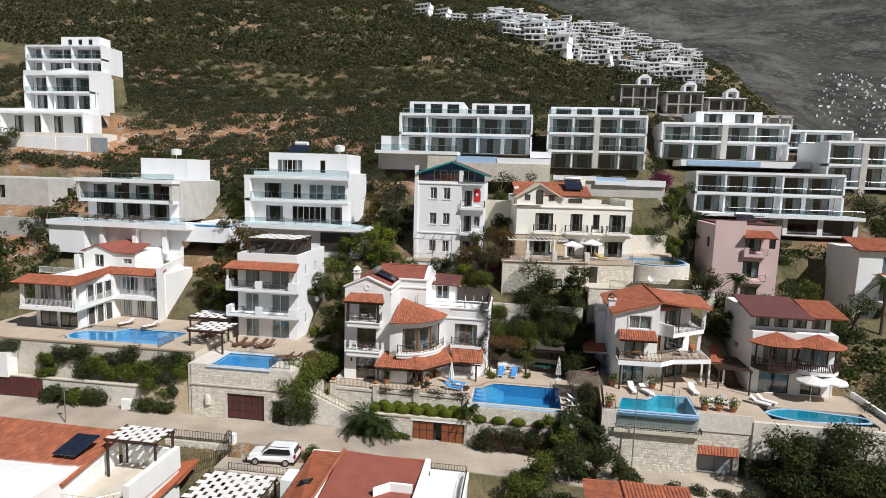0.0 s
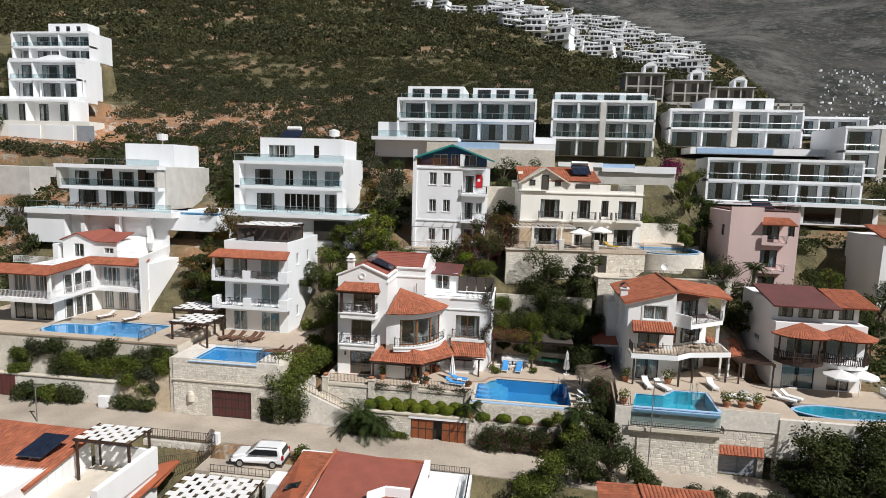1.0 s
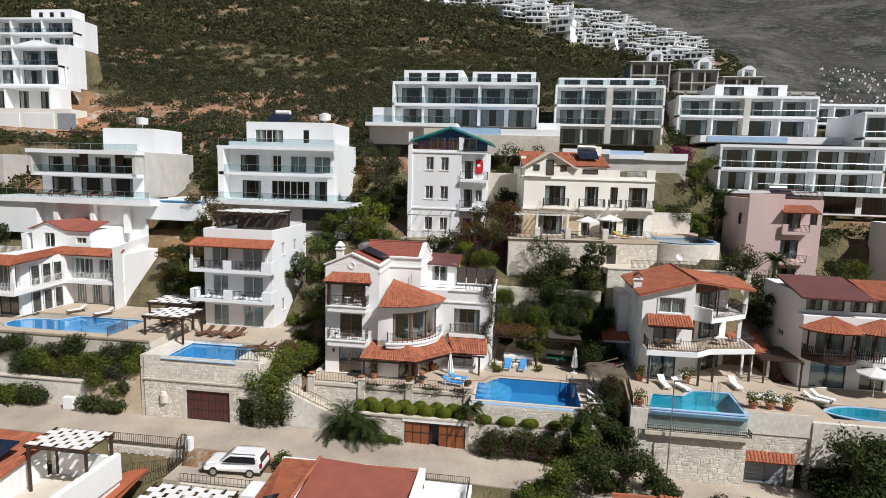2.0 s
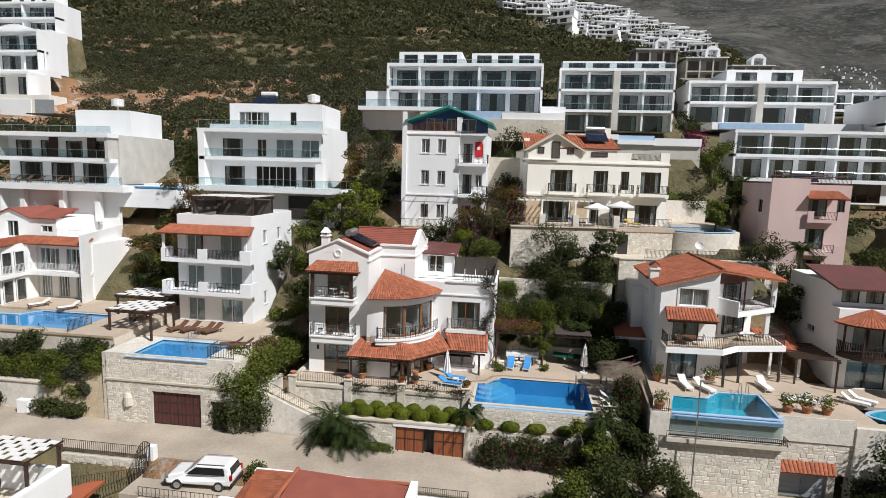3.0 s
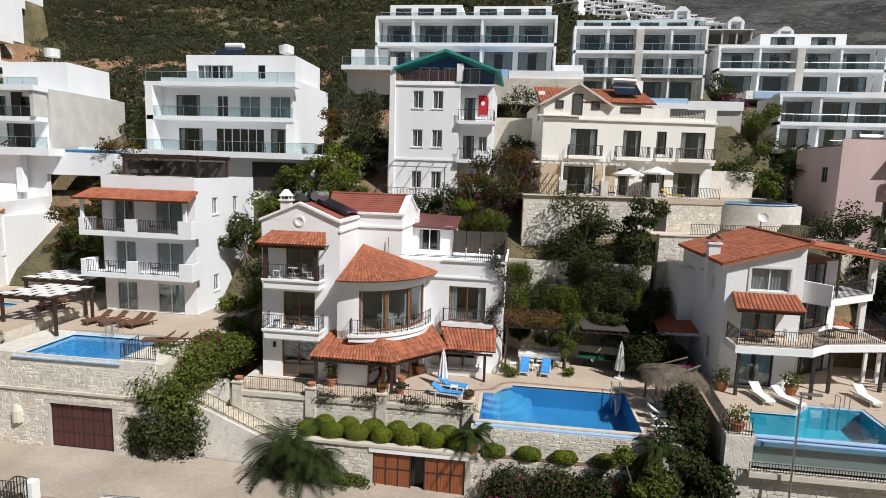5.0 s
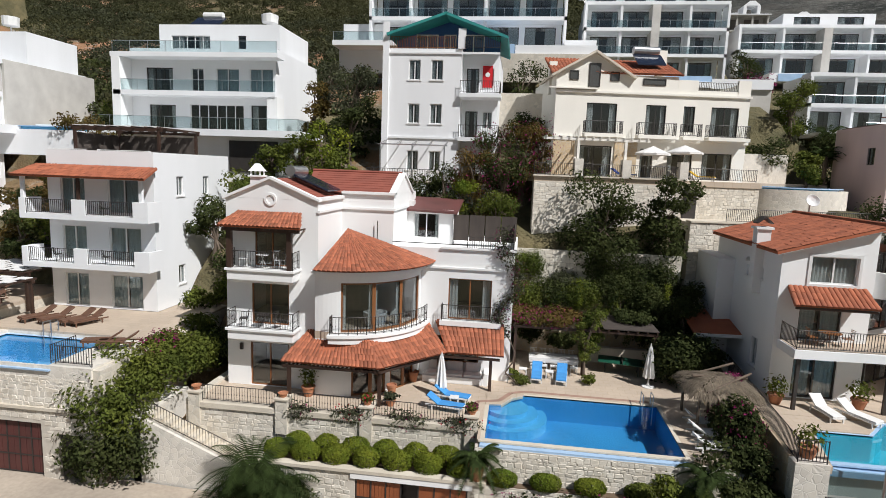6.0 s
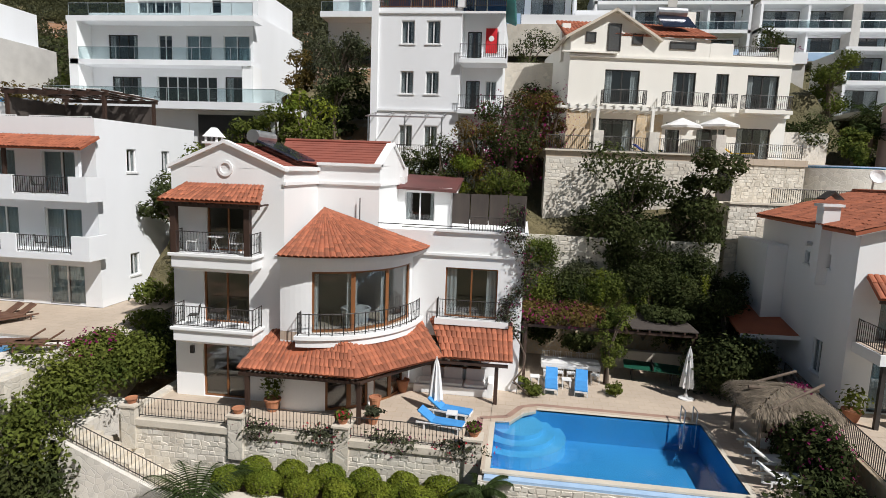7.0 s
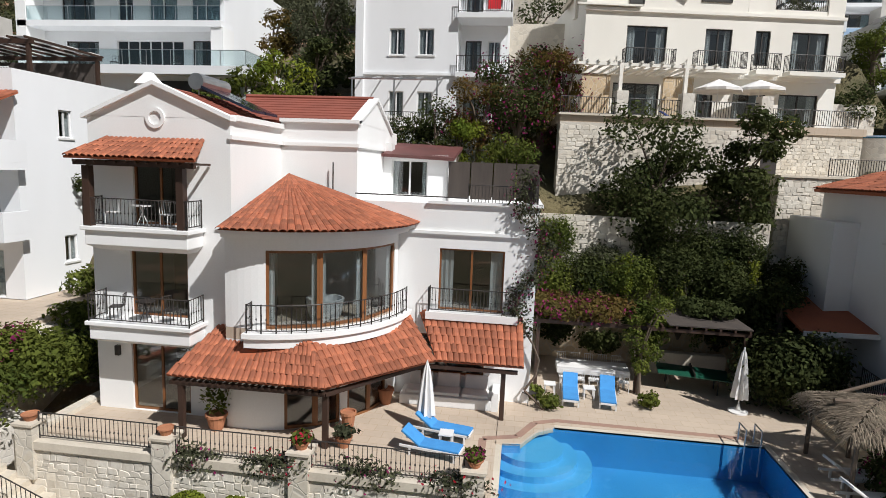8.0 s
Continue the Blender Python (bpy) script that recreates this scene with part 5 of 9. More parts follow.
# white modern houses with a shared long terrace
west = thing("villa", "white flat-roofed modern villa with dark glazing and stone side", "house", (-55, 78, 17.6))
dark = dict(frame=DARKFRAME, curtain=CURTAIN, cover=0.18, leaves=3)
block(west, -62.8, -48.6, 74.0, 84, 17.6, 23.5, mat=COOLWHITE, floors=(20.6,), frame_mat=DARKFRAME, parapet=0.7,
      front=bays(-62, -49.4, 3, 0.74, 17.7, 20.0, **dark) + bays(-62.4, -49.0, 4, 0.66, 20.7, 22.6, **dark))
part("stone_side", Geo().box(-48.58, -48.3, 74.2, 85, 17.6, 23.4), GREYSTONE, west)
slab(west, -63.2, -48.4, 72.6, 73.995, 20.6, 0.45), slab(west, -63.4, -48.2, 72.2, 73.995, 23.5, 0.5, COOLWHITE, "roof_edge")
for x in (-63.2, -48.8):
    part("fin", Geo().box(x, x + 0.4, 72.4, 73.995, 20.6, 23.0), GREYSTONE, west)
for x in (-57.2, -52.2):
    part("timber_panel", Geo().box(x, x + 1.1, 73.85, 73.99, 20.7, 23.0), WOODDARK, west)
glass_rail(west, [(-63.1, 72.7), (-48.5, 72.7)], 20.6), glass_rail(west, [(-63.0, 73.2), (-48.6, 73.2)], 23.5, 0.8)
block(west, -57, -49.5, 78, 84, 23.5, 26.6, mat=COOLWHITE, pad=False)
sheet_roof(west, [(-63, 77, 26.0), (-57.1, 77, 26.0), (-57.1, 82, 26.1), (-63, 82, 26.1)], 0.12, WOODDARK, "roof_pergola")
sat = Geo().lathe(-51.5, 78.5, 26.6, [(0.06, 0), (0.06, 0.5), (0.7, 0.6), (0.75, 1.4), (0.1, 1.5)], 12)
part("satellite_dish", sat, WHITEPLASTIC, west)
deckw = thing("pool_terrace", "long white terrace with pool in front of modern villas", "terrace", (-45, 72, 15), kind="structure")
part("podium", Geo().box(-66, -44.8, 69.8, 74.2, 16.9, 17.6).box(-44.8, -20.9, 73.4, 79, 17.3, 17.85).box(-66, -60.5, 70.2, 79, 13, 16.9).box(-46.5, -39.5, 71.4, 79, 15.2, 17.3), COOLWHITE, deckw)
part("wall_below", Geo().box(-60.5, -46.5, 71.4, 71.8, 12, 17).box(-39.5, -21.4, 74.4, 74.8, 12, 17.4), WHITE, deckw)
for x in (-58, -53, -48.5):
    part("column", Geo().box(x - 0.3, x + 0.3, 70.4, 71.0, 13.5, 16.9), WHITE, deckw)
PADS.append((-66, -21, 70, 79, 14.0))
glass_rail(deckw, [(-65.8, 69.95), (-45, 69.95)], 17.6), glass_rail(deckw, [(-39.5, 73.5), (-21.1, 73.5), (-21.1, 78)], 17.85)
deck_pool = pool(-45.8, -39.8, 71.9, 76.5, 17.55, 1.2, POOLLIGHT, "light blue infinity pool at the edge of a white terrace")

centre = thing("villa", "white three-storey villa with balconies and rooftop penthouse", "house", (-32, 82, 17.9))
block(centre, -39.0, -24.9, 78.0, 88, 17.85, 25.2, mat=COOLWHITE, floors=(21.3,), frame_mat=DARKFRAME, parapet=0.9,
      front=[(-37.2, -34.6, 17.9, 20.2, dark), (-33.2, -28.0, 17.9, 20.3, dict(frame=WHITEFRAME, leaves=6)), (-27.3, -25.4, 17.9, 20.3, dict(frame=DARKFRAME, curtain=CURTAIN, cover=0.3)),
             (-37.4, -34.8, 21.4, 23.5, dark), (-33.0, -31.8, 21.4, 23.5, dict(frame=WHITEFRAME)), (-30.6, -28.4, 21.4, 23.5, soft), (-27.4, -25.2, 21.4, 23.5, soft)])
slab(centre, -39.6, -24.3, 76.4, 77.995, 21.3, 0.4), slab(centre, -39.8, -24.1, 76.4, 77.995, 24.6, 0.4)
part("pier", Geo().box(-39.7, -38.9, 76.4, 77.99, 17.85, 24.2).box(-25.1, -24.2, 76.5, 77.99, 17.85, 20.9), WHITE, centre)
glass_rail(centre, [(-38.9, 76.5), (-24.4, 76.5)], 21.3), glass_rail(centre, [(-39.6, 76.5), (-24.2, 76.5)], 24.6)
block(centre, -38.0, -25.9, 81, 88, 24.4, 28.0, mat=COOLWHITE, frame_mat=WHITEFRAME, pad=False, front=[(-36.8, -32.8, 24.9, 27.0, dict(frame=WHITEFRAME, leaves=5, curtain=CURTAIN)), (-30.0, -29.2, 24.9, 27.0, dict(frame=DARKFRAME, leaves=1))])
solar2 = thing("solar_heater", "rooftop solar water heater with white tank", "solar heater", (-34, 83, 28))
part("collector", Geo().hexa([(-35.5, 82, 28.1), (-32.5, 82, 28.1), (-32.5, 83.6, 29.2), (-35.5, 83.6, 29.2), (-35.5, 82, 28.2), (-32.5, 82, 28.2), (-32.5, 83.6, 29.3), (-35.5, 83.6, 29.3)]), SOLAR, solar2)
part("tank", Geo().tube((-35, 83.9, 29.5), (-33, 83.9, 29.5), 0.35, sides=12), WHITEPLASTIC, solar2)
dish = thing("satellite_dish", "white satellite dish on a villa roof", "satellite dish", (-28, 82, 28))
part("bowl", Geo().lathe(-27.5, 82.5, 28.0, [(0.06, 0), (0.06, 0.3), (0.75, 0.5), (0.8, 1.2), (0.1, 1.45)], 12), WHITEPLASTIC, dish)
part("lower_window", Geo().box(-27.5, -23.2, 74.3, 74.395, 14.4, 17.0), DARKFRAME, deckw)

settle([west, deckw, deck_pool, centre, solar2, dish], Matrix.Translation((-0.2, 1.7, 0.4)))

flat = thing("villa", "low flat-roofed pale stone house", "house", (-84, 88, 17))
block(flat, -95, -77.0, 84, 95, 16.5, 23.2, mat=GREYSTONE, floors=(19.8,), frame_mat=DARKFRAME, front=[(-86, -85, 19.9, 22, dark)], right=[(88, 89.2, 20.2, 21.6, dark)])
part("terrace_wall", Geo().box(-92, -64, 76, 76.4, 13.5, 17.6), CONCRETE, flat)

# narrow white house with blue gable
blue = thing("villa", "narrow white four-storey house with teal-edged blue gable", "house", (-10, 80, 15))
small = dict(frame=WHITEFRAME, curtain=CURTAIN, cover=0.3, sill=True)
door = dict(frame=DARKFRAME, curtain=CURTAIN, cover=0.25)
block(blue, -14.4, -8.2, 76, 86, 14.6, 25.0, mat=COOLWHITE, floors=(18.2, 21.6), frame_mat=WHITEFRAME,
      front=[(a, a + 0.95, z, z + 1.55, small) for z in (15.5, 19.2, 22.6) for a in (-12.4, -10.6)])
block(blue, -8.2, -5.3, 77.6, 86, 14.6, 25.0, mat=COOLWHITE, floors=(18.2, 21.6), frame_mat=DARKFRAME,
      front=[(-7.9, -6.9, z + 0.1, z + 2.2, door) for z in (14.7, 18.2, 21.6)] + [(-6.5, -5.7, z + 0.8, z + 2.2, small) for z in (14.7, 18.2, 21.6)])
for z in (18.2, 21.6):
    slab(blue, -8.25, -5.0, 75.6, 77.59, z, 0.3)
    railing(blue, [(-8.2, 75.7), (-5.1, 75.7), (-5.1, 77.5)], z, 0.95)
part("pilaster", Geo().box(-14.5, -14.0, 75.85, 76, 14.6, 27.0).box(-8.5, -7.9, 75.85, 76, 25.0, 26.5), COOLWHITE, blue)
part("string_course", Geo().box(-14.45, -5.2, 75.9, 76, 18.0, 18.15).box(-14.45, -5.2, 75.9, 76, 24.6, 24.75), COOLWHITE, blue)
g = Geo().hexa([(-13.8, 78, 25), (-5.3, 78, 25), (-5.3, 78.2, 25), (-13.8, 78.2, 25), (-13.8, 78, 26.2), (-5.3, 78, 26.0), (-5.3, 78.2, 26.0), (-13.8, 78.2, 26.2)])
g.hexa([(-13.8, 78, 26.19), (-5.3, 78, 25.99), (-5.3, 78.2, 25.99), (-13.8, 78.2, 26.19), (-9.6, 78, 27.5), (-9.5, 78, 27.5), (-9.5, 78.2, 27.5), (-9.6, 78.2, 27.5)])
part("blue_gable", g, BLUEWALL, blue)
for a, b in (((-14.2, 26.1), (-9.5, 27.7)), ((-9.5, 27.7), (-4.6, 25.9))):
    sheet_roof(blue, [(a[0], 75.6, a[1]), (b[0], 75.6, b[1]), (b[0], 84, b[1]), (a[0], 84, a[1])], 0.2, TEAL)
    sheet_roof(blue, [(a[0], 75.7, a[1] + 0.01), (b[0], 75.7, b[1] + 0.01), (b[0], 84, b[1] + 0.01), (a[0], 84, a[1] + 0.01)], 0.05, MAROON, "roof_covering")
for a, b in ((-12.2, -10.4), (-9.9, -8.9), (-8.4, -6.6)):
    window(blue, Face("front", 77.85), a, b, 25.1, 26.5, WHITEFRAME, 2)
railing(blue, [(-13.9, 76.05), (-8.5, 76.05)], 25.0, 0.9, mat=WOODFRAME), railing(blue, [(-7.9, 75.8), (-5.2, 75.8)], 25.0, 0.9)
flag = thing("flag", "red cloth flag hung on a balcony wall", "flag", (-6.2, 77.5, 22.4))
part("cloth", Geo().box(-6.6, -5.8, 77.5, 77.55, 22.3, 24.0), REDCLOTH, flag)
part("emblem", Geo().lathe(0, 0, 0, [(0.2, 0), (0.2, 0.01)], 10), CANVAS, flag).matrix_basis = Matrix.Translation((-6.2, 77.48, 23.3)) @ Matrix.Rotation(radians(90), 4, "X")
part("wall", Geo().box(-5.3, -1.6, 82, 82.4, 14, 22.5), STONE, thing("garden_wall", "rubble stone retaining wall on the slope", "wall", (-3, 82, 14), kind="structure"))
g = Geo()
for x in (-14.0, -11.5, -9.0):
    g.tube((x, 73.6, 14.4), (x, 73.6, 17.4), 0.05)
for x in (-14.0, -12.75, -11.5, -10.25, -9.0):
    g.tube((x, 73.4, 17.4), (x, 76, 17.9), 0.04)
g.tube((-14.2, 73.6, 17.4), (-8.8, 73.6, 17.4), 0.05)
part("awning_frame", g, STEEL, blue)
deck_block(blue, -15, -4.6, 73.2, 76.0, 12.5, 14.6, WHITE)
railing(blue, [(-15, 73.3), (-4.7, 73.3)], 14.6, 0.95)

# cream house on a stone terrace
cream = thing("villa", "cream villa with red tile gable roof and iron balconies", "house", (6, 80, 15.4))
tall = dict(frame=DARKFRAME, curtain=CURTAIN, cover=0.22, leaves=2)
block(cream, -1.0, 14.4, 75.0, 84, 15.4, 22.2, mat=CREAM, floors=(18.8,), frame_mat=DARKFRAME, parapet=0.0,
      front=[(0.9, 3.7, 15.5, 17.9, tall), (6.0, 7.0, 15.5, 17.8, tall), (8.2, 10.2, 15.5, 17.6, tall), (11.0, 13.4, 15.5, 17.6, tall),
             (1.5, 3.9, 18.9, 21.2, tall), (6.2, 7.8, 18.9, 21.2, tall), (9.2, 10.1, 19.2, 21.2, tall), (11.4, 13.6, 18.9, 21.2, tall)])
block(cream, -1.0, 8.6, 75.01, 84, 22.2, 23.4, mat=CREAM, pad=False, roof=False, front=[])
g = Geo().hexa([(-1.0, 75.01, 23.39), (4.6, 75.01, 23.39), (4.6, 75.26, 23.39), (-1.0, 75.26, 23.39), (1.85, 75.01, 25.0), (1.95, 75.01, 25.0), (1.95, 75.26, 25.0), (1.85, 75.26, 25.0)])
part("gable", g, CREAM, cream)
for a, b, z0, z1 in ((1.5, 2.4, 22.4, 24.2), (0.0, 0.7, 22.9, 23.6), (3.2, 3.9, 22.9, 23.6), (5.8, 7.6, 22.7, 23.2)):
    window(cream, Face("front", 74.85), a, b, z0, z1, DARKFRAME, 1)
    # Dark sheet over the unbroken wall imitates an unlit room behind the pane.
    part("backing", Geo().box(a, b, 74.99, 75.005, z0, z1), ROOMSHADE, cream)
for a, b in (((-1.5, 23.2), (1.9, 25.15)), ((1.9, 25.15), (5.2, 23.2))):
    sheet_roof(cream, [(a[0], 74.6, a[1]), (b[0], 74.6, b[1]), (b[0], 80, b[1]), (a[0], 80, a[1])], 0.16, COPING)
tiled_slope(cream, (2.0, 75.0, 23.5), (8.9, 74.8, 23.5), (2.0, 79.0, 25.2), (8.9, 79.0, 25.2), width=0.3)
tiled_slope(cream, (-1.3, 75.4, 23.4), (2.0, 75.4, 23.4), (-1.3, 79.0, 25.2), (2.0, 79.0, 25.2), width=0.3)
part("parapet", Geo().box(8.6, 10.2, 75.0, 75.3, 22.2, 23.2).box(13.4, 14.4, 75.0, 75.3, 22.2, 23.3).box(14.1, 14.4, 75.3, 84, 22.2, 23.2).box(10.2, 13.4, 75.05, 75.3, 22.2, 22.45), CREAM, cream)
railing(cream, [(10.2, 75.15), (13.4, 75.15)], 22.4, 0.7)
part("string_course", Geo().box(-1.1, 14.5, 74.85, 75.0, 21.95, 22.12).box(-1.1, 14.5, 74.8, 75.0, 18.35, 18.6).box(-1.6, 2.2, 74.7, 75.0, 22.2, 22.3), CREAM, cream)
for a, b in ((1.2, 4.2), (5.4, 8.4), (8.9, 10.4), (10.9, 14.2)):
    slab(cream, a, b, 74.0, 74.798, 18.8, 0.25, CREAM)
    railing(cream, [(a + 0.05, 74.75), (a + 0.05, 74.1), (b - 0.05, 74.1), (b - 0.05, 74.75)], 18.8, 0.95)
part("chimney", Geo().box(8.0, 8.7, 78, 78.7, 24, 26).box(-1.2, -0.6, 77, 77.6, 22, 24.6), CREAM, cream)
sol = thing("solar_heater", "rooftop solar water heater with dark panel", "solar heater", (6.5, 77, 25))
part("collector", Geo().hexa([(5.6, 76, 24.4), (7.9, 76, 24.4), (7.9, 77.4, 25.4), (5.6, 77.4, 25.4), (5.6, 76, 24.5), (7.9, 76, 24.5), (7.9, 77.4, 25.5), (5.6, 77.4, 25.5)]), SOLAR, sol)
part("tank", Geo().tube((5.7, 77.6, 25.8), (7.8, 77.6, 25.8), 0.33, sides=12), STEEL, sol)
cterr = thing("terrace", "high rubble stone terrace below the cream villa", "terrace", (6, 70.6, 8), kind="structure")
part("paving", Geo().box(-2.6, 8, 70.7, 77, 15.0, 15.4), DECK, cterr)
part("paving", Geo().box(8.002, 14.7, 72.3, 77, 15.0, 15.4), DECK, cterr)
part("paving", Geo().box(14.4, 24, 78.6, 84, 15.0, 15.4), DECK, cterr)
w = part("retaining_wall", Geo().box(-2.6, 8.0, 70.6, 71.2, 9.0, 15.05), MORTAR, cterr)
stones(w, Face("front", 70.6), -2.6, 8.0, 10.2, 15.0, 0.36, True, seed=21)
w = part("retaining_wall", Geo().box(7.9, 23.5, 68.6, 69.2, 4.0, 12.6), MORTAR, cterr)
stones(w, Face("front", 68.6), 7.9, 23.5, 7.5, 12.6, 0.34, False, seed=22)
part("ledge", Geo().box(7.9, 23.5, 69.2, 72.6, 12.0, 12.62), COPING, cterr)
w = part("upper_wall", Geo().box(8.0, 14.6, 72.4, 73, 12.5, 15.05), MORTAR, cterr)
stones(w, Face("front", 72.4), 8.0, 14.6, 12.6, 15.05, 0.32, False, seed=23)
# Black slab gives the doorway its dark; the wall has no hole.
part("doorway", Geo().box(8.9, 9.9, 72.3, 72.405, 12.62, 14.7), IRON, cterr)
part("coping", Geo().box(-2.7, 8.1, 70.5, 71.3, 15.4, 15.5).box(7.9, 23.6, 68.5, 69.3, 12.62, 12.72), COPING, cterr)
railing(cterr, [(-2.6, 70.8), (0.2, 70.8)], 15.45, 0.9), railing(cterr, [(0.9, 70.8), (3.6, 70.8)], 15.45, 0.9), railing(cterr, [(4.2, 70.8), (8, 70.8), (8, 72.6), (14.4, 72.6)], 15.45, 0.9)
railing(cterr, [(10.5, 68.9), (23.4, 68.9)], 12.7, 0.9)
for x in (0.5, 3.9, 8.0):
    part("pier", Geo().box(x - 0.3, x + 0.3, 70.5, 71.1, 15.4, 16.7), PALESTONE, cterr)
g = Geo()
for i in range(40):
    a, b = radians(180 + 180 * i / 40), radians(180 + 180 * (i + 1) / 40)
    g.hexa([(18.6 + r * math.cos(t) * 1.05, 76 + r * math.sin(t) * 0.95, z) for z in (12.3, 15.0) for r, t in ((4.3, a), (4.3, b), (3.8, b), (3.8, a))])
part("round_pool_wall", g, PALESTONE, cterr)
round_pool = pool(0, 0, 0, 0, 15.1, 1.3, POOLLIGHT, "half-round light blue pool on a stone terrace", [(18.6 + 3.7 * math.cos(radians(a)) * 1.05, 76 + 3.7 * math.sin(radians(a)) * 0.95) for a in range(180, 361, 12)] + [(22.4, 78.4), (14.8, 78.4)])
for i in range(14):
    x = -2.0 + 1.9 * i
    PADS.append((x - 0.1, x + 2.0, 71.4 + 0.157 * (x + 2), 89 if x < 14 else 80.5, 14.8 if x < 7 else 11.9))
    if x >= 13:
        PADS.append((x - 0.1, x + 2.0, 80.4, 89, 14.8))
part("arch_wall", Geo().box(14.5, 22.5, 82.0, 82.4, 15.4, 18.0), PALESTONE, cterr)
archd = thing("door_arch", "arched wooden garden door in a stone wall", "door", (15.2, 81.9, 15.4))
part("door_leaf", Geo().box(14.7, 15.9, 81.9, 81.98, 15.4, 17.2), WOODFRAME, archd)
part("stone_arch", arc_band(Geo(), 0.62, 0.95, 0, 0.35, 0, 180, 10, (0, 0)), PALESTONE, archd).matrix_basis = Matrix.Translation((15.3, 82.0, 17.2)) @ Matrix.Rotation(radians(90), 4, "X")
perg = thing("pergola", "white timber pergola in front of a stone-faced ground floor", "pergola", (2, 72.5, 15.4))
g = Geo()
for i in range(14):
    x = -1.8 + 7.2 * i / 13
    g.box(x - 0.04, x + 0.04, 70.9, 75, 18.15, 18.27)
g.box(-2, 5.6, 71.0, 71.15, 18.0, 18.15)
part("rafter", g, CREAM, perg)
for x in (0.5, 3.9):
    part("post", Geo().box(x - 0.09, x + 0.09, 71, 71.18, 16.7, 18.0), CREAM, perg)
part("stone_facing", Geo().box(-1.0, 0.7, 74.9, 74.998, 15.4, 18.3).box(3.9, 5.7, 74.9, 74.998, 15.4, 18.3), ORANGESTONE, cream)


settle([cream, sol], turned(7.52, 74.92, 8.9, 0.17, 2.76))
settle([cterr, round_pool, archd, perg], turned(7.52, 74.92, 8.9, -0.35, 1.9))

# modern white villas on the slope above
def modern(label, x0, x1, y, depth, z0, z1, levels, count, terrace=2.6, share=0.84, roof_over=1.0, stone=None, side=(), solid=None):
    t = thing("villa", label, "house", ((x0 + x1) / 2, y + depth / 2, z0))
    h = (z1 - z0) / levels
    front = []
    for k in range(levels):
        z = z0 + h * k
        front += bays(x0 + 0.3, x1 - 0.3, count, share, z + 0.05, z + h - 0.65, frame=DARKFRAME, curtain=CURTAIN if (k + count) % 2 else TEALCURTAIN, cover=0.34 if (k + count) % 2 else 0.2, leaves=2)
    block(t, x0, x1, y, y + depth, z0, z1, front=front, mat=COOLWHITE, floors=[z0 + h * k for k in range(1, levels)], frame_mat=DARKFRAME)
    for k in range(1, levels):
        z = z0 + h * k
        slab(t, x0 - 0.4, x1 + 0.4, y - 2.2, y - 0.005, z, 0.4)
        glass_rail(t, [(x0 - 0.3, y - 2.1), (x1 + 0.3, y - 2.1)], z, 0.9)
    slab(t, x0 - 0.4, x1 + 0.4, y - roof_over - 1.0, y - 0.005, z1 + 0.05, 0.4, COOLWHITE, "roof_edge")
    for x in (x0 - 0.4, x1 + 0.1):
        part("fin", Geo().box(x, x + 0.3, y - 2.2, y - 0.006, z0, z1 - 0.4), COOLWHITE, t)
    for i in range(1, count, 2):
        x = x0 + (x1 - x0) * i / count
        part("divider", Geo().box(x - 0.14, x + 0.14, y - 1.9, y - 0.008, z0, z1 - 0.4), COOLWHITE, t)
    if stone:
        part("stone_pier", Geo().box(stone, stone + 1.0, y - 2.22, y - 0.007, z0, z1 - 0.4), GREYSTONE, t)
    return t


m1 = modern("white modern duplex villa with deep glazed balconies", -21.0, 0.6, 99, 11, 29.6, 36.0, 2, 5)
block(m1, -20.5, -11, 101, 109, 36.0, 38.4, mat=COOLWHITE, frame_mat=DARKFRAME, pad=False, front=bays(-20.2, -11.3, 3, 0.7, 36.3, 38.0, frame=DARKFRAME))
block(m1, -9.5, 0.4, 101, 109, 36.0, 38.2, mat=COOLWHITE, frame_mat=DARKFRAME, pad=False, front=bays(-9.2, 0.1, 3, 0.7, 36.3, 37.9, frame=DARKFRAME))
glass_rail(m1, [(-21.2, 99), (0.7, 99)], 36.0)
m1t = thing("pool_terrace", "white terrace with blue pool edge below a modern villa", "terrace", (-10, 96, 27), kind="structure")
part("podium", Geo().box(-25, -11.0, 94.5, 99, 29.1, 29.65).box(-25, -11, 97, 97.4, 26.5, 29.1).box(0.8, 4.2, 95.5, 99, 29.0, 30.0).box(-24.8, -20, 98, 98.99, 29.65, 32.2), COOLWHITE, m1t)
part("rubble_wall", Geo().box(-16, -11, 94.6, 95.0, 26, 29.1).box(-10.9, 4, 92.2, 92.6, 25, 27.9), STONE, m1t)
part("pool_edge", Geo().box(-10.9, -4.5, 92.4, 98.9, 27.9, 28.9), POOLEDGE, m1t)
part("white_rim", Geo().box(-4.4, 4.0, 92.4, 98.9, 27.9, 28.8), COOLWHITE, m1t)
glass_rail(m1t, [(-24.9, 94.6), (-11.1, 94.6)], 29.65)
PADS.append((-25, 4, 93, 112, 27.0))
m2 = modern("white modern villa with three glazed balcony storeys", 4.2, 20.8, 109, 11, 27.8, 37.2, 3, 4, stone=12.0)
block(m2, 4.4, 20.4, 111, 119, 37.2, 39.0, mat=COOLWHITE, frame_mat=DARKFRAME, pad=False, front=bays(4.8, 20, 4, 0.7, 37.5, 38.7, frame=DARKFRAME))
glass_rail(m2, [(4.0, 108.0), (21.0, 108.0)], 37.25)
PADS.append((3, 23, 94, 108.9, 26.4))
m2t = thing("pool_terrace", "white walled pool terrace below a modern villa", "terrace", (13, 94, 24), kind="structure")
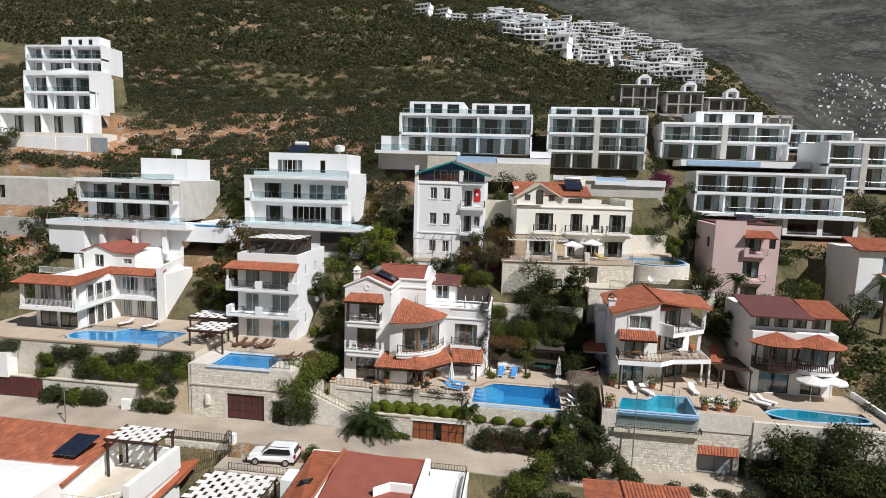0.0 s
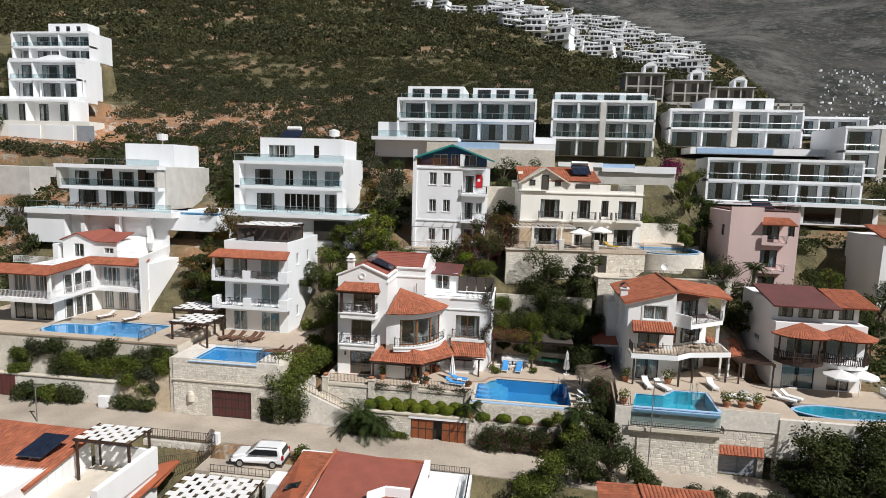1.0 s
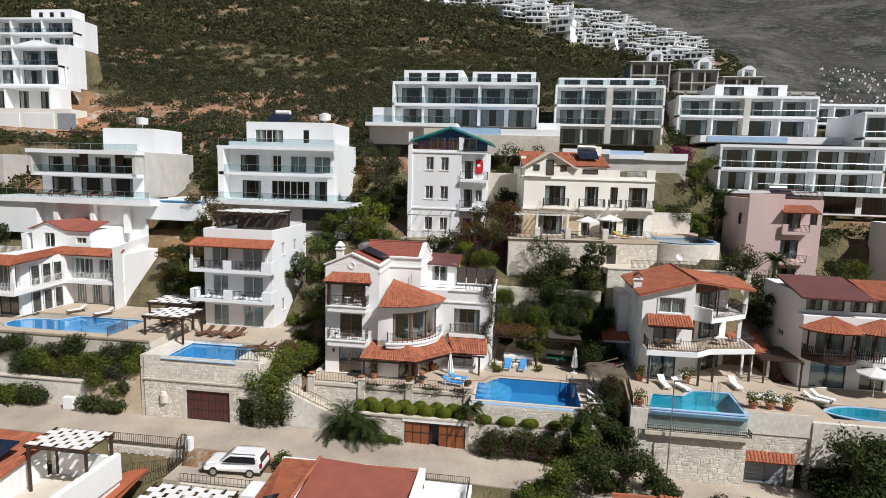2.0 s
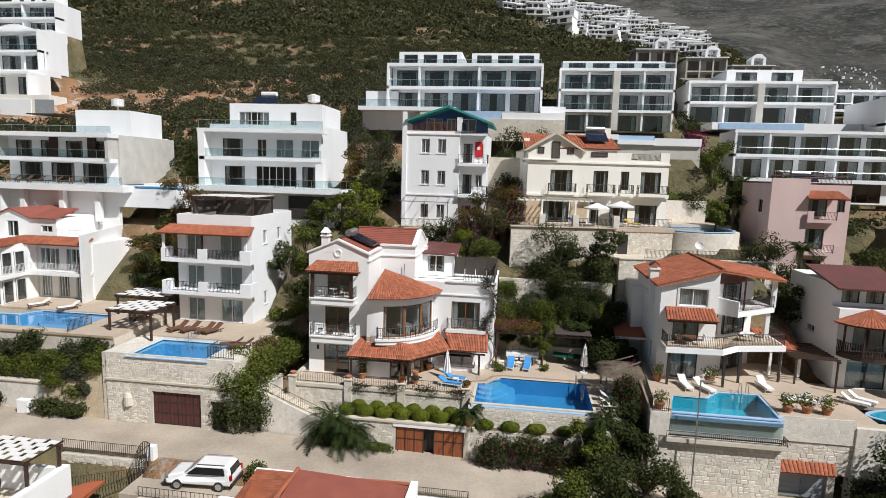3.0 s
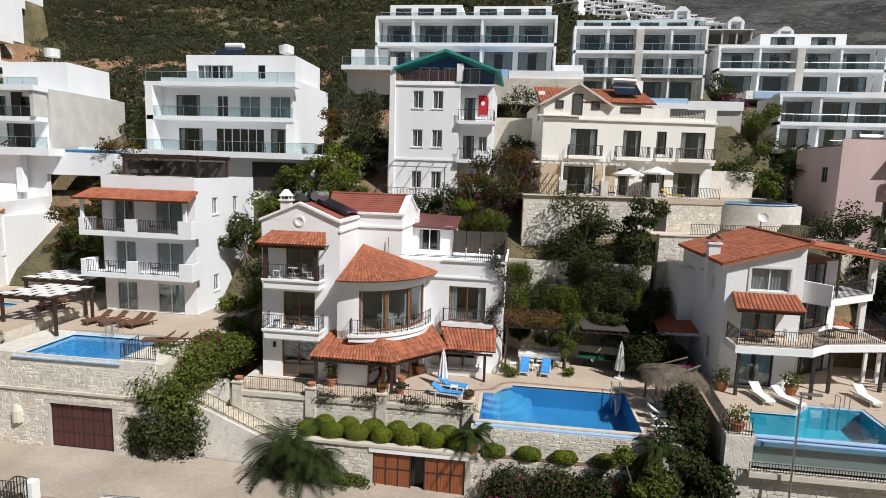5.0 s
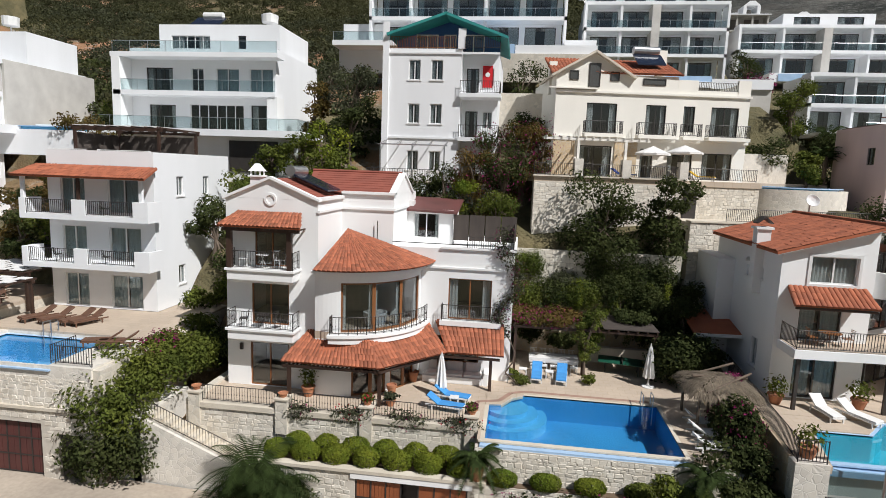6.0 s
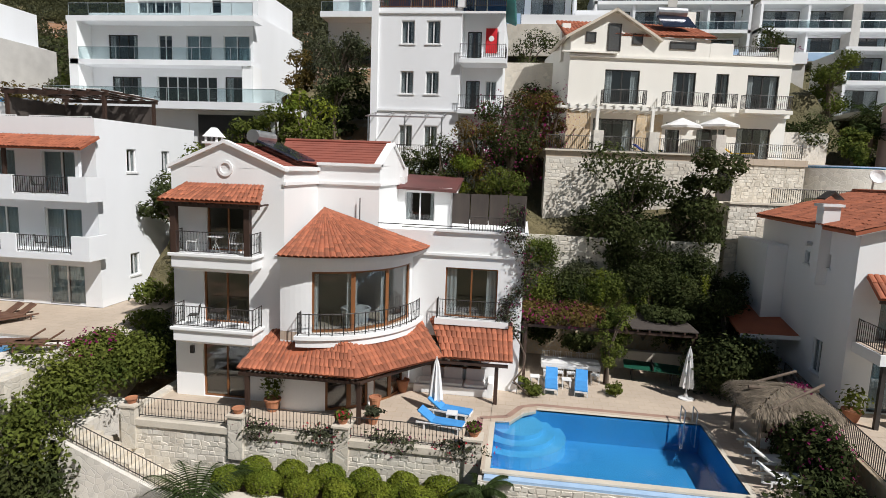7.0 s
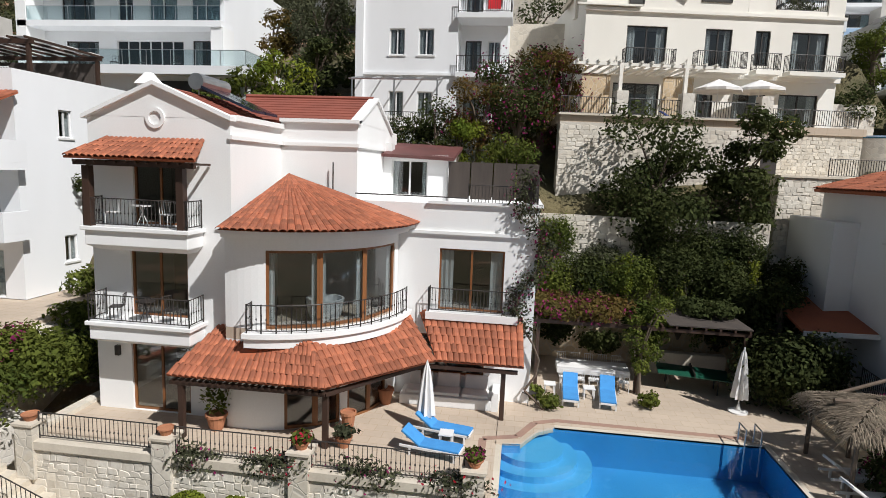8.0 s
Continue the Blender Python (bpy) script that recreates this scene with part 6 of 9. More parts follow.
part("podium", Geo().box(4.6, 11.3, 94, 99, 25.6, 26.3).box(16.0, 22.0, 94, 99, 24.9, 25.9).box(11.2, 16.0, 93.9, 94.2, 25.0, 25.6), COOLWHITE, m2t)
part("rubble_wall", Geo().box(5.5, 22, 94.3, 94.7, 20, 25.5), GREYSTONE, m2t)
part("pool_edge", Geo().box(11.3, 16.0, 94.2, 98, 25.6, 26.2), POOLEDGE, m2t)
m3 = modern("white modern villa with wide curtained glazing", 24.6, 45.5, 112, 12, 29.9, 36.2, 2, 4, stone=34.5)
block(m3, 31.0, 42.5, 114, 122, 36.2, 38.6, mat=COOLWHITE, frame_mat=DARKFRAME, pad=False, front=bays(31.3, 42.2, 2, 0.6, 36.5, 38.2, frame=DARKFRAME, curtain=CURTAIN))
m3t = thing("pool_terrace", "long white pool terrace on the slope", "terrace", (38, 106, 28), kind="structure")
part("podium", Geo().box(27, 48, 106, 111.9, 28.4, 29.5), COOLWHITE, m3t)
part("pool_edge", Geo().box(28, 40, 105.9, 106, 28.5, 29.4), POOLEDGE, m3t)
PADS.append((24, 50, 104, 126, 28.2))
m4 = modern("white modern villa with long horizontal balconies", 29.0, 51.0, 100, 5.5, 20.8, 27.4, 2, 5)
m4t = thing("pool_terrace", "white terrace storey with dark glazing on the slope", "terrace", (46, 94, 18), kind="structure")
block(m4t, 41.5, 52.5, 95, 99.5, 17.6, 20.8, mat=COOLWHITE, frame_mat=DARKFRAME, front=bays(41.8, 52.2, 2, 0.85, 17.8, 20.3, frame=DARKFRAME, leaves=3))
part("podium", Geo().box(29, 53, 94.2, 99.9, 20.3, 20.79), COOLWHITE, m4t)
glass_rail(m4t, [(33, 94.4), (52.8, 94.4)], 20.8)
PADS.append((28.5, 53, 95, 105, 17.2))
settle([m3, m3t], Matrix.Translation((0, 6, 23)) @ Matrix.Scale(1.08, 4) @ Matrix.Translation((0, -6, -23)))
settle([m4, m4t], Matrix.Translation((-0.5, 2.0, 0.3)))
m5 = modern("white modern villa with grey stone pier", 52.0, 72.0, 110, 10, 22.0, 33.6, 3, 4, stone=57.0)
m6 = modern("white cubic modern villa further along the slope", 50.0, 62.0, 124, 10, 30.0, 36.5, 2, 3)
m7 = modern("white modern villa with flat roofs behind others", 66.0, 90.0, 128, 10, 26, 35.5, 3, 5)
m8 = modern("pale modern villa at the slope's edge", 80.0, 100.0, 112, 10, 16, 25, 3, 4)

# pink house
pink = thing("villa", "pink three-storey house with small tiled porch roof", "house", (30, 82, 10))
pd = dict(frame=DARKFRAME, curtain=TEALCURTAIN, cover=0.35)
block(pink, 25.2, 29.0, 79.0, 87, 9.8, 20.4, mat=PINK, floors=(13.2, 16.6), frame_mat=DARKFRAME, left=[(81, 82, 17.2, 18.6, pd)])
block(pink, 29.0, 33.9, 80.5, 88, 9.8, 20.4, mat=PINK, floors=(13.2, 16.6), frame_mat=DARKFRAME, front=[(29.4, 31.6, z + 0.1, z + 2.3, pd) for z in (9.9, 13.3, 16.9)] + [(32.6, 33.4, 17.4, 19.0, pd)])
for z in (13.2, 16.7):
    slab(pink, 28.9, 32.4, 78.6, 80.49, z, 0.3, PINK)
    part("parapet", Geo().box(28.9, 29.5, 78.6, 78.8, z, z + 0.9).box(31.8, 32.4, 78.6, 78.8, z, z + 0.9), PINK, pink)
    railing(pink, [(29.5, 78.7), (31.8, 78.7)], z, 0.85)
tiled_slope(pink, (28.7, 78.3, 18.9), (32.8, 78.3, 18.9), (28.9, 80.4, 19.7), (32.6, 80.4, 19.7), width=0.3)
part("roof_timber", Geo().box(26, 33.7, 80.8, 88, 20.4, 20.6).tube((26, 80.2, 20.9), (33, 80.4, 21.3), 0.06).tube((27, 84, 21.3), (33, 84, 21.5), 0.06), MAROON, pink)
part("parapet", Geo().box(25.2, 29.0, 79.0, 79.25, 20.4, 21.0), PINK, pink)
railing(pink, [(29.1, 80.6), (33.8, 80.6)], 20.5, 0.9)
heat = thing("solar_heater", "rooftop water tank with dark solar panel", "solar heater", (31, 84, 20.6))
part("tank", Geo().tube((29.5, 85, 21.6), (31.5, 85, 21.6), 0.35, sides=12), STEEL, heat)
part("collector", Geo().hexa([(29.3, 83, 20.7), (31.7, 83, 20.7), (31.7, 84.6, 21.5), (29.3, 84.6, 21.5), (29.3, 83, 20.8), (31.7, 83, 20.8), (31.7, 84.6, 21.6), (29.3, 84.6, 21.6)]), SOLAR, heat)

# red-roofed house further east
east = thing("villa", "white house with red tile roof and orange awning", "house", (42, 82, 8))
block(east, 37.6, 46.5, 80, 88, 7.4, 17.3, mat=WHITE, floors=(10.8, 14.2), frame_mat=DARKFRAME, front=[(40.5, 42.5, z, z + 2.2, pd) for z in (7.6, 10.9, 14.3)] + [(43.4, 45.4, z, z + 2.2, pd) for z in (7.6, 10.9, 14.3)])
tiled_slope(east, (37.2, 79.5, 17.3), (47, 79.5, 17.3), (37.2, 84, 18.6), (47, 84, 18.6), width=0.3)
tiled_slope(east, (40.0, 77.8, 13.6), (46.6, 77.8, 13.6), (40.0, 79.95, 14.3), (46.6, 79.95, 14.3), width=0.3)
for z in (10.8, 14.2):
    slab(east, 40, 46.4, 78.2, 79.99, z, 0.3, WHITE)
    railing(east, [(40.1, 78.3), (46.3, 78.3)], z, 0.9)

settle([east], Matrix.Translation((6.4, 1.0, 0.4)))

# pale house with pool, east of the alley
rv = thing("villa", "pale villa with red tile roof, corner balconies and pool terrace", "house", (14, 66, 4.4))
R = 4.5
wide = dict(frame=DARKFRAME, curtain=TEALCURTAIN, cover=0.42)
pleated = dict(frame=WHITEFRAME, curtain=CURTAIN, cover=0.48)
block(rv, 10.2, 14.6, 60.4, 69.5, R, 12.1, mat=WHITE, floors=(7.6, 10.3), frame_mat=DARKFRAME,
      front=[(11.3, 13.4, R + 0.05, R + 2.3, wide), (11.3, 13.3, 7.65, 9.7, wide), (11.6, 13.8, 10.55, 11.95, pleated)],
      left=[(62.2, 63.0, 5.4, 7.0, small), (64.2, 64.7, 10.2, 10.8, small), (62.4, 62.9, 10.3, 10.9, small)])
part("window_trim", surround(Geo(), Face("front", 60.4), 11.45, 13.95, 10.4, 12.08, 0.14, -0.05, 0.0), WHITEFRAME, rv)
g = Geo().hexa([(10.2, 60.4, 12.09), (14.6, 60.4, 12.09), (14.6, 60.65, 12.09), (10.2, 60.65, 12.09), (10.2, 60.4, 12.1), (14.6, 60.4, 13.4), (14.6, 60.65, 13.4), (10.2, 60.65, 12.1)])
part("gable", g, WHITE, rv)
# wing turned towards the corner, with its own balcony
part("wing_wall", Geo().prism([(14.61, 63.2), (15.6, 63.0), (19.2, 65.6), (19.2, 69.4), (14.61, 69.4)], R, 12.0), WHITE, rv)
turn = Chord((15.6, 63.0), (19.2, 65.6))
for u0, u1, z0, z1 in ((0.3, 2.4, 10.35, 12.0), (0.5, 3.2, 7.65, 9.8), (0.8, 3.4, R + 0.05, R + 2.3)):
    # No hole here: a dark sheet supplies the room shade behind each window.
    part("recess", turn.block(Geo(), u0, u1, -0.02, -0.004, z0, z1), ROOMSHADE, rv)
    window(rv, turn, u0, u1, z0, z1, DARKFRAME, 2, TEALCURTAIN, deep=-0.16, cover=0.2)
part("side_door", Geo().box(14.75, 15.5, 62.9, 62.98, 7.65, 9.8), WOODFRAME, rv)
# left roof slope up to the ridge, and the lower slope beyond it
sheet_roof(rv, [(9.75, 60.0, 12.12), (14.7, 60.0, 13.58), (14.7, 69.8, 13.58), (9.75, 69.8, 12.12)], 0.14, AWNING)
lay_tiles(rv, tile_places((9.75, 69.8, 12.14), (9.75, 60.0, 12.14), (14.7, 69.8, 13.6), (14.7, 60.0, 13.6), 0.26))
sheet_roof(rv, [(14.6, 60.9, 13.42), (20.3, 62.2, 12.62), (21.0, 69.0, 12.62), (14.6, 69.0, 13.42)], 0.12, AWNING)
lay_tiles(rv, tile_places((20.3, 62.2, 12.64), (21.0, 69.0, 12.64), (14.6, 60.9, 13.44), (14.6, 69.0, 13.44), 0.26))
part("ridge", Geo().tube((14.65, 60.0, 13.66), (14.65, 69.8, 13.66), 0.13, sides=8), TILES, rv)
part("barge_board", Geo().hexa([(9.8, 60.02, 11.95), (14.7, 60.02, 13.4), (14.7, 60.12, 13.4), (9.8, 60.12, 11.95), (9.8, 60.02, 12.1), (14.7, 60.02, 13.55), (14.7, 60.12, 13.55), (9.8, 60.12, 12.1)]), WHITE, rv)
# first-floor balcony with an angled front
edge = [(10.4, 58.45), (14.7, 58.6), (16.2, 59.9), (20.2, 60.9)]
part("balcony", Geo().prism(edge + [(20.2, 64.4), (10.4, 60.39)], 7.15, 7.58), WHITE, rv)
part("balcony_floor", Geo().prism([(10.5, 58.6), (14.6, 58.75), (16.1, 60.05), (20.0, 61.0), (20.0, 64.3), (10.5, 60.38)], 7.581, 7.6), DECK, rv)
railing(rv, [(10.5, 60.3), (10.5, 58.55), (14.65, 58.7), (16.15, 60.0), (20.1, 61.0), (20.1, 64.2)], 7.6, 0.95)
tiled_slope(rv, (10.5, 59.2, 9.62), (14.4, 59.2, 9.62), (10.6, 60.38, 10.35), (14.3, 60.38, 10.35), width=0.24)
part("awning_beam", Geo().box(10.6, 14.3, 59.25, 59.35, 9.42, 9.54), WOODDARK, rv)
# upper balcony: plastered parapet to one side, iron rail to the other
part("upper_balcony", Geo().prism([(14.62, 61.0), (16.0, 59.96), (19.8, 62.7), (19.4, 65.5), (15.6, 62.9), (14.62, 63.1)], 9.9, 10.3), WHITE, rv)
part("parapet", Geo().hexa([(14.62, 61.0, 10.3), (16.0, 59.96, 10.3), (16.12, 60.1, 10.3), (14.74, 61.14, 10.3), (14.62, 61.0, 11.25), (16.0, 59.96, 11.15), (16.12, 60.1, 11.15), (14.74, 61.14, 11.25)]), WHITE, rv)
railing(rv, [(16.1, 60.1), (19.7, 62.7), (19.4, 65.3)], 10.3, 0.95)
for x, y, z0, z1 in ((19.3, 62.9, 7.6, 9.9), (19.6, 62.8, 10.3, 12.5)):
    part("pier", Geo().box(x, x + 0.32, y, y + 0.32, z0, z1), WHITE, rv)
part("roof_post", Geo().box(16.7, 16.8, 60.95, 61.05, 10.3, 13.0), WOODDARK, rv)
for x, y in ((10.75, 58.75), (15.0, 59.0), (16.6, 60.3), (20.0, 61.2)):
    part("post", Geo().box(x - 0.08, x + 0.08, y - 0.08, y + 0.08, R, 7.15), IRON, rv)
part("chimney", Geo().box(9.75, 10.45, 62.6, 63.2, 9.5, 13.0).box(9.65, 10.55, 62.5, 63.3, 13.0, 13.12), WHITE, rv)
g = Geo()
for a, b in ((9.7, 10.1), (10.5, 10.1)):
    g.hexa([(a, 62.55, 13.3), (b, 62.55, 13.62), (b, 63.25, 13.62), (a, 63.25, 13.3), (a, 62.55, 13.36), (b, 62.55, 13.7), (b, 63.25, 13.7), (a, 63.25, 13.36)])
part("chimney_cap", g, IRON, rv)
part("rear_wing", Geo().box(9.2, 10.19, 66.5, 70.6, R - 1, 10.8), WHITE, rv)
sheet_roof(rv, [(7.6, 64.6, 6.5), (10.18, 64.2, 6.65), (10.18, 68, 7.3), (7.6, 68, 7.2)], 0.12, AWNING, "lean_to_roof")
part("lean_to_fascia", Geo().hexa([(7.6, 64.5, 6.32), (10.18, 64.1, 6.47), (10.18, 64.2, 6.47), (7.6, 64.6, 6.32), (7.6, 64.5, 6.5), (10.18, 64.1, 6.65), (10.18, 64.2, 6.65), (7.6, 64.6, 6.5)]), WHITEFRAME, rv)
for x in (9.9, 10.15):
    part("vent_pipe", Geo().tube((x, 63.6 + 2 * (x - 9.9), 11.2), (x - 0.25, 63.6 + 2 * (x - 9.9), 11.2), 0.09, sides=8), WHITEPLASTIC, rv)
tiled_slope(rv, (19.5, 62.8, 6.7), (22.6, 62.8, 6.4), (19.5, 67, 7.7), (22.6, 67, 7.4), width=0.3)
for x in (20.0, 20.8, 22.3):
    part("porch_post", Geo().box(x - 0.09, x + 0.09, 62.9, 63.08, R, 6.5), WHITE, rv)
rdish = thing("satellite_dish", "grey satellite dish on a house roof", "satellite dish", (15.4, 69.5, 13.3))
part("mast", Geo().tube((15.4, 69.5, 12.9), (15.4, 69.5, 14.6), 0.05), STEEL, rdish)
part("bowl", Geo().lathe(0, 0, 0, [(0.04, 0), (0.26, 0.06), (0.42, 0.18), (0.4, 0.2), (0.25, 0.09), (0.04, 0.03)], 14), WHITEPLASTIC, rdish).matrix_basis = Matrix.Translation((15.4, 69.3, 14.4)) @ Matrix.Rotation(radians(65), 4, "X")
rvt = thing("pool_terrace", "stone pool terrace with glass pool edge above the road", "terrace", (15, 53, -1.5), kind="structure")
part("paving", Geo().prism([(8.6, 58.0), (20.6, 58.1), (22.2, 58.1), (22.2, 66), (9.5, 66)], R - 0.3, R), DECK, rvt)
part("paving", Geo().prism([(8.35, 52.9), (9.7, 52.9), (10.6, 56.5), (13.0, 56.5), (14.3, 57.99), (8.6, 57.99)], R - 0.3, R), DECK, rvt)
part("paving", Geo().prism([(17.2, 54.195), (22.19, 54.195), (22.19, 58.09), (17.4, 58.0)], R - 0.3, R), DECK, rvt)
g = Geo()
pierced(g, Face("front", 52.95), 8.35, 17.1, -2.6, 2.9, (), 0.5)
w = part("retaining_wall", g, MORTAR, rvt)
stones(w, Face("front", 52.95), 8.35, 17.1, -2.4, 2.85, 0.42, False, seed=31)
g = Geo()
pierced(g, Face("front", 54.2), 17.1, 22.2, -2.2, R - 0.35, [(17.6, 20.8, -1.6, 0.45), (21.3, 22.1, -2.0, 0.4)], 0.5)
w = part("garage_wall", g, MORTAR, rvt)
stones(w, Face("front", 54.2), 17.1, 22.2, -2.0, 2.6, 0.42, False, [(17.4, 22.2, -3, 1.0)], seed=32)
part("plaster_wall", Geo().box(17.1, 22.2, 54.1, 54.19, 2.7, R), PALESTONE, rvt)
part("corner_pier", Geo().box(8.3, 9.6, 52.85, 53.45, 1.0, R + 0.05), PALESTONE, rvt)
part("side_wall", Geo().hexa([(8.3, 53.45, -2.4), (8.55, 53.45, -2.4), (9.6, 66, -2.4), (9.3, 66, -2.4), (8.3, 53.45, R + 0.1), (8.55, 53.45, R + 0.1), (9.6, 66, R + 0.1), (9.3, 66, R + 0.1)]), ORANGESTONE, rvt)
# Garage back, with the inside shade put into its dark colour.
part("garage_back", Geo().box(17, 22.1, 56, 56.2, -2.2, 1), ROOMSHADE, rvt)
part("glass_edge", Geo().box(9.62, 17.0, 52.96, 53.02, 3.3, 4.36), SHEET, rvt)
part("pool_front", Geo().box(9.62, 17.0, 53.3, 53.5, 2.9, 4.04), GREYSTONE, rvt)
part("catch_trough", Geo().box(9.4, 17.2, 52.5, 53.2, 2.62, 2.9), COPING, rvt)
railing(rvt, [(9.4, 52.55), (17.2, 52.55), (17.2, 53.2)], 2.9, 0.5), railing(rvt, [(9.5, 52.95), (8.4, 52.95), (9.35, 63.5)], R + 0.05, 0.95)
PADS.append((7.6, 10.6, 60, 71.5, 3.4)), PADS.append((8.3, 17.2, 53.2, 66, R - 1.9)), PADS.append((17.2, 22.2, 54.5, 66, R - 1.9))
turquoise = pool(0, 0, 0, 0, R - 0.12, 1.2, POOLTURQ, "turquoise pool with a stepped edge at the terrace front", [(9.75, 53.55), (16.95, 53.55), (17.2, 57.9), (14.4, 57.85), (13.1, 56.4), (10.7, 56.4)])
part("overflow_edge", Geo().box(9.62, 17.0, 53.03, 53.55, 4.05, 4.3), POOLEDGE, turquoise, "pale blue overflow edge")
for x in (15.9, 16.4):
    part("ladder_rail", Geo().tube((x, 58.1, R), (x, 58.1, R + 0.75), 0.025).tube((x, 58.1, R + 0.75), (x, 57.6, R + 0.75), 0.025).tube((x, 57.6, R + 0.75), (x, 57.6, 3.6), 0.025), STEEL, turquoise)
lamp_post = thing("street_lamp", "thin grey street lamp beside a pool wall", "street lamp", (11.2, 52.2, -1.2))
part("pole", Geo().tube((11.2, 52.2, -1.4), (11.2, 52.2, 7.2), 0.06, 0.045, 8), STEEL, lamp_post)
part("lamp_head", Geo().box(11.15, 12.1, 52.1, 52.3, 7.15, 7.25), STEEL, lamp_post)
gd = thing("garage_door", "grey steel double garage door under a tiled hood", "garage door", (19.2, 54.3, -1.6))
for a, b in ((17.65, 19.18), (19.22, 20.75)):
    leaf = part("door_leaf", Geo().box(a, b, 54.4, 54.46, -1.6, 0.42), GREYDOOR, gd)
    for i in range(5):
        part("panel", Geo().box(a + 0.08, b - 0.08, 54.375, 54.404, -1.5 + 0.38 * i, -1.18 + 0.38 * i), GREYDOOR, leaf)
tiled_slope(gd, (17.15, 53.3, 0.75), (20.9, 53.3, 0.75), (17.2, 54.18, 1.2), (21.2, 54.18, 1.2), width=0.26)

# far east house with curved timber balconies
fr = thing("villa", "white villa with maroon roof and dark timber balconies", "house", (29, 66, 4))
F = 4.0
block(fr, 24.6, 32.9, 62.4, 71, F, 10.6, mat=WHITE, floors=(7.1, 10.4), frame_mat=WHITEFRAME, front=[(25.6, 28.6, F + 0.05, F + 2.4, wide), (29.8, 31.8, F + 0.1, F + 2.2, dict(frame=DARKFRAME)), (25.8, 28.2, 7.2, 9.2, wide), (29.4, 32.2, 7.2, 9.4, wide)],
      left=[(66, 67.4, 7.6, 8.2, small)])
block(fr, 24.6, 32.6, 63.6, 71, 10.6, 12.4, mat=WHITE, frame_mat=DARKFRAME, pad=False, front=bays(25.0, 32.4, 4, 0.75, 10.9, 12.2, frame=DARKFRAME, curtain=CURTAIN))
sheet_roof(fr, [(24.2, 62.2, 12.3), (30.2, 61.8, 12.3), (30.2, 68, 13.4), (24.2, 68, 13.4)], 0.16, MAROON)
tiled_slope(fr, (30.2, 62.4, 12.3), (33.8, 62.4, 12.3), (30.2, 67, 13.3), (33.8, 67, 13.3), width=0.28)
for cx, r in ((26.9, 2.2), (30.9, 2.2)):
    pts = [(cx + r * math.cos(radians(a)), 62.4 + r * 0.85 * math.sin(radians(a))) for a in range(180, 361, 20)]
    part("balcony", Geo().prism(pts, 6.75, 7.1), WHITE if cx > 29 else WOODDARK, fr)
    railing(fr, pts, 7.1, 0.95, 0.16, WOODDARK, thick=0.03)
    top = (cx, 62.3, 10.6)
    tips = [(cx + (r + 0.5) * math.cos(radians(a)), 62.35 + (r + 0.4) * 0.85 * math.sin(radians(a))) for a in range(180, 361, 12)]
    g = Geo()
    for a, b in zip(tips, tips[1:]):
        g.poly([(*a, 9.55), (*b, 9.55), top]), g.poly([(*a, 9.5), (*b, 9.5), (cx, 62.3, 9.5)])
    rf = part("roof", g, AWNING, fr)
    spots = []
    for a, b in zip(tips, tips[1:]):
        spots += tile_places((*a, 9.57), (*b, 9.57), (cx - 0.02, 62.3, 10.62), (cx + 0.02, 62.3, 10.62), 0.28)
    lay_tiles(rf, spots)
    for a in (200, 240, 300, 340):
        x, y = cx + r * math.cos(radians(a)), 62.4 + r * 0.85 * math.sin(radians(a))
        part("post", Geo().box(x - 0.06, x + 0.06, y - 0.06, y + 0.06, 7.1, 9.5), WOODDARK, fr)
frt = thing("pool_terrace", "paved pool terrace behind a stone wall", "terrace", (28, 54.4, 0), kind="structure")
part("paving", rect_deck(Geo(), 22.2, 35, 54.4, 63, F - 0.25, F, (24.2, 33.6, 55.2, 58.4)), DECK, frt)
part("retaining_wall", Geo().box(22.2, 35, 54.0, 54.4, -2.5, F - 0.0), PALESTONE, frt)
# Black sheet on the wall carries the shade of an open garage.
part("garage_opening", Geo().box(22.3, 25.4, 53.9, 54.005, -1.9, 0.4), IRON, frt)
part("side_wall", Geo().box(35, 35.3, 54, 63, -2.5, F + 0.6), WHITE, frt)
PADS.append((22.2, 35, 54.5, 64, F - 1.8))
pool(0, 0, 0, 0, F - 0.1, 1.2, POOLTURQ, "free-form turquoise pool edged with white stone", [(29 + 4.5 * math.cos(radians(a)), 56.8 + (1.2 + 0.25 * math.cos(radians(3 * a))) * math.sin(radians(a))) for a in range(0, 360, 15)])
trel = thing("pergola", "dark timber trellis roof between two villas", "pergola", (23, 63, 4))
g = Geo()
for i in range(10):
    g.box(21.0, 24.4, 61.0 + 0.5 * i, 61.12 + 0.5 * i, 6.6, 6.72)
g.box(21.0, 21.15, 60.8, 66, 6.48, 6.6).box(24.2, 24.35, 60.8, 66, 6.48, 6.6).box(21.1, 21.22, 61, 61.12, F, 6.5).box(24.2, 24.32, 61, 61.12, F, 6.5)
part("frame", g, WOODDARK, trel)


# ---- hill houses to the west, building shells and the far settlement ----
h1 = modern("modern glass-fronted villa high on the hillside", -117, -98, 126, 5, 46.8, 53.0, 2, 5, share=0.9)
block(h1, -111, -101, 127.5, 131, 53.0, 55.6, mat=COOLWHITE, frame_mat=DARKFRAME, pad=False, front=bays(-110, -102, 3, 0.4, 53.4, 55.0, frame=DARKFRAME))
h2 = modern("white hillside villa with columned balconies", -106.5, -91.5, 114, 5, 37.2, 44.6, 2, 3)
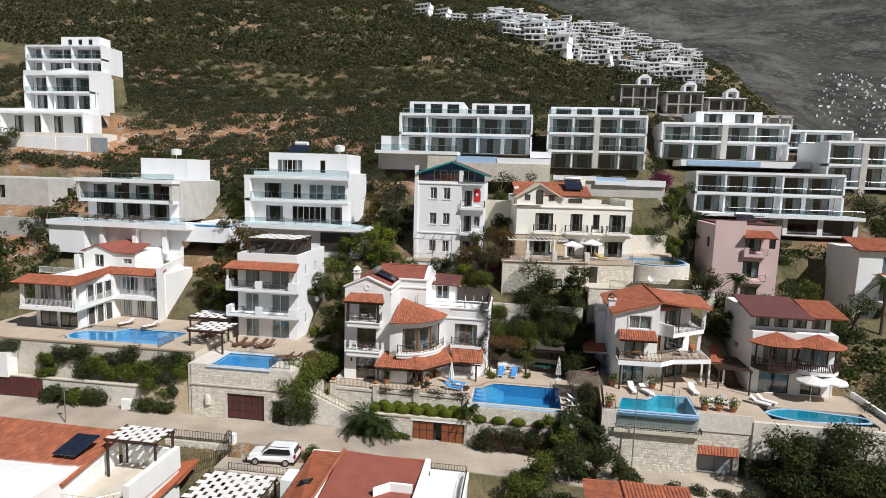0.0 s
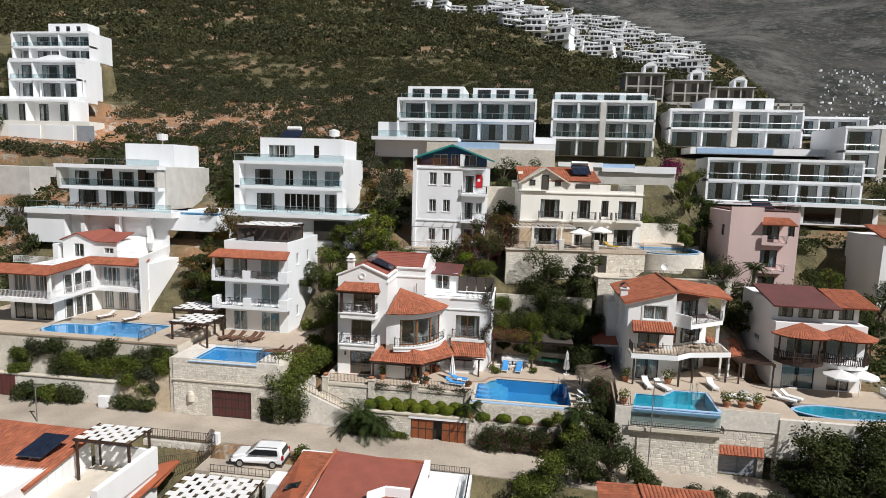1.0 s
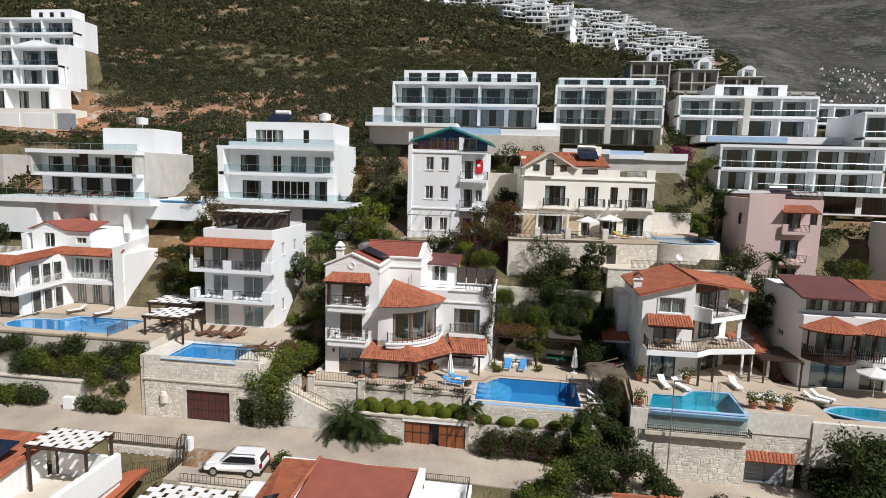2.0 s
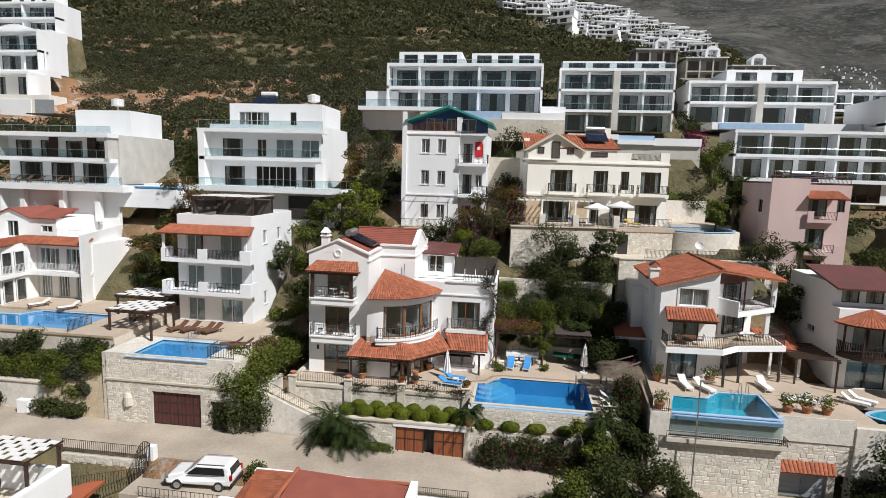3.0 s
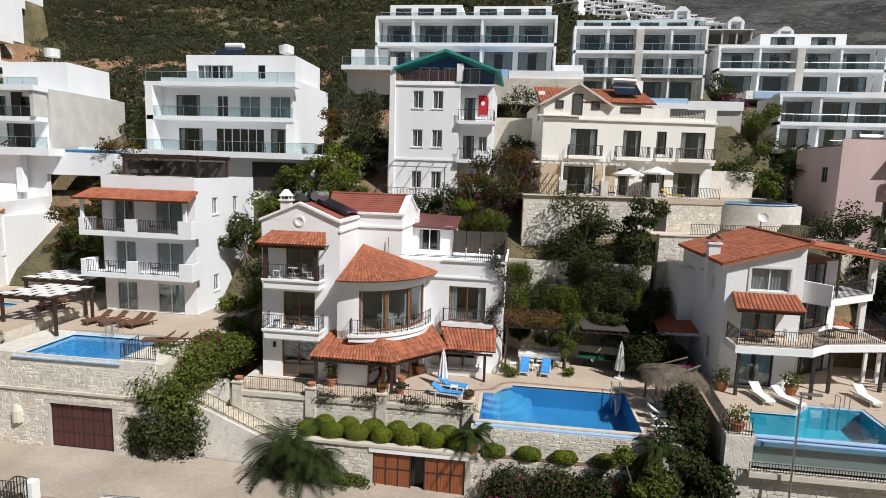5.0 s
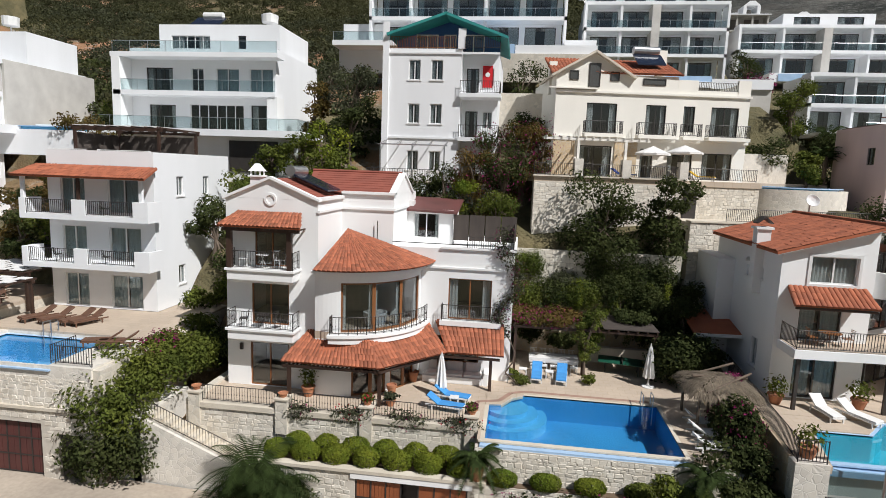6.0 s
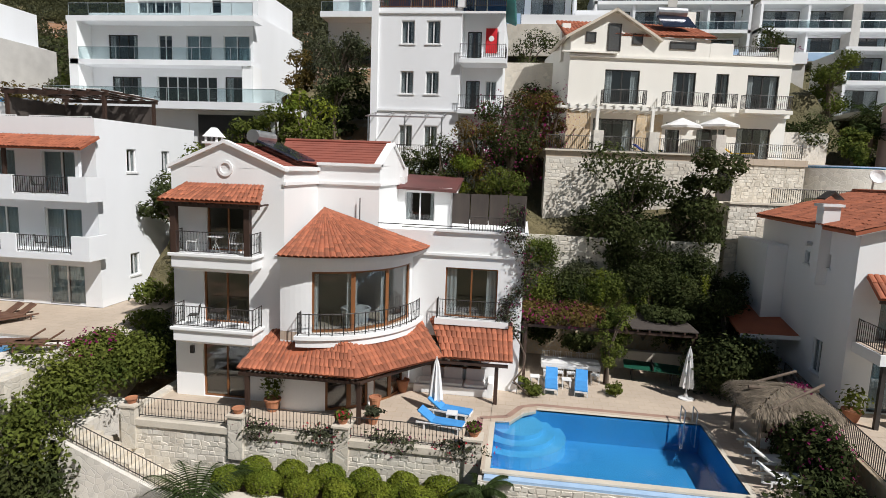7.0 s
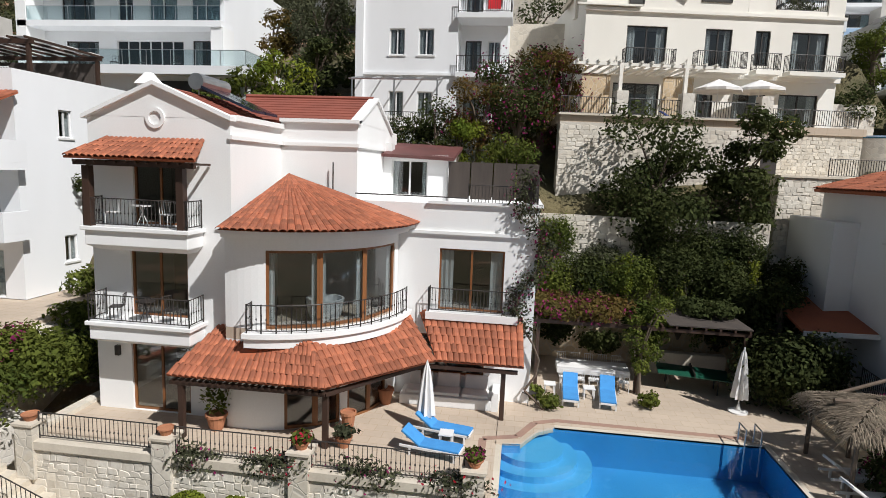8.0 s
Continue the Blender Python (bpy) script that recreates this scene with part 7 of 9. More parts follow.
g = Geo().hexa([(-104, 113.5, 44.65), (-92, 113.5, 44.65), (-92, 114, 44.65), (-104, 114, 44.65), (-98.5, 113.5, 45.9), (-96.5, 113.5, 45.9), (-96.5, 114, 45.9), (-98.5, 114, 45.9)])
part("gable", g, COOLWHITE, h2)
for x in (-106.5, -100.5, -95, -90.6):
    part("column", Geo().tube((x, 112.8, 37.2), (x, 112.8, 40.8), 0.18, sides=8), COOLWHITE, h2)
part("terrace", Geo().box(-116, -97, 121.5, 125.9, 44.9, 46.8).box(-114, -88.5, 110.5, 113.9, 36.0, 37.1), COOLWHITE, h2)
h3 = modern("white garden villa with arched wing on the hillside", -112, -88.5, 108, 3, 31.8, 36.0, 1, 5, share=0.45)
h3w = thing("garden_wall", "white plaster wall with garage panels below a villa", "wall", (-95, 104, 27), kind="structure")
part("wall_face", Geo().box(-114, -82.5, 104, 107.9, 26, 31.8), CREAM, h3w)
for a, b in ((-100, -93), (-92, -86)):
    part("panel", Geo().box(a, b, 103.9, 103.998, 27.6, 31.0), COOLWHITE, h3w)
part("metal_gate", Geo().box(-85.2, -81.6, 103.9, 103.997, 28.0, 31.0), GREYDOOR, h3w)
PADS.append((-120, -82, 104.2, 112, 31.7)), PADS.append((-117, -90, 112, 125, 37.0))


def shell_house(at, label, w=9.0, d=9.0):
    """An unfinished house: bare concrete frame with a dormer."""
    x, y, z = at
    t = thing("unfinished_house", label, "house", at, "unfinished houses")
    g = Geo()
    for k in range(3):
        g.box(x, x + w, y, y + d, z + 3 * k + 2.7, z + 3 * k + 3.0)
        for i in range(4):
            px = x + (w - 0.3) * i / 3
            g.box(px, px + 0.35, y, y + 0.35, z + 3 * k, z + 3 * k + 2.7)
    part("frame", g, CONCRETE, t)
    part("infill_wall", Geo().box(x + 0.2, x + w - 0.2, y + 2.0, y + 2.3, z, z + 9).box(x, x + 0.25, y + 0.4, y + d, z, z + 9).box(x + w - 0.25, x + w, y + 0.4, y + d, z, z + 9), CONCRETE, t)
    dm = x + w * 0.62
    g = Geo().box(dm - 1.6, dm - 1.0, y - 0.2, y + 3, z + 9, z + 10.6).box(dm + 1.0, dm + 1.6, y - 0.2, y + 3, z + 9, z + 10.6)
    g.hexa([(dm - 1.6, y - 0.2, z + 10.6), (dm + 1.6, y - 0.2, z + 10.6), (dm + 1.6, y + 3, z + 10.6), (dm - 1.6, y + 3, z + 10.6), (dm - 0.5, y - 0.2, z + 11.5), (dm + 0.5, y - 0.2, z + 11.5), (dm + 0.5, y + 3, z + 11.5), (dm - 0.5, y + 3, z + 11.5)])
    part("dormer", g, COOLWHITE, t)
    for k in range(3):
        # Dark slabs on the unbroken infill wall paint in the shade of open bays.
        part("opening", Geo().box(x + 1.0, x + 3.6, y + 1.9, y + 1.995, z + 3 * k + 0.4, z + 3 * k + 2.4).box(x + 5, x + 7.8, y + 1.9, y + 1.996, z + 3 * k + 0.4, z + 3 * k + 2.4), ROOMSHADE, t)
    sheet_roof(t, [(x - 0.3, y - 0.4, z + 9.0), (x + w + 0.3, y - 0.4, z + 9.0), (x + w + 0.3, y + d, z + 10.4), (x - 0.3, y + d, z + 10.4)], 0.2, COOLWHITE)
    PADS.append((x, x + w, y, y + d, z))


for x, y, z in ((23.0, 152, 40.5), (35, 156, 39.5), (46.5, 160, 38.5)):
    shell_house((x, y, z), "unfinished concrete villa with a white dormer")
annex = thing("unfinished_house", "long unfinished concrete row of rooms", "house", (40, 140, 36))
g = Geo()
for i in range(12):
    g.box(30 + 2.6 * i, 30.4 + 2.6 * i, 140, 140.4, 35, 41)
g.box(30, 59, 140, 148, 37.6, 38).box(30, 59, 140, 148, 40.6, 41.2).box(30, 59, 142, 142.3, 35, 41)
part("frame", g, CONCRETE, annex)
PADS.append((30, 59, 140, 148, 35))


# ---- ground ----
def bend(x, xp, fp):
    return np.interp(x, xp, fp)


def ground_height(x, y):
    """Terraced slope, hillside with a ridge falling eastwards, and a mountain beyond."""
    x, y = np.asarray(x, float), np.asarray(y, float)
    rz = np.where(x > -25, -0.031 * (x + 25), 0.0)
    low = bend(y, [-400, 20, 40, 47], [-60, -14, -7, -0.4])
    near = bend(y, [47, 54, 57, 63, 66, 72, 80, 92, 102, 118, 130, 150], [-0.3, -0.3, 1.5, 3.6, 7.5, 12.0, 17.5, 22.5, 26.5, 33, 37.5, 46])
    far = bend(y, [150, 200, 260, 350, 430, 560, 900], [46, 68, 94, 134, 166, 150, 90])
    az = x / np.maximum(y, 40)
    keep = bend(az, [-0.25, 0.0, 0.055, 0.15, 0.31, 0.45, 0.62], [0.97, 0.88, 0.81, 0.72, 0.55, 0.16, 0.0])
    z = np.where(y < 47, low, np.where(y < 150, near, far))
    z = z + np.where(y < 60, rz, 0)
    z = z - np.clip((x - 21) / 5, 0, 1) * bend(y, [58, 66, 72, 80, 92, 102, 118], [0, 3.0, 5.2, 8.2, 6.5, 5.5, 3.0]) * np.where(y < 118, 1, np.clip((140 - y) / 22, 0, 1))
    over = np.clip(y - 112, 0, None)
    z = np.where(y > 112, 31.5 + (z - 31.5) * (1 + (keep - 1) * np.clip(over / 45, 0, 1)), z)
    z = z + np.where((x < -70) & (y > 90), 0.07 * (-x - 70) * np.clip((y - 90) / 20, 0, 1), 0)
    z = z - np.clip(x - 60, 0, 120) * 0.10 * np.clip((y - 60) / 40, 0, 1) * np.clip((200 - y) / 80, 0, 1)
    drop = np.clip((y - 430) / 220, 0, 1) * np.clip(az + 0.25, 0, 1)
    z = z * (1 - 0.6 * np.clip(drop, 0, 1))
    peak = np.clip((y - 640) / 2300, 0, 1)
    wob = 60 * np.sin(x / 260 + 1.0) * np.sin(y / 300) + 14 * np.sin(x / 97 + y / 140) * np.sin(y / 210) + 7 * np.sin(x / 61 - y / 83) * np.cos(x / 130)
    z = z + np.where(y > 640, (980 * peak ** 0.9) + wob * np.clip((y - 640) / 500, 0, 1), 0)
    rough = 0.5 * np.sin(x / 7.3 + 0.7 * np.sin(y / 5.1)) * np.cos(y / 6.1) + 0.9 * np.sin(x / 23 + 1) * np.sin(y / 19)
    z = z + rough * np.clip((y - 88) / 30, 0, 1)
    return z


def with_pads(x, y):
    z = ground_height(x, y)
    for x0, x1, y0, y1, pz in PADS:
        inside = (x > x0) & (x < x1) & (y > y0) & (y < y1)
        if pz > 90:
            z = np.where(inside, np.where(x > -25, -0.031 * (x + 25), 0.0) - 0.12, z)
        else:
            z = np.where(inside, np.minimum(z, pz - 0.12) if pz < 30 else pz - 0.12, z)
    return z


def graded(lo, a, b, hi, step, grow):
    mid = list(np.arange(a, b + 0.01, step))
    s, left, right = step, [], []
    p = a
    while p > lo:
        s *= grow
        p -= s
        left.append(p)
    s, p = step, b
    while p < hi:
        s *= grow
        p += s
        right.append(p)
    return np.array(left[::-1] + mid + right)


gx, gy = graded(-3200, -100, 62, 3600, 1.0, 1.045), graded(-500, 36, 150, 3600, 0.8, 1.03)
X, Y = np.meshgrid(gx, gy)
Zg = with_pads(X, Y)
me = bpy.data.meshes.new("ground")
nx, ny = len(gx), len(gy)
idx = np.arange(nx * ny).reshape(ny, nx)
quads = np.stack([idx[:-1, :-1], idx[:-1, 1:], idx[1:, 1:], idx[1:, :-1]], -1).reshape(-1, 4)
me.from_pydata(np.stack([X, Y, Zg], -1).reshape(-1, 3).tolist(), [], quads.tolist())
me.polygons.foreach_set("use_smooth", [True] * len(me.polygons))


def hillside():
    """Stony soil, dry grass and low green growth, greyer far off on the mountain where it is bare rock and maquis."""
    m = bpy.data.materials.new("stony_hillside")
    m.use_nodes = True
    nodes, links = m.node_tree.nodes, m.node_tree.links
    bsdf = nodes["Principled BSDF"]
    bsdf.inputs["Roughness"].default_value = 0.95
    coord = nodes.new("ShaderNodeTexCoord")

    def noisy(scale, lo, hi, detail=8, rough=0.6):
        n = nodes.new("ShaderNodeTexNoise")
        n.inputs["Scale"].default_value, n.inputs["Detail"].default_value, n.inputs["Roughness"].default_value = scale, detail, rough
        links.new(coord.outputs["Object"], n.inputs["Vector"])
        r = nodes.new("ShaderNodeMapRange")
        r.inputs[1].default_value, r.inputs[2].default_value = lo, hi
        links.new(n.outputs[0], r.inputs[0])
        return r.outputs[0]

    def layer(under, over, mask):
        b = nodes.new("ShaderNodeMix")
        b.data_type = "RGBA"
        links.new(mask, b.inputs[0])
        for s, i in ((under, 6), (over, 7)):
            if isinstance(s, tuple):
                b.inputs[i].default_value = (*s, 1)
            else:
                links.new(s, b.inputs[i])
        return b.outputs[2]

    soil = layer((0.26, 0.155, 0.085), (0.38, 0.19, 0.095), noisy(0.15, 0.4, 0.6))
    soil = layer(soil, (0.46, 0.42, 0.37), noisy(0.5, 0.52, 0.62, 8, 0.7))
    grass = layer((0.080, 0.074, 0.034), (0.165, 0.135, 0.066), noisy(0.35, 0.35, 0.65))
    outcrop = nodes.new("ShaderNodeVectorMath")
    outcrop.operation = "DISTANCE"
    outcrop.inputs[1].default_value = (-58, 106, 30)
    links.new(coord.outputs["Object"], outcrop.inputs[0])
    bare = nodes.new("ShaderNodeMapRange")
    bare.inputs[1].default_value, bare.inputs[2].default_value, bare.inputs[3].default_value, bare.inputs[4].default_value = 18, 46, 0.30, 0.0
    links.new(outcrop.outputs["Value"], bare.inputs[0])
    grain = nodes.new("ShaderNodeTexNoise")
    grain.inputs["Scale"].default_value, grain.inputs["Detail"].default_value = 0.05, 9
    links.new(coord.outputs["Object"], grain.inputs["Vector"])
    total = nodes.new("ShaderNodeMath")
    links.new(grain.outputs[0], total.inputs[0]), links.new(bare.outputs[0], total.inputs[1])
    cover = nodes.new("ShaderNodeMapRange")
    cover.inputs[1].default_value, cover.inputs[2].default_value = 0.53, 0.66
    links.new(total.outputs[0], cover.inputs[0])
    near = layer(grass, soil, cover.outputs[0])
    rock = layer((0.013, 0.017, 0.013), (0.050, 0.046, 0.038), noisy(0.012, 0.40, 0.58, 12, 0.7))
    rock = layer(rock, (0.125, 0.120, 0.105), noisy(0.007, 0.50, 0.62, 14, 0.75))
    rock = layer(rock, (0.21, 0.20, 0.185), noisy(0.022, 0.56, 0.70, 14, 0.8))
    rock = layer(rock, (0.10, 0.10, 0.092), noisy(0.09, 0.52, 0.62, 8, 0.7))
    place = nodes.new("ShaderNodeSeparateXYZ")
    links.new(coord.outputs["Object"], place.inputs[0])
    far = nodes.new("ShaderNodeMapRange")
    far.inputs[1].default_value, far.inputs[2].default_value = 480, 620
    links.new(place.outputs["Y"], far.inputs[0])
    links.new(layer(near, rock, far.outputs[0]), bsdf.inputs["Base Color"])
    relief = nodes.new("ShaderNodeBump")
    relief.inputs["Strength"].default_value, relief.inputs["Distance"].default_value = 0.8, 0.4
    links.new(noisy(0.8, 0.3, 0.7), relief.inputs["Height"])
    crag = nodes.new("ShaderNodeBump")
    crag.inputs["Strength"].default_value, crag.inputs["Distance"].default_value = 0.8, 9.0
    high = nodes.new("ShaderNodeMath")
    high.operation = "MULTIPLY"
    links.new(noisy(0.013, 0.3, 0.7, 12, 0.65), high.inputs[0]), links.new(far.outputs[0], high.inputs[1])
    links.new(high.outputs[0], crag.inputs["Height"]), links.new(relief.outputs[0], crag.inputs["Normal"])
    links.new(crag.outputs[0], bsdf.inputs["Normal"])
    return m


me.materials.append(hillside())
ground = new("ground", me)
tagged(ground, "stony hillside with dry grass rising to a ridge and mountain", "ground", kind="structure")


# far settlement: a few patterns of white house, set along the ridge
def far_house(seed):
    dice = random.Random(seed)
    t = thing("hillside_house", "small white flat-roofed hillside house", "house", (0, 0, 0), "houses on the ridge")
    w, d = dice.uniform(9, 13), 9
    body, glass = Geo(), []
    for k in range(3):
        o = 1.6 * k
        body.box(-w / 2 + 0.4 * k, w / 2 - dice.uniform(0, 2) * k, o + 0.9, d, 3 * k - (4 if k == 0 else 0), 3 * k + 2.7)
    part("wall", body, COOLWHITE, t)
    for k in range(3):
        o = 1.6 * k
        part("balcony", Geo().box(-w / 2 - 0.3, w / 2 + 0.3, o - 0.6, o + 0.899, 3 * k + 2.7, 3 * k + 3.05), COOLWHITE, t)
        n = dice.choice((2, 3))
        for i in range(n):
            a = -w / 2 + 0.8 + (w - 2.5) * i / n
            part("window", Geo().box(a, a + (w - 3) / n * 0.75, o + 0.82, o + 0.898, 3 * k + 0.3, 3 * k + 2.3), DARKFRAME, t)
    part("roof", Geo().box(-w / 2, w / 2 - 2, 3.6, d, 8.7, 9.2), COOLWHITE, t)
    return t


def town_house(seed):
    dice = random.Random(seed)
    t = thing("town_house", "tiny white house of the distant town", "house", (0, 0, 0), "houses of the distant town")
    w = dice.uniform(8, 14)
    part("wall", Geo().box(-w / 2, w / 2, 0, 9, -8, dice.choice((6, 8, 9))), COOLWHITE, t)
    part("window", Geo().box(-w / 2 + 1.2, 0.5, -0.1, -0.005, 1.0, 2.4), DARKFRAME, t)
    return t


town = [town_house(s) for s in (1, 2, 3)]
patterns = [far_house(s) for s in (1, 2, 3, 4)]
dice = random.Random(11)
spots = []
for row in range(11):
    for i in range(15):
        az = -0.03 + 0.0215 * i + dice.uniform(-0.009, 0.009)
        y = 222 + 16 * row + 160 * max(0, 0.1 - az) + dice.uniform(-6, 6)
        if az > 0.275 or y > 292 + 110 * min(1, max(0, az / 0.12)) or dice.random() < 0.15:
            continue
        spots.append((az * y, y))
for i in range(34):
    az = -0.062 + 0.12 * (i % 17) / 17 + dice.uniform(-0.004, 0.004)
    y = 268 + 14 * (i // 17) + 150 * max(0, -az) + dice.uniform(-4, 4)
    spots.append((az * y, y))
spots += [(-0.19 * 282, 284), (-0.155 * 280, 280), (-0.12 * 278, 278), (-0.09 * 280, 280)]
for i, (x, y) in enumerate(spots):
    z = float(ground_height(x, y))
    m = Matrix.Translation((x, y, z - 0.3 + (5 if y > 800 else 0))) @ Matrix.Rotation(dice.uniform(-0.45, 0.45), 4, "Z") @ Matrix.Scale(dice.uniform(0.6, 0.95), 4)
    if i < 4:
        patterns[i].matrix_basis = m
    else:
        copy_thing(patterns[i % 4], m)

for i in range(300):
    y = dice.uniform(740, 960)
    x = y * (0.45 + 0.27 * dice.random() ** 0.9)
    m = Matrix.Translation((x, y, float(ground_height(x, y)) + 1)) @ Matrix.Rotation(dice.uniform(-0.6, 0.6), 4, "Z") @ Matrix.Scale(dice.uniform(0.3, 0.62), 4)
    if i < 3:
        town[i].matrix_basis = m
    else:
        copy_thing(town[i % 3], m)


# ---- growth on the hillside ----
def scatter(name, label, count, box, size, leaf, leaves, mat, seed, keep=None):
    """Low bushes over a stretch of the slope, joined."""
    rng = np.random.default_rng(seed)
    x, y = rng.uniform(box[0], box[1], count), rng.uniform(box[2], box[3], count)
    ok = np.ones(count, bool)
    for x0, x1, y0, y1, pz in PADS:
        ok &= ~((x > x0 - 2) & (x < x1 + 2) & (y > y0 - 3.5) & (y < y1 + 2))
    clump = np.sin(x / 9.0 + 2 * np.sin(y / 13)) + np.cos(y / 8.0 + np.sin(x / 17))
    ok &= clump > rng.uniform(-2.6, -0.2, count)
    if keep is not None:
        ok &= keep(x, y)
    x, y = x[ok], y[ok]
    z = ground_height(x, y)
    n = len(x)
    r = size * rng.uniform(0.5, 1.5, n)
    d = rng.normal(size=(n, leaves, 3))
    d /= np.linalg.norm(d, axis=2, keepdims=True)
    d[:, :, 2] = np.abs(d[:, :, 2]) * 1.0 - 0.15
    rad = r[:, None, None] * (0.6 + 0.5 * rng.random((n, leaves, 1)))
    c = np.stack([x, y, z + 0.15 * r], -1)[:, None, :] + d * rad * np.array([1, 1, 0.8])
    nrm = d + 0.7 * rng.normal(size=d.shape)
    a = np.cross(nrm, rng.normal(size=d.shape))
    a /= np.linalg.norm(a, axis=2, keepdims=True)
    b = np.cross(nrm, a)
    b /= np.linalg.norm(b, axis=2, keepdims=True)
    s = leaf * rng.uniform(0.6, 1.4, (n, leaves, 1))
    v = np.stack([c - a * s, c + b * s * 0.7, c + a * s, c - b * s * 0.7], 2).reshape(-1, 3)
    f = np.arange(len(v)).reshape(-1, 4)
    me = bpy.data.meshes.new(name)
    me.from_pydata(v.tolist(), [], f.tolist())
    me.materials.append(mat)
    tagged(new(name, me), label, "shrubs", kind="stuff")


scatter("scrub", "dark green maquis bushes on the stony hillside", 6500, (-150, 70, 84, 190), 1.5, 0.19, 130, SCRUB, 5, lambda x, y: (((x + 58) / 30) ** 2 + ((y - 106) / 17) ** 2 > 1) | (np.sin(x * 2.3) * np.sin(y * 1.7) > 0.35))
scatter("scrub", "dense maquis on the upper hillside", 16000, (-330, 120, 180, 420), 2.2, 0.48, 42, SCRUB, 6, lambda x, y: (x / y < 0.0) | (y < 225) | (np.sin(x * 3.1) > 0.5))
scatter("scrub", "olive-coloured bushes on the lower hillside", 1700, (-110, 40, 86, 150), 1.4, 0.18, 110, OLIVE, 8)
scatter("scrub", "dark bushes between the houses", 2600, (-80, 60, 62, 108), 1.1, 0.22, 60, DEEP, 9, lambda x, y: (y > 66) | (x > 35))


# ---- roofs and yards below the road ----
def down(x, y):
    return float(with_pads(np.array([x]), np.array([y]))[0])


lowroof = thing("villa", "house below the road with red hipped tile roof", "house", (-12, 42, -4))
part("wall", Geo().box(-17.0, -7.2, 34, 46.3, -14, 0.6).box(-7.2, -3.6, 40, 46.6, -14, -0.2), WHITE, lowroof)
part("parapet", Geo().box(-17.6, -7.0, 46.3, 46.7, 0.4, 1.05).box(-7.35, -6.9, 38, 46.7, 0.4, 1.2).box(-3.9, -3.5, 40, 46.6, -0.2, 0.35).box(-6.9, -3.9, 46.3, 46.6, -0.2, 0.35), WHITE, lowroof)
tiled_slope(lowroof, (-17.5, 46.3, 0.95), (-17.5, 35, 0.0), (-14.6, 45.6, 1.5), (-14.6, 35, 1.6), width=0.3)
sheet_roof(lowroof, [(-14.6, 35, 0.4), (-7.4, 35, 0.4), (-7.4, 46.2, 1.1), (-14.6, 46.2, 1.5)], 0.12, REDSHEET)
g = Geo().tube((-17.5, 46.35, 1.0), (-7.4, 46.35, 1.15), 0.12, sides=8).tube((-14.6, 46.2, 1.55), (-14.6, 35, 1.6), 0.13, sides=8)
part("ridge_tiles", g, TILES, lowroof)
part("skylight", Geo().hexa([(-16.7, 40.6, 1.0), (-15.6, 40.6, 1.35), (-15.6, 41.3, 1.4), (-16.7, 41.3, 1.05), (-16.7, 40.6, 1.1), (-15.6, 40.6, 1.45), (-15.6, 41.3, 1.5), (-16.7, 41.3, 1.15)]), CARGLASS, lowroof)
railing(lowroof, [(-6.8, 46.5), (-3.7, 46.5), (-3.7, 40.2)], 0.35, 0.6)
g = Geo()
for a, b in (((-10.5, 40.6), (-9.4, 41.6)), ((-9.4, 41.6), (-7.6, 41.6))):
    g.hexa([(a[0], a[1], 0.3), (b[0], b[1], 0.3), (b[0], b[1] + 0.25, 0.3), (a[0], a[1] + 0.25, 0.3), (a[0], a[1], 1.5), (b[0], b[1], 1.5), (b[0], b[1] + 0.25, 1.5), (a[0], a[1] + 0.25, 1.5)])
part("dormer_edge", g, WHITE, lowroof)
PADS.append((-18, -3, 33, 46.6, -6))

westroof = thing("villa", "house below the road with orange roof, solar panels and roof terrace", "house", (-38, 40, -4))
part("wall", Geo().box(-50, -34.5, 34, 43.6, -14, 1.6).box(-34.5, -29.2, 37, 44.2, -14, -0.6), WHITE, westroof)
part("parapet", Geo().box(-29.5, -29.0, 37.5, 44.2, -0.6, 1.4).box(-34.4, -29.5, 43.9, 44.2, -0.6, 1.2), WHITE, westroof)
sheet_roof(westroof, [(-51, 37.0, 1.2), (-34.2, 37.0, 1.2), (-34.2, 44.2, 2.2), (-51, 44.2, 2.5)], 0.14, TILES)
lay_tiles(westroof, tile_places((-51, 37.0, 1.22), (-34.2, 37.0, 1.22), (-51, 44.2, 2.52), (-34.2, 44.2, 2.22), 0.3, 0.5))
sheet_roof(westroof, [(-36.5, 37.2, -1.5), (-28.6, 43.4, -1.5), (-28.6, 46.6, -1.0), (-29.2, 46.6, -1.0)], 0.14, AWNING)
sheet_roof(westroof, [(-42, 33, -1.6), (-28.6, 33, -1.6), (-28.6, 46.4, -0.95), (-29.3, 46.4, -0.95)], 0.13, AWNING)
for a, b in ((-36.9, -35.9), (-35.8, -34.8)):
    part("solar_panel", Geo().hexa([(a - 0.5, 39.6, 2.1), (b - 0.5, 39.6, 2.1), (b + 0.2, 41.6, 3.0), (a + 0.2, 41.6, 3.0), (a - 0.5, 39.6, 2.2), (b - 0.5, 39.6, 2.2), (b + 0.2, 41.6, 3.1), (a + 0.2, 41.6, 3.1)]), SOLAR, westroof)
part("terrace_floor", Geo().box(-34.4, -29.5, 37, 43.9, -0.6, -0.5), COPING, westroof)
railing(westroof, [(-36.0, 37.1), (-31.5, 37.1), (-29.3, 39.0)], -0.5, 0.9, 0.5, STEEL)
for a, b in ((39.2, 40.0), (40.6, 41.4)):
    window(westroof, Face("right", -34.4), a, b, -0.4, 1.4, WHITEFRAME, 1)
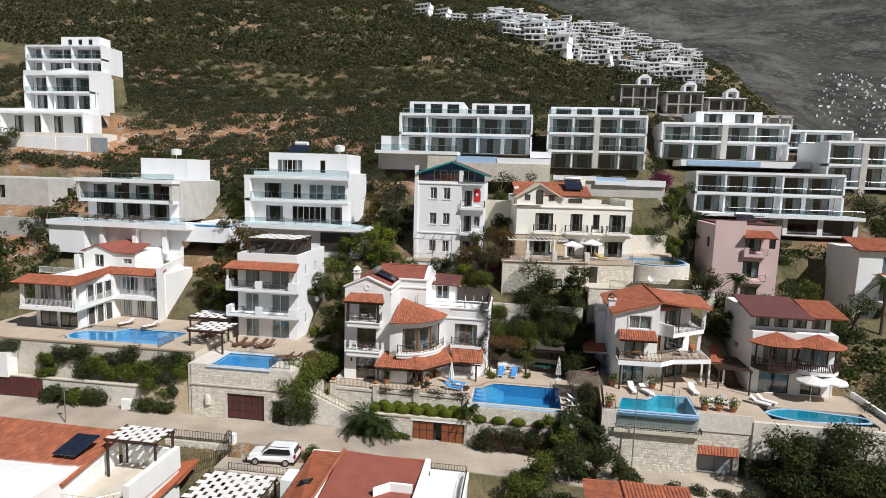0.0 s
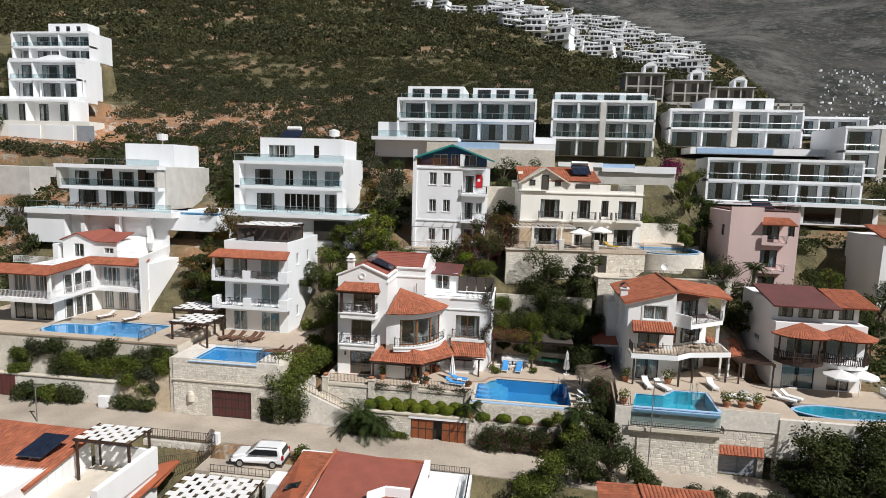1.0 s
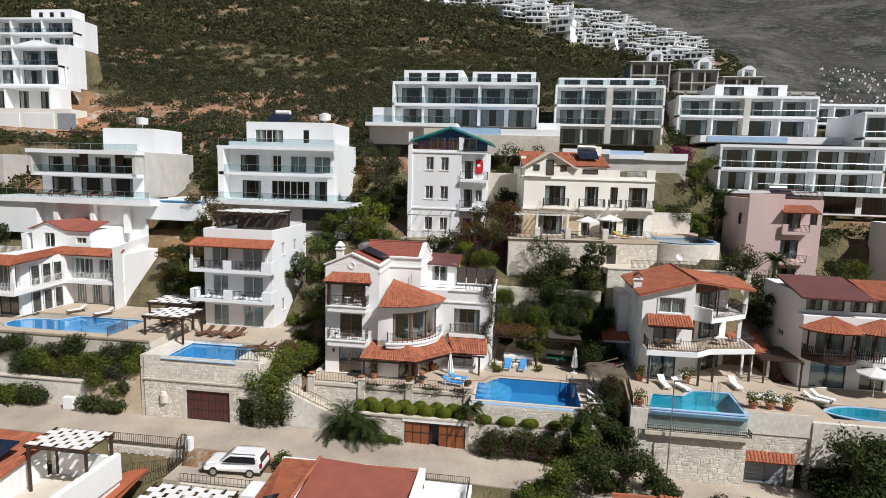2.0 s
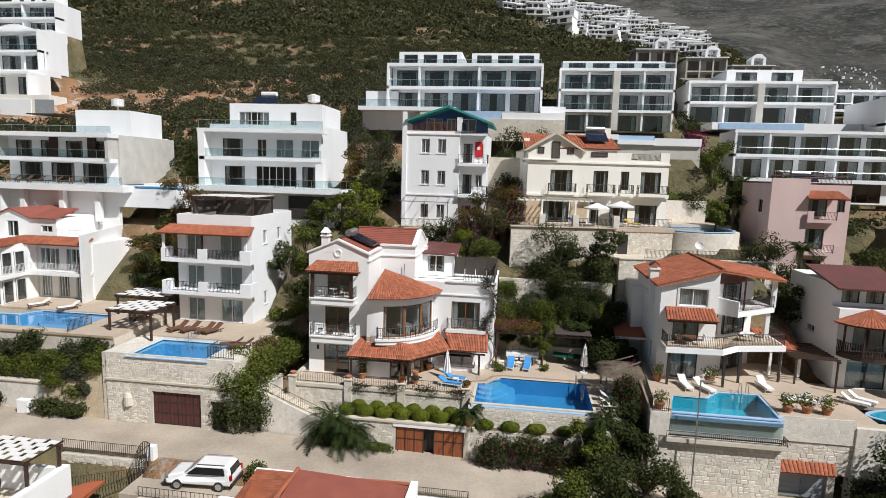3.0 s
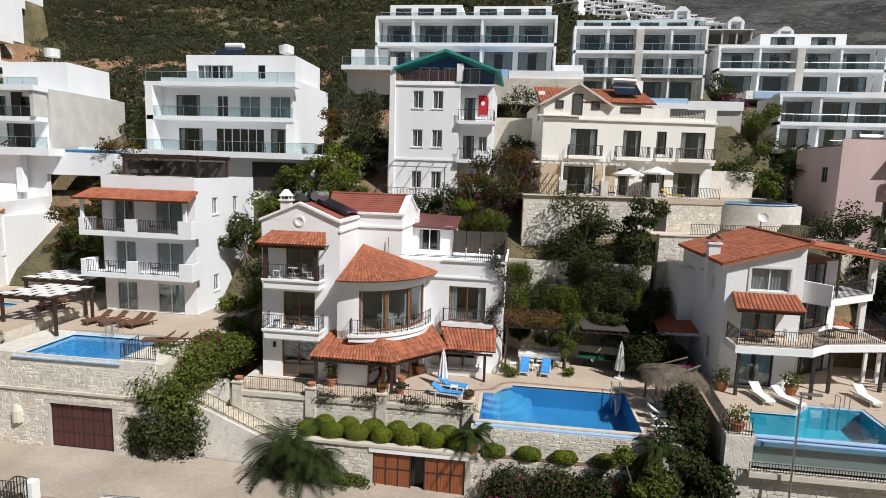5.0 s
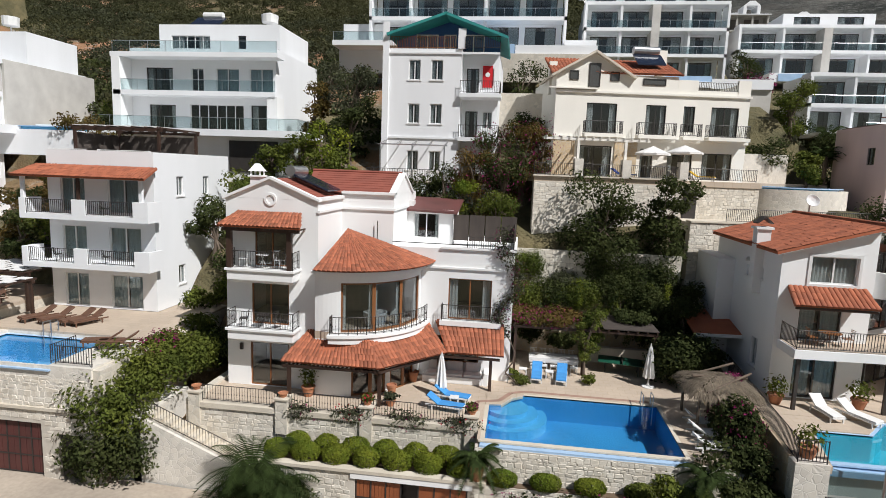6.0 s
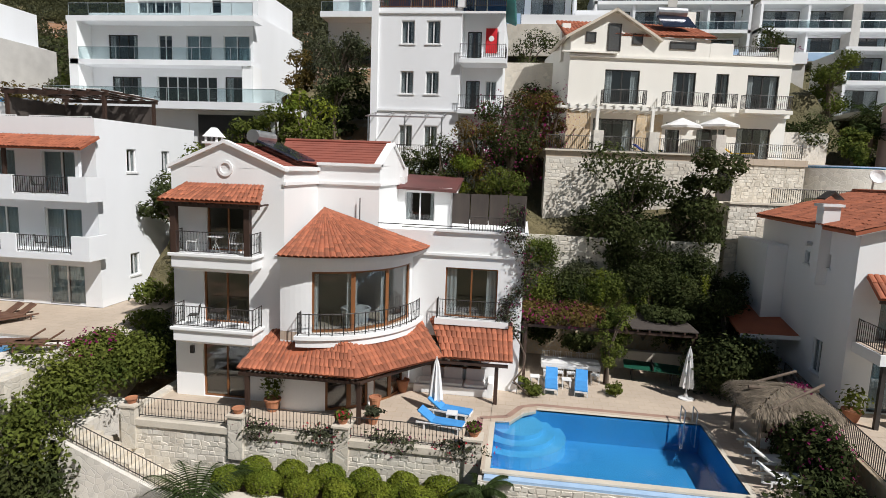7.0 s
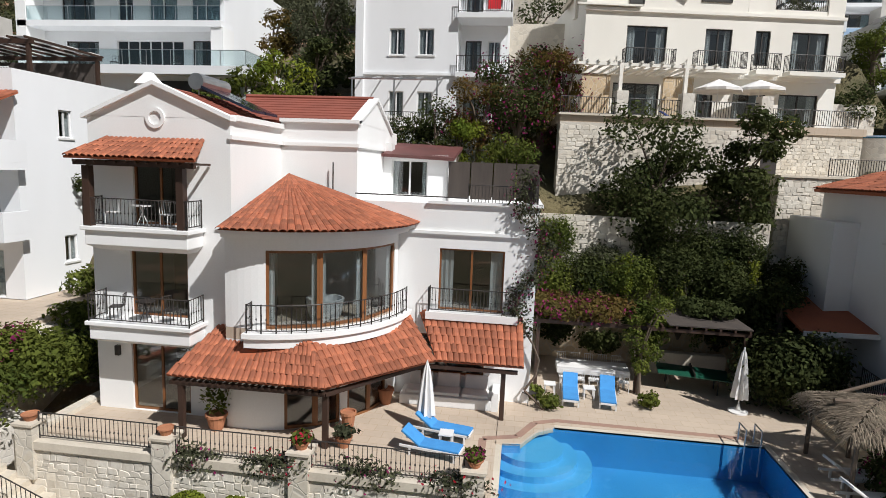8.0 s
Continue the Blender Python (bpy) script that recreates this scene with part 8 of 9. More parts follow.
part("curved_awning", Geo().hexa([(-48, 36.0, 1.3), (-37.5, 37.6, 1.5), (-37.5, 38.6, 1.6), (-48, 38, 1.5), (-48, 36.0, 1.42), (-37.5, 37.6, 1.62), (-37.5, 38.6, 1.72), (-48, 38, 1.62)]), CANVAS, westroof)
PADS.append((-52, -28.8, 33, 45, -6))
slatted_pergola((-34.0, 41.4, -0.5), (4.6, 2.6), 3.2, 6, "dark timber roof-terrace pergola with white panels", 4)
slatted_pergola((-26.0, 39.5, -3.0), (6.2, 4.2), 2.4, 8, "parking pergola with staggered white shade panels", 5)
eastroof = thing("villa", "low house with red tile roof beside the road", "house", (10, 42, -4))
part("wall", Geo().box(6.3, 14.2, 34, 45.4, -14, 0.6), WHITE, eastroof)
tiled_slope(eastroof, (6.0, 45.7, 1.1), (6.0, 36, 0.2), (9.0, 45.2, 1.5), (9.0, 36, 1.2), width=0.3)
tiled_slope(eastroof, (9.0, 36, 0.3), (14.4, 36, 0.3), (9.0, 45.6, 1.5), (14.4, 45.7, 1.2), width=0.3)
part("ridge_tiles", Geo().tube((6.0, 45.75, 1.2), (14.4, 45.75, 1.3), 0.12, sides=8).tube((9, 45.3, 1.6), (9, 36, 1.4), 0.12, sides=8), TILES, eastroof)
PADS.append((6, 14.5, 33, 45.5, -6))
yardw = thing("yard_wall", "rubble stone yard wall with black iron fence", "wall", (-28, 48, -3), kind="structure")
w = part("wall_face", Geo().box(-33.0, -26.6, 47.9, 48.3, -4.5, -0.1).box(-24.8, -18.3, 44.6, 45.0, -5, -0.7), MORTAR, yardw)
stones(w, Face("front", 47.9), -33, -26.6, -3.5, -0.1, 0.4, False, seed=41), stones(w, Face("front", 44.6), -24.8, -18.3, -3.2, -0.7, 0.4, False, seed=42)
part("parking_slab", Geo().box(-26.2, -18.0, 44.8, 49.0, -1.2, -0.62), ROAD, yardw)
part("white_pier", Geo().box(-19.0, -18.0, 42.6, 44.5, -5, 0.2), WHITE, yardw)
railing(yardw, [(-33, 48.1), (-26.8, 48.1)], -0.1, 1.0, 0.16), railing(yardw, [(-31.5, 45.0), (-26.4, 47.7)], -1.4, 1.0, 0.16), railing(yardw, [(-24.8, 44.8), (-18.2, 44.8)], -0.7, 0.7, 0.3)
ig = thing("gate", "open arched black wrought-iron gate", "gate", (-26.2, 47.8, -0.6))
g = Geo()
for i in range(9):
    g.tube((-26.2, 46.6 + 0.18 * i, -0.6), (-26.2, 46.6 + 0.18 * i, 1.2 + 0.45 * math.sin(math.pi * i / 8)), 0.025, sides=5)
for z in (-0.4, 0.3, 1.1):
    g.tube((-26.2, 46.6, z), (-26.2, 48.04, z), 0.025, sides=5)
for i in range(8):
    g.tube((-26.2, 46.6 + 0.18 * i, 1.2 + 0.45 * math.sin(math.pi * i / 8)), (-26.2, 46.78 + 0.18 * i, 1.2 + 0.45 * math.sin(math.pi * (i + 1) / 8)), 0.03, sides=5)
part("gate_frame", g, IRON, ig)
part("gate_pier", Geo().box(-26.5, -26.0, 48.1, 48.6, -0.6, 0.9), WHITE, ig)
box = thing("utility_box", "white roadside utility cabinet", "cabinet", (-40.8, 53.2, 0))
bevelled(part("cabinet", Geo().box(-41.4, -40.4, 52.9, 53.4, 0, 1.15), WHITE, box), 0.03)
lamp = thing("street_lamp", "thin grey street lamp at the roadside", "street lamp", (-44.5, 49.0, 0))
part("pole", Geo().tube((-44.5, 49.0, -0.3), (-44.5, 49.0, 3.4), 0.06, 0.04, 8), STEEL, lamp)
part("lamp_head", Geo().box(-44.6, -44.1, 48.9, 49.1, 3.4, 3.52), STEEL, lamp)


# ---- car ----
def car(at, turn):
    """A white sport-utility estate."""
    t = thing("car", "white estate car parked beside the road", "car", (0, 0, 0))
    side = [(-2.2, 0.35), (2.2, 0.35), (2.28, 0.75), (2.22, 1.0), (2.05, 1.62), (1.75, 1.68), (-0.2, 1.68), (-0.95, 1.12), (-2.0, 0.98), (-2.26, 0.72)]
    g = Geo()
    k = len(side)
    for y in (-0.9, 0.9):
        g.v += [(x, y * (1.0 if z < 1.1 else 0.80), z) for x, z in side]
    g.f = [tuple(range(k - 1, -1, -1)), tuple(range(k, 2 * k))] + [(i, (i + 1) % k, k + (i + 1) % k, k + i) for i in range(k)]
    body = bevelled(part("body", g, CARPAINT, t), 0.16)
    body.modifiers[0].segments = 4
    for s in (-1, 1):
        part("side_window", Geo().poly([(x, s * (0.905 - 0.13 * (z - 1.1) / 0.55), z) for x, z in ((-0.75, 1.14), (1.85, 1.14), (1.72, 1.58), (-0.12, 1.58))]), CARGLASS, t)
    part("windscreen", Geo().poly([(-0.93, -0.78, 1.17), (-0.93, 0.78, 1.17), (-0.27, 0.66, 1.65), (-0.27, -0.66, 1.65)]), CARGLASS, t)
    part("rear_window", Geo().poly([(2.22, -0.7, 1.1), (2.22, 0.7, 1.1), (2.1, 0.62, 1.56), (2.1, -0.62, 1.56)]), CARGLASS, t)
    for s in (-1, 1):
        part("tail_lamp", Geo().box(2.16, 2.29, s * 0.82 - 0.08, s * 0.82 + 0.08, 0.8, 1.15), REDLAMP, t)
        part("head_lamp", Geo().box(-2.24, -1.98, s * 0.74 - 0.14, s * 0.74 + 0.14, 0.74, 0.92), STEEL, t)
        part("roof_rail", Geo().tube((-0.1, s * 0.66, 1.73), (1.75, s * 0.66, 1.73), 0.025), STEEL, t)
        for x in (-1.4, 1.4):
            wheel = part("wheel", Geo().tube((x, s * 0.7, 0.34), (x, s * 0.93, 0.34), 0.34, sides=18), RUBBER, t)
            part("rim", Geo().tube((x, s * 0.9, 0.34), (x, s * 0.945, 0.34), 0.22, sides=12), STEEL, wheel)
    part("bumper", Geo().box(2.16, 2.33, -0.86, 0.86, 0.38, 0.6).box(-2.32, -2.1, -0.84, 0.84, 0.38, 0.58), RUBBER, t)
    t.matrix_basis = Matrix.Translation(at) @ Matrix.Rotation(radians(turn), 4, "Z")


car((-21.5, 46.9, -0.62), 4)


# ---- terrace furniture ----
def lounger(at, turn, cushion, frame_mat, label, group):
    t = thing("sun_lounger", label, "sun lounger", (0, 0, 0), group)
    part("frame", Geo().box(-0.33, -0.28, -1.0, 0.95, 0.24, 0.31).box(0.28, 0.33, -1.0, 0.95, 0.24, 0.31).box(-0.33, 0.33, -1.0, -0.94, 0.24, 0.31), frame_mat, t)
    for x in (-0.3, 0.3):
        for y in (-0.85, 0.6):
            part("leg", Geo().box(x - 0.03, x + 0.03, y - 0.03, y + 0.03, 0, 0.24), frame_mat, t)
    bevelled(part("mattress", Geo().box(-0.3, 0.3, -0.98, 0.3, 0.31, 0.38), cushion, t), 0.02)
    bevelled(part("backrest", Geo().hexa([(-0.3, 0.3, 0.31), (0.3, 0.3, 0.31), (0.3, 0.92, 0.72), (-0.3, 0.92, 0.72), (-0.3, 0.28, 0.38), (0.3, 0.28, 0.38), (0.3, 0.88, 0.79), (-0.3, 0.88, 0.79)]), cushion, t), 0.02)
    t.matrix_basis = Matrix.Translation(at) @ Matrix.Rotation(radians(turn), 4, "Z")
    return t


def closed_umbrella(at, height=2.5, label="closed white garden umbrella on a round base"):
    x, y, z = at
    t = thing("umbrella", label, "umbrella", at)
    part("base", Geo().lathe(x, y, z, [(0.36, 0), (0.36, 0.05), (0.1, 0.09), (0.05, 0.3)], 16), CANVAS, t)
    part("pole", Geo().tube((x, y, z + 0.1), (x, y, z + height), 0.025), WHITEPLASTIC, t)
    g = Geo()
    n = 16
    for j, (r, h) in enumerate(((0.27, 0.55), (0.24, 0.9), (0.17, 1.6), (0.09, 2.2), (0.02, 2.45))):
        g.v += [(x + r * (1 + 0.28 * (-1) ** i) * math.cos(2 * math.pi * i / n), y + r * (1 + 0.28 * (-1) ** i) * math.sin(2 * math.pi * i / n), z + h * height / 2.5) for i in range(n)]
        if j:
            g.f += [((j - 1) * n + i, (j - 1) * n + (i + 1) % n, j * n + (i + 1) % n, j * n + i) for i in range(n)]
    part("canopy", g, CANVAS, t)


def open_umbrella(at, radius, height, label="open white canvas garden parasol"):
    x, y, z = at
    t = thing("parasol", label, "parasol", at)
    part("pole", Geo().tube((x, y, z), (x, y, z + height), 0.03), WHITEPLASTIC, t)
    g = Geo()
    for i in range(8):
        a, b = 2 * math.pi * i / 8, 2 * math.pi * (i + 1) / 8
        pa, pb = (x + radius * math.cos(a), y + radius * math.sin(a), z + height - 0.45), (x + radius * math.cos(b), y + radius * math.sin(b), z + height - 0.45)
        g.poly([pa, pb, (x, y, z + height + 0.1)]), g.poly([(*pa[:2], pa[2] - 0.15), (*pb[:2], pb[2] - 0.15), pb, pa])
    part("canopy", g, CANVAS, t)


def pot(at, r, h, mat=CLAY, label="weathered round terracotta plant pot", plant=None, spread=0.4, tall=0.6, seed=1, flowers=None):
    x, y, z = at
    t = thing("plant_pot", label, "plant pot", at)
    part("pot", Geo().lathe(x, y, z, [(r * 0.62, 0), (r * 0.8, h * 0.4), (r * 0.96, h * 0.85), (r * 1.08, h * 0.86), (r * 1.08, h), (r * 0.9, h), (r * 0.85, h * 0.9)], 14), mat, t)
    if plant:
        g = Geo()
        leaf_cloud(g, (x, y, z + h + tall * 0.5), (spread, spread, tall * 0.6), 220, 0.09, random.Random(seed), shell=0.2)
        part("plant", g, plant, t)
        if flowers:
            g = Geo()
            leaf_cloud(g, (x, y, z + h + tall * 0.55), (spread, spread, tall * 0.6), 60, 0.07, random.Random(seed + 1), shell=0.7)
            part("blossom", g, flowers, t)


def metal_chair(at, turn, mat, label, group="terrace chairs"):
    t = thing("chair", label, "chair", (0, 0, 0), group)
    part("seat", Geo().box(-0.21, 0.21, -0.2, 0.2, 0.43, 0.46), mat, t)
    g = Geo()
    for i in range(5):
        g.tube((-0.18 + 0.09 * i, 0.2, 0.46), (-0.18 + 0.09 * i, 0.26, 0.88), 0.01, sides=5)
    part("backrest", g.tube((-0.2, 0.26, 0.88), (0.2, 0.26, 0.88), 0.016, sides=5), mat, t)
    for x in (-0.19, 0.19):
        for y in (-0.18, 0.18):
            part("leg", Geo().tube((x, y, 0), (x, y, 0.44), 0.014, sides=5), mat, t)
    t.matrix_basis = Matrix.Translation(at) @ Matrix.Rotation(radians(turn), 4, "Z")


def round_table(at, r, h, mat, label):
    x, y, z = at
    t = thing("table", label, "table", at)
    part("tabletop", Geo().lathe(x, y, z, [(r, h - 0.03), (r, h)], 18), mat, t)
    for i in range(3):
        a = 2.1 * i
        part("leg", Geo().tube((x + 0.7 * r * math.cos(a), y + 0.7 * r * math.sin(a), z), (x - 0.3 * r * math.cos(a), y - 0.3 * r * math.sin(a), z + h - 0.03), 0.014, sides=5), mat, t)


for z in (6.95, 10.15):
    round_table((-16.2, 57.75, z), 0.33, 0.72, WHITEPLASTIC if z > 8 else IRON, "small round metal balcony table")
    metal_chair((-17.3, 57.8, z), -70, WHITEPLASTIC if z > 8 else IRON, "slim metal bar-backed balcony chair")
    metal_chair((-15.3, 57.8, z), 70, WHITEPLASTIC if z > 8 else IRON, "slim metal bar-backed balcony chair")
lounger((-1.55, 62.9, FLOOR), -3, BLUECLOTH, WHITEPLASTIC, "white sun lounger with blue cushion by the pool", "blue loungers")
lounger((-0.1, 62.9, FLOOR), -6, BLUECLOTH, WHITEPLASTIC, "white sun lounger with blue cushion by the pool", "blue loungers")
lounger((-6.1, 58.6, FLOOR), 78, BLUECLOTH, WHITEPLASTIC, "white sun lounger with blue cushion beside an umbrella", "blue loungers")
lounger((-6.3, 57.3, FLOOR), 80, BLUECLOTH, WHITEPLASTIC, "white sun lounger with blue cushion beside an umbrella", "blue loungers")
for x, y in ((-2.35, 63.2), (-0.8, 63.1), (-5.9, 57.95)):
    st = thing("side_table", "small white plastic side table", "table", (x, y, FLOOR), "side tables")
    part("tabletop", Geo().box(x - 0.23, x + 0.23, y - 0.23, y + 0.23, FLOOR + 0.42, FLOOR + 0.46), WHITEPLASTIC, st)
    for dx in (-0.19, 0.19):
        for dy in (-0.19, 0.19):
            part("leg", Geo().box(x + dx - 0.025, x + dx + 0.025, y + dy - 0.025, y + dy + 0.025, FLOOR, FLOOR + 0.42), WHITEPLASTIC, st)
closed_umbrella((-6.75, 58.9, FLOOR), 2.5)
closed_umbrella((4.85, 63.0, FLOOR), 2.6)
bench = thing("sofa", "white built-in sofa with pale cushions under the canopy", "sofa", (-6.4, 61.5, FLOOR))
bevelled(part("seat", Geo().box(-8.1, -4.6, 60.9, 61.95, FLOOR, FLOOR + 0.4), WHITE, bench), 0.03)
for i in range(3):
    a = -7.9 + 1.08 * i
    bevelled(part("cushion", Geo().box(a, a + 1.0, 61.0, 61.75, FLOOR + 0.4, FLOOR + 0.55), CUSHION, bench), 0.05)
    bevelled(part("back_cushion", Geo().hexa([(a + 0.05, 61.6, FLOOR + 0.55), (a + 0.95, 61.6, FLOOR + 0.55), (a + 0.95, 61.8, FLOOR + 0.55), (a + 0.05, 61.8, FLOOR + 0.55), (a + 0.05, 61.8, FLOOR + 1.05), (a + 0.95, 61.8, FLOOR + 1.05), (a + 0.95, 61.95, FLOOR + 1.0), (a + 0.05, 61.95, FLOOR + 1.0)]), CUSHION, bench), 0.05)
part("armrest", Geo().box(-4.6, -4.35, 60.9, 61.95, FLOOR, FLOOR + 0.7), WHITE, bench)
dine = thing("dining_table", "long outdoor table with white cloth and chairs", "table", (-0.5, 65, FLOOR))
part("tablecloth", Geo().box(-2.0, 1.0, 64.4, 65.5, FLOOR + 0.5, FLOOR + 0.78), CANVAS, dine)
for x in (-1.8, 0.8):
    for y in (64.55, 65.35):
        part("leg", Geo().box(x - 0.05, x + 0.05, y - 0.05, y + 0.05, FLOOR, FLOOR + 0.5), WHITEPLASTIC, dine)
for i in range(5):
    metal_chair((-1.7 + 0.6 * i, 64.05, FLOOR), 180, WHITEPLASTIC, "white moulded outdoor dining chair", "chairs at the long table")
    metal_chair((-1.7 + 0.6 * i, 65.9, FLOOR), 0, WHITEPLASTIC, "white moulded outdoor dining chair", "chairs at the long table")
pp = thing("table_tennis_table", "green folding table tennis table with net", "table tennis", (3.6, 65, FLOOR))
part("tabletop", Geo().hexa([(2.2, 64.7, FLOOR + 0.72), (5.0, 64.2, FLOOR + 0.72), (5.2, 65.6, FLOOR + 0.72), (2.4, 66.1, FLOOR + 0.72), (2.2, 64.7, FLOOR + 0.76), (5.0, 64.2, FLOOR + 0.76), (5.2, 65.6, FLOOR + 0.76), (2.4, 66.1, FLOOR + 0.76)]), GREENTABLE, pp)
part("net", Geo().hexa([(3.58, 64.4, FLOOR + 0.76), (3.62, 64.4, FLOOR + 0.76), (3.82, 65.9, FLOOR + 0.76), (3.78, 65.9, FLOOR + 0.76), (3.58, 64.4, FLOOR + 0.91), (3.62, 64.4, FLOOR + 0.91), (3.82, 65.9, FLOOR + 0.91), (3.78, 65.9, FLOOR + 0.91)]), IRON, pp)
for x, y in ((2.7, 65.0), (2.8, 65.8), (4.6, 64.6), (4.7, 65.4)):
    part("leg", Geo().tube((x, y, FLOOR), (x, y, FLOOR + 0.72), 0.03), IRON, pp)
wallseat = thing("planter", "pale stone planter wall behind the terrace", "planter", (3, 67, FLOOR))
part("planter_wall", Geo().box(1.6, 5.6, 66.8, 67.2, FLOOR, FLOOR + 1.0), COPING, wallseat)
shade = thing("pergola", "dark timber terrace pergola covered with creepers", "pergola", (1, 66, FLOOR))
g = Geo()
for i in range(16):
    x = -3.0 + 8.4 * i / 15
    g.box(x - 0.04, x + 0.04, 64.0, 68.0, 6.35, 6.47)
g.box(-3.1, 5.5, 64.1, 64.25, 6.2, 6.35).box(-3.1, 5.5, 67.8, 67.95, 6.2, 6.35)
part("rafter", g, WOODDARK, shade)
part("bamboo_cover", Geo().box(2.3, 5.5, 64.0, 67.9, 6.48, 6.53), REED, shade)
for x in (-2.9, 1.2, 5.3):
    part("post", Geo().box(x - 0.07, x + 0.07, 64.1, 64.25, FLOOR, 6.2), WOODDARK, shade)
hut = thing("thatched_sunshade", "shaggy palm-thatched sunshade on poles beside the pool", "sunshade", (6.6, 58.6, FLOOR))
for x, y in ((5.9, 57.3), (5.9, 59.9), (7.2, 57.3), (7.2, 59.9)):
    part("pole", Geo().tube((x, y, FLOOR), (x, y, 5.4), 0.07), BARK, hut)
part("arm", Geo().tube((6.2, 57.2, 5.55), (8.6, 58.6, 6.2), 0.06), BARK, hut)
part("arm", Geo().tube((6.6, 60.0, 5.6), (8.4, 60.4, 6.1), 0.06), BARK, hut)
part("ridge_pole", Geo().tube((5.9, 58.7, 5.84), (8.5, 58.7, 5.9), 0.08), BARK, hut)
g = Geo()
dice = random.Random(3)
for i in range(9000):
    u, v = dice.uniform(-1, 1), dice.uniform(-1, 1)
    far = max(abs(u), abs(v))
    x, y, z = 7.15 + 1.6 * u, 58.65 + 1.6 * v, 5.95 - 0.55 * far ** 1.6 + dice.uniform(0, 0.09)
    out = Vector((u if abs(u) > abs(v) else u * 0.3, v if abs(v) >= abs(u) else v * 0.3, 0)).normalized() if far > 0.05 else Vector((1, 0, 0))
    dx, dy = out.x + dice.uniform(-0.35, 0.35), out.y + dice.uniform(-0.35, 0.35)
    l = dice.uniform(0.15, 0.4)
    fall = 0.25 if far < 0.85 else dice.uniform(0.5, 1.5)
    g.poly([(x - dy * 0.014, y + dx * 0.014, z), (x + dy * 0.014, y - dx * 0.014, z), (x + dx * l, y + dy * l, z - l * fall)])
part("thatch", g, THATCH, hut)
g = Geo()
leaf_cloud(g, (7.9, 58.9, 5.85), (0.5, 0.6, 0.2), 240, 0.06, dice, shell=0.2)
part("fallen_blossom", g, BLOSSOM, hut)
for i in range(3):
    lounger((6.1 + 0.2 * i, 55.4 + 1.35 * i, FLOOR), 95, CANVAS, WHITEPLASTIC, "white slatted sun lounger in the shade", "white loungers")
metal_chair((-3.2, 62.0, FLOOR), 40, IRON, "dark metal folding chair by the wall")
pot((-13.6, 57.5, FLOOR), 0.34, 0.55, plant=GREEN, tall=1.3, spread=0.5, label="terracotta pot with leafy lemon bush", seed=4)
pot((-9.3, 58.3, FLOOR), 0.26, 0.7, label="tall narrow terracotta storage jar"), pot((-8.6, 60.8, FLOOR), 0.3, 0.6, label="round bellied terracotta storage jar")
pot((-9.1, 57.2, FLOOR), 0.26, 0.35, plant=OLIVE, tall=0.35, seed=6)
for x, z in ((-18.8, 4.13), (-14.2, 4.13), (-9.9, 4.13), (-4.8, 4.13)):
    pot((x, 55.67, z), 0.24, 0.22, plant=GREEN if x > -12 else None, spread=0.3, tall=0.28, seed=int(-x), flowers=BLOSSOM if x > -6 else REDFLOWER, label="shallow terracotta bowl on a stone pier")
for x in (-31.2, -30.0, -28.6, -27.9):
    lounger((x, 59.6, 5.82), -25, BROWNCLOTH, BROWNCLOTH, "dark brown slatted wooden sun lounger", "wooden loungers")
for x in (-24.3, -23.4):
    lounger((x, 56.2, 5.82), -70, BROWNCLOTH, BROWNCLOTH, "dark brown slatted wooden sun lounger", "wooden loungers")
for x, y in ((-36.5, 61.8), (-35.2, 60.2), (-44.0, 61.9), (-47.5, 62.3)):
    lounger((x, y, 6.4), -30, BROWNCLOTH if x > -40 else CANVAS, BROWNCLOTH, "wooden sun lounger on a pool terrace", "wooden loungers")
lad = thing("pool_ladder", "chrome pool ladder with two curved rails", "ladder", (-28.5, 57.6, 5.5))
for x in (-28.9, -28.4):
    part("rail", Geo().tube((x, 57.9, 5.5), (x, 57.9, 6.4), 0.025).tube((x, 57.9, 6.4), (x, 57.4, 6.4), 0.025).tube((x, 57.4, 6.4), (x, 57.4, 5.0), 0.025), STEEL, lad)
for x, z in ((-32.0, 8.95), (-28.6, 8.95), (-28.6, 12.0)):
    metal_chair((x, 62.2, z), 150, IRON, "dark metal balcony armchair", "balcony chairs")
open_umbrella((6.6, 75.0, 15.4), 1.3, 2.4), open_umbrella((9.2, 76.2, 15.4), 1.4, 2.6), open_umbrella((30.0, 60.6, F), 1.5, 2.7), open_umbrella((32.0, 61.0, F), 1.5, 2.7)
for x, c in ((4.6, NAVYCLOTH), (10.6, YELLOWCLOTH), (9.0, CANVAS)):
    lounger((x, 74.6 + 0.157 * x, 15.4), 60, c, WHITEPLASTIC, "sun lounger with coloured cushion on a stone terrace", "terrace loungers")
for x, y, turn in ((12.0, 58.3, 8), (13.3, 58.0, 28), (18.2, 59.3, 5), (19.6, 57.0, -80), (20.4, 56.6, -110), (25.2, 59.2, 50), (24.4, 58.6, 55)):
    lounger((x, y, R if x < 22 else F), turn, CANVAS, WHITEPLASTIC, "white sun lounger by a turquoise pool", "white loungers")
for x, y in ((9.0, 53.5), (18.0, 54.8), (19.3, 54.9), (20.6, 54.9), (10.2, 59.4), (14.2, 59.6)):
    pot((x, y, R), 0.36, 0.5, plant=GREEN, spread=0.6, tall=0.9, seed=int(x * 10), label="square terracotta planter with leafy plant")
round_table((12.4, 59.5, 7.6), 0.5, 0.72, WOODFRAME, "round wooden balcony table"), round_table((17.6, 61.6, 7.6), 0.45, 0.72, WHITEPLASTIC, "round white balcony table")
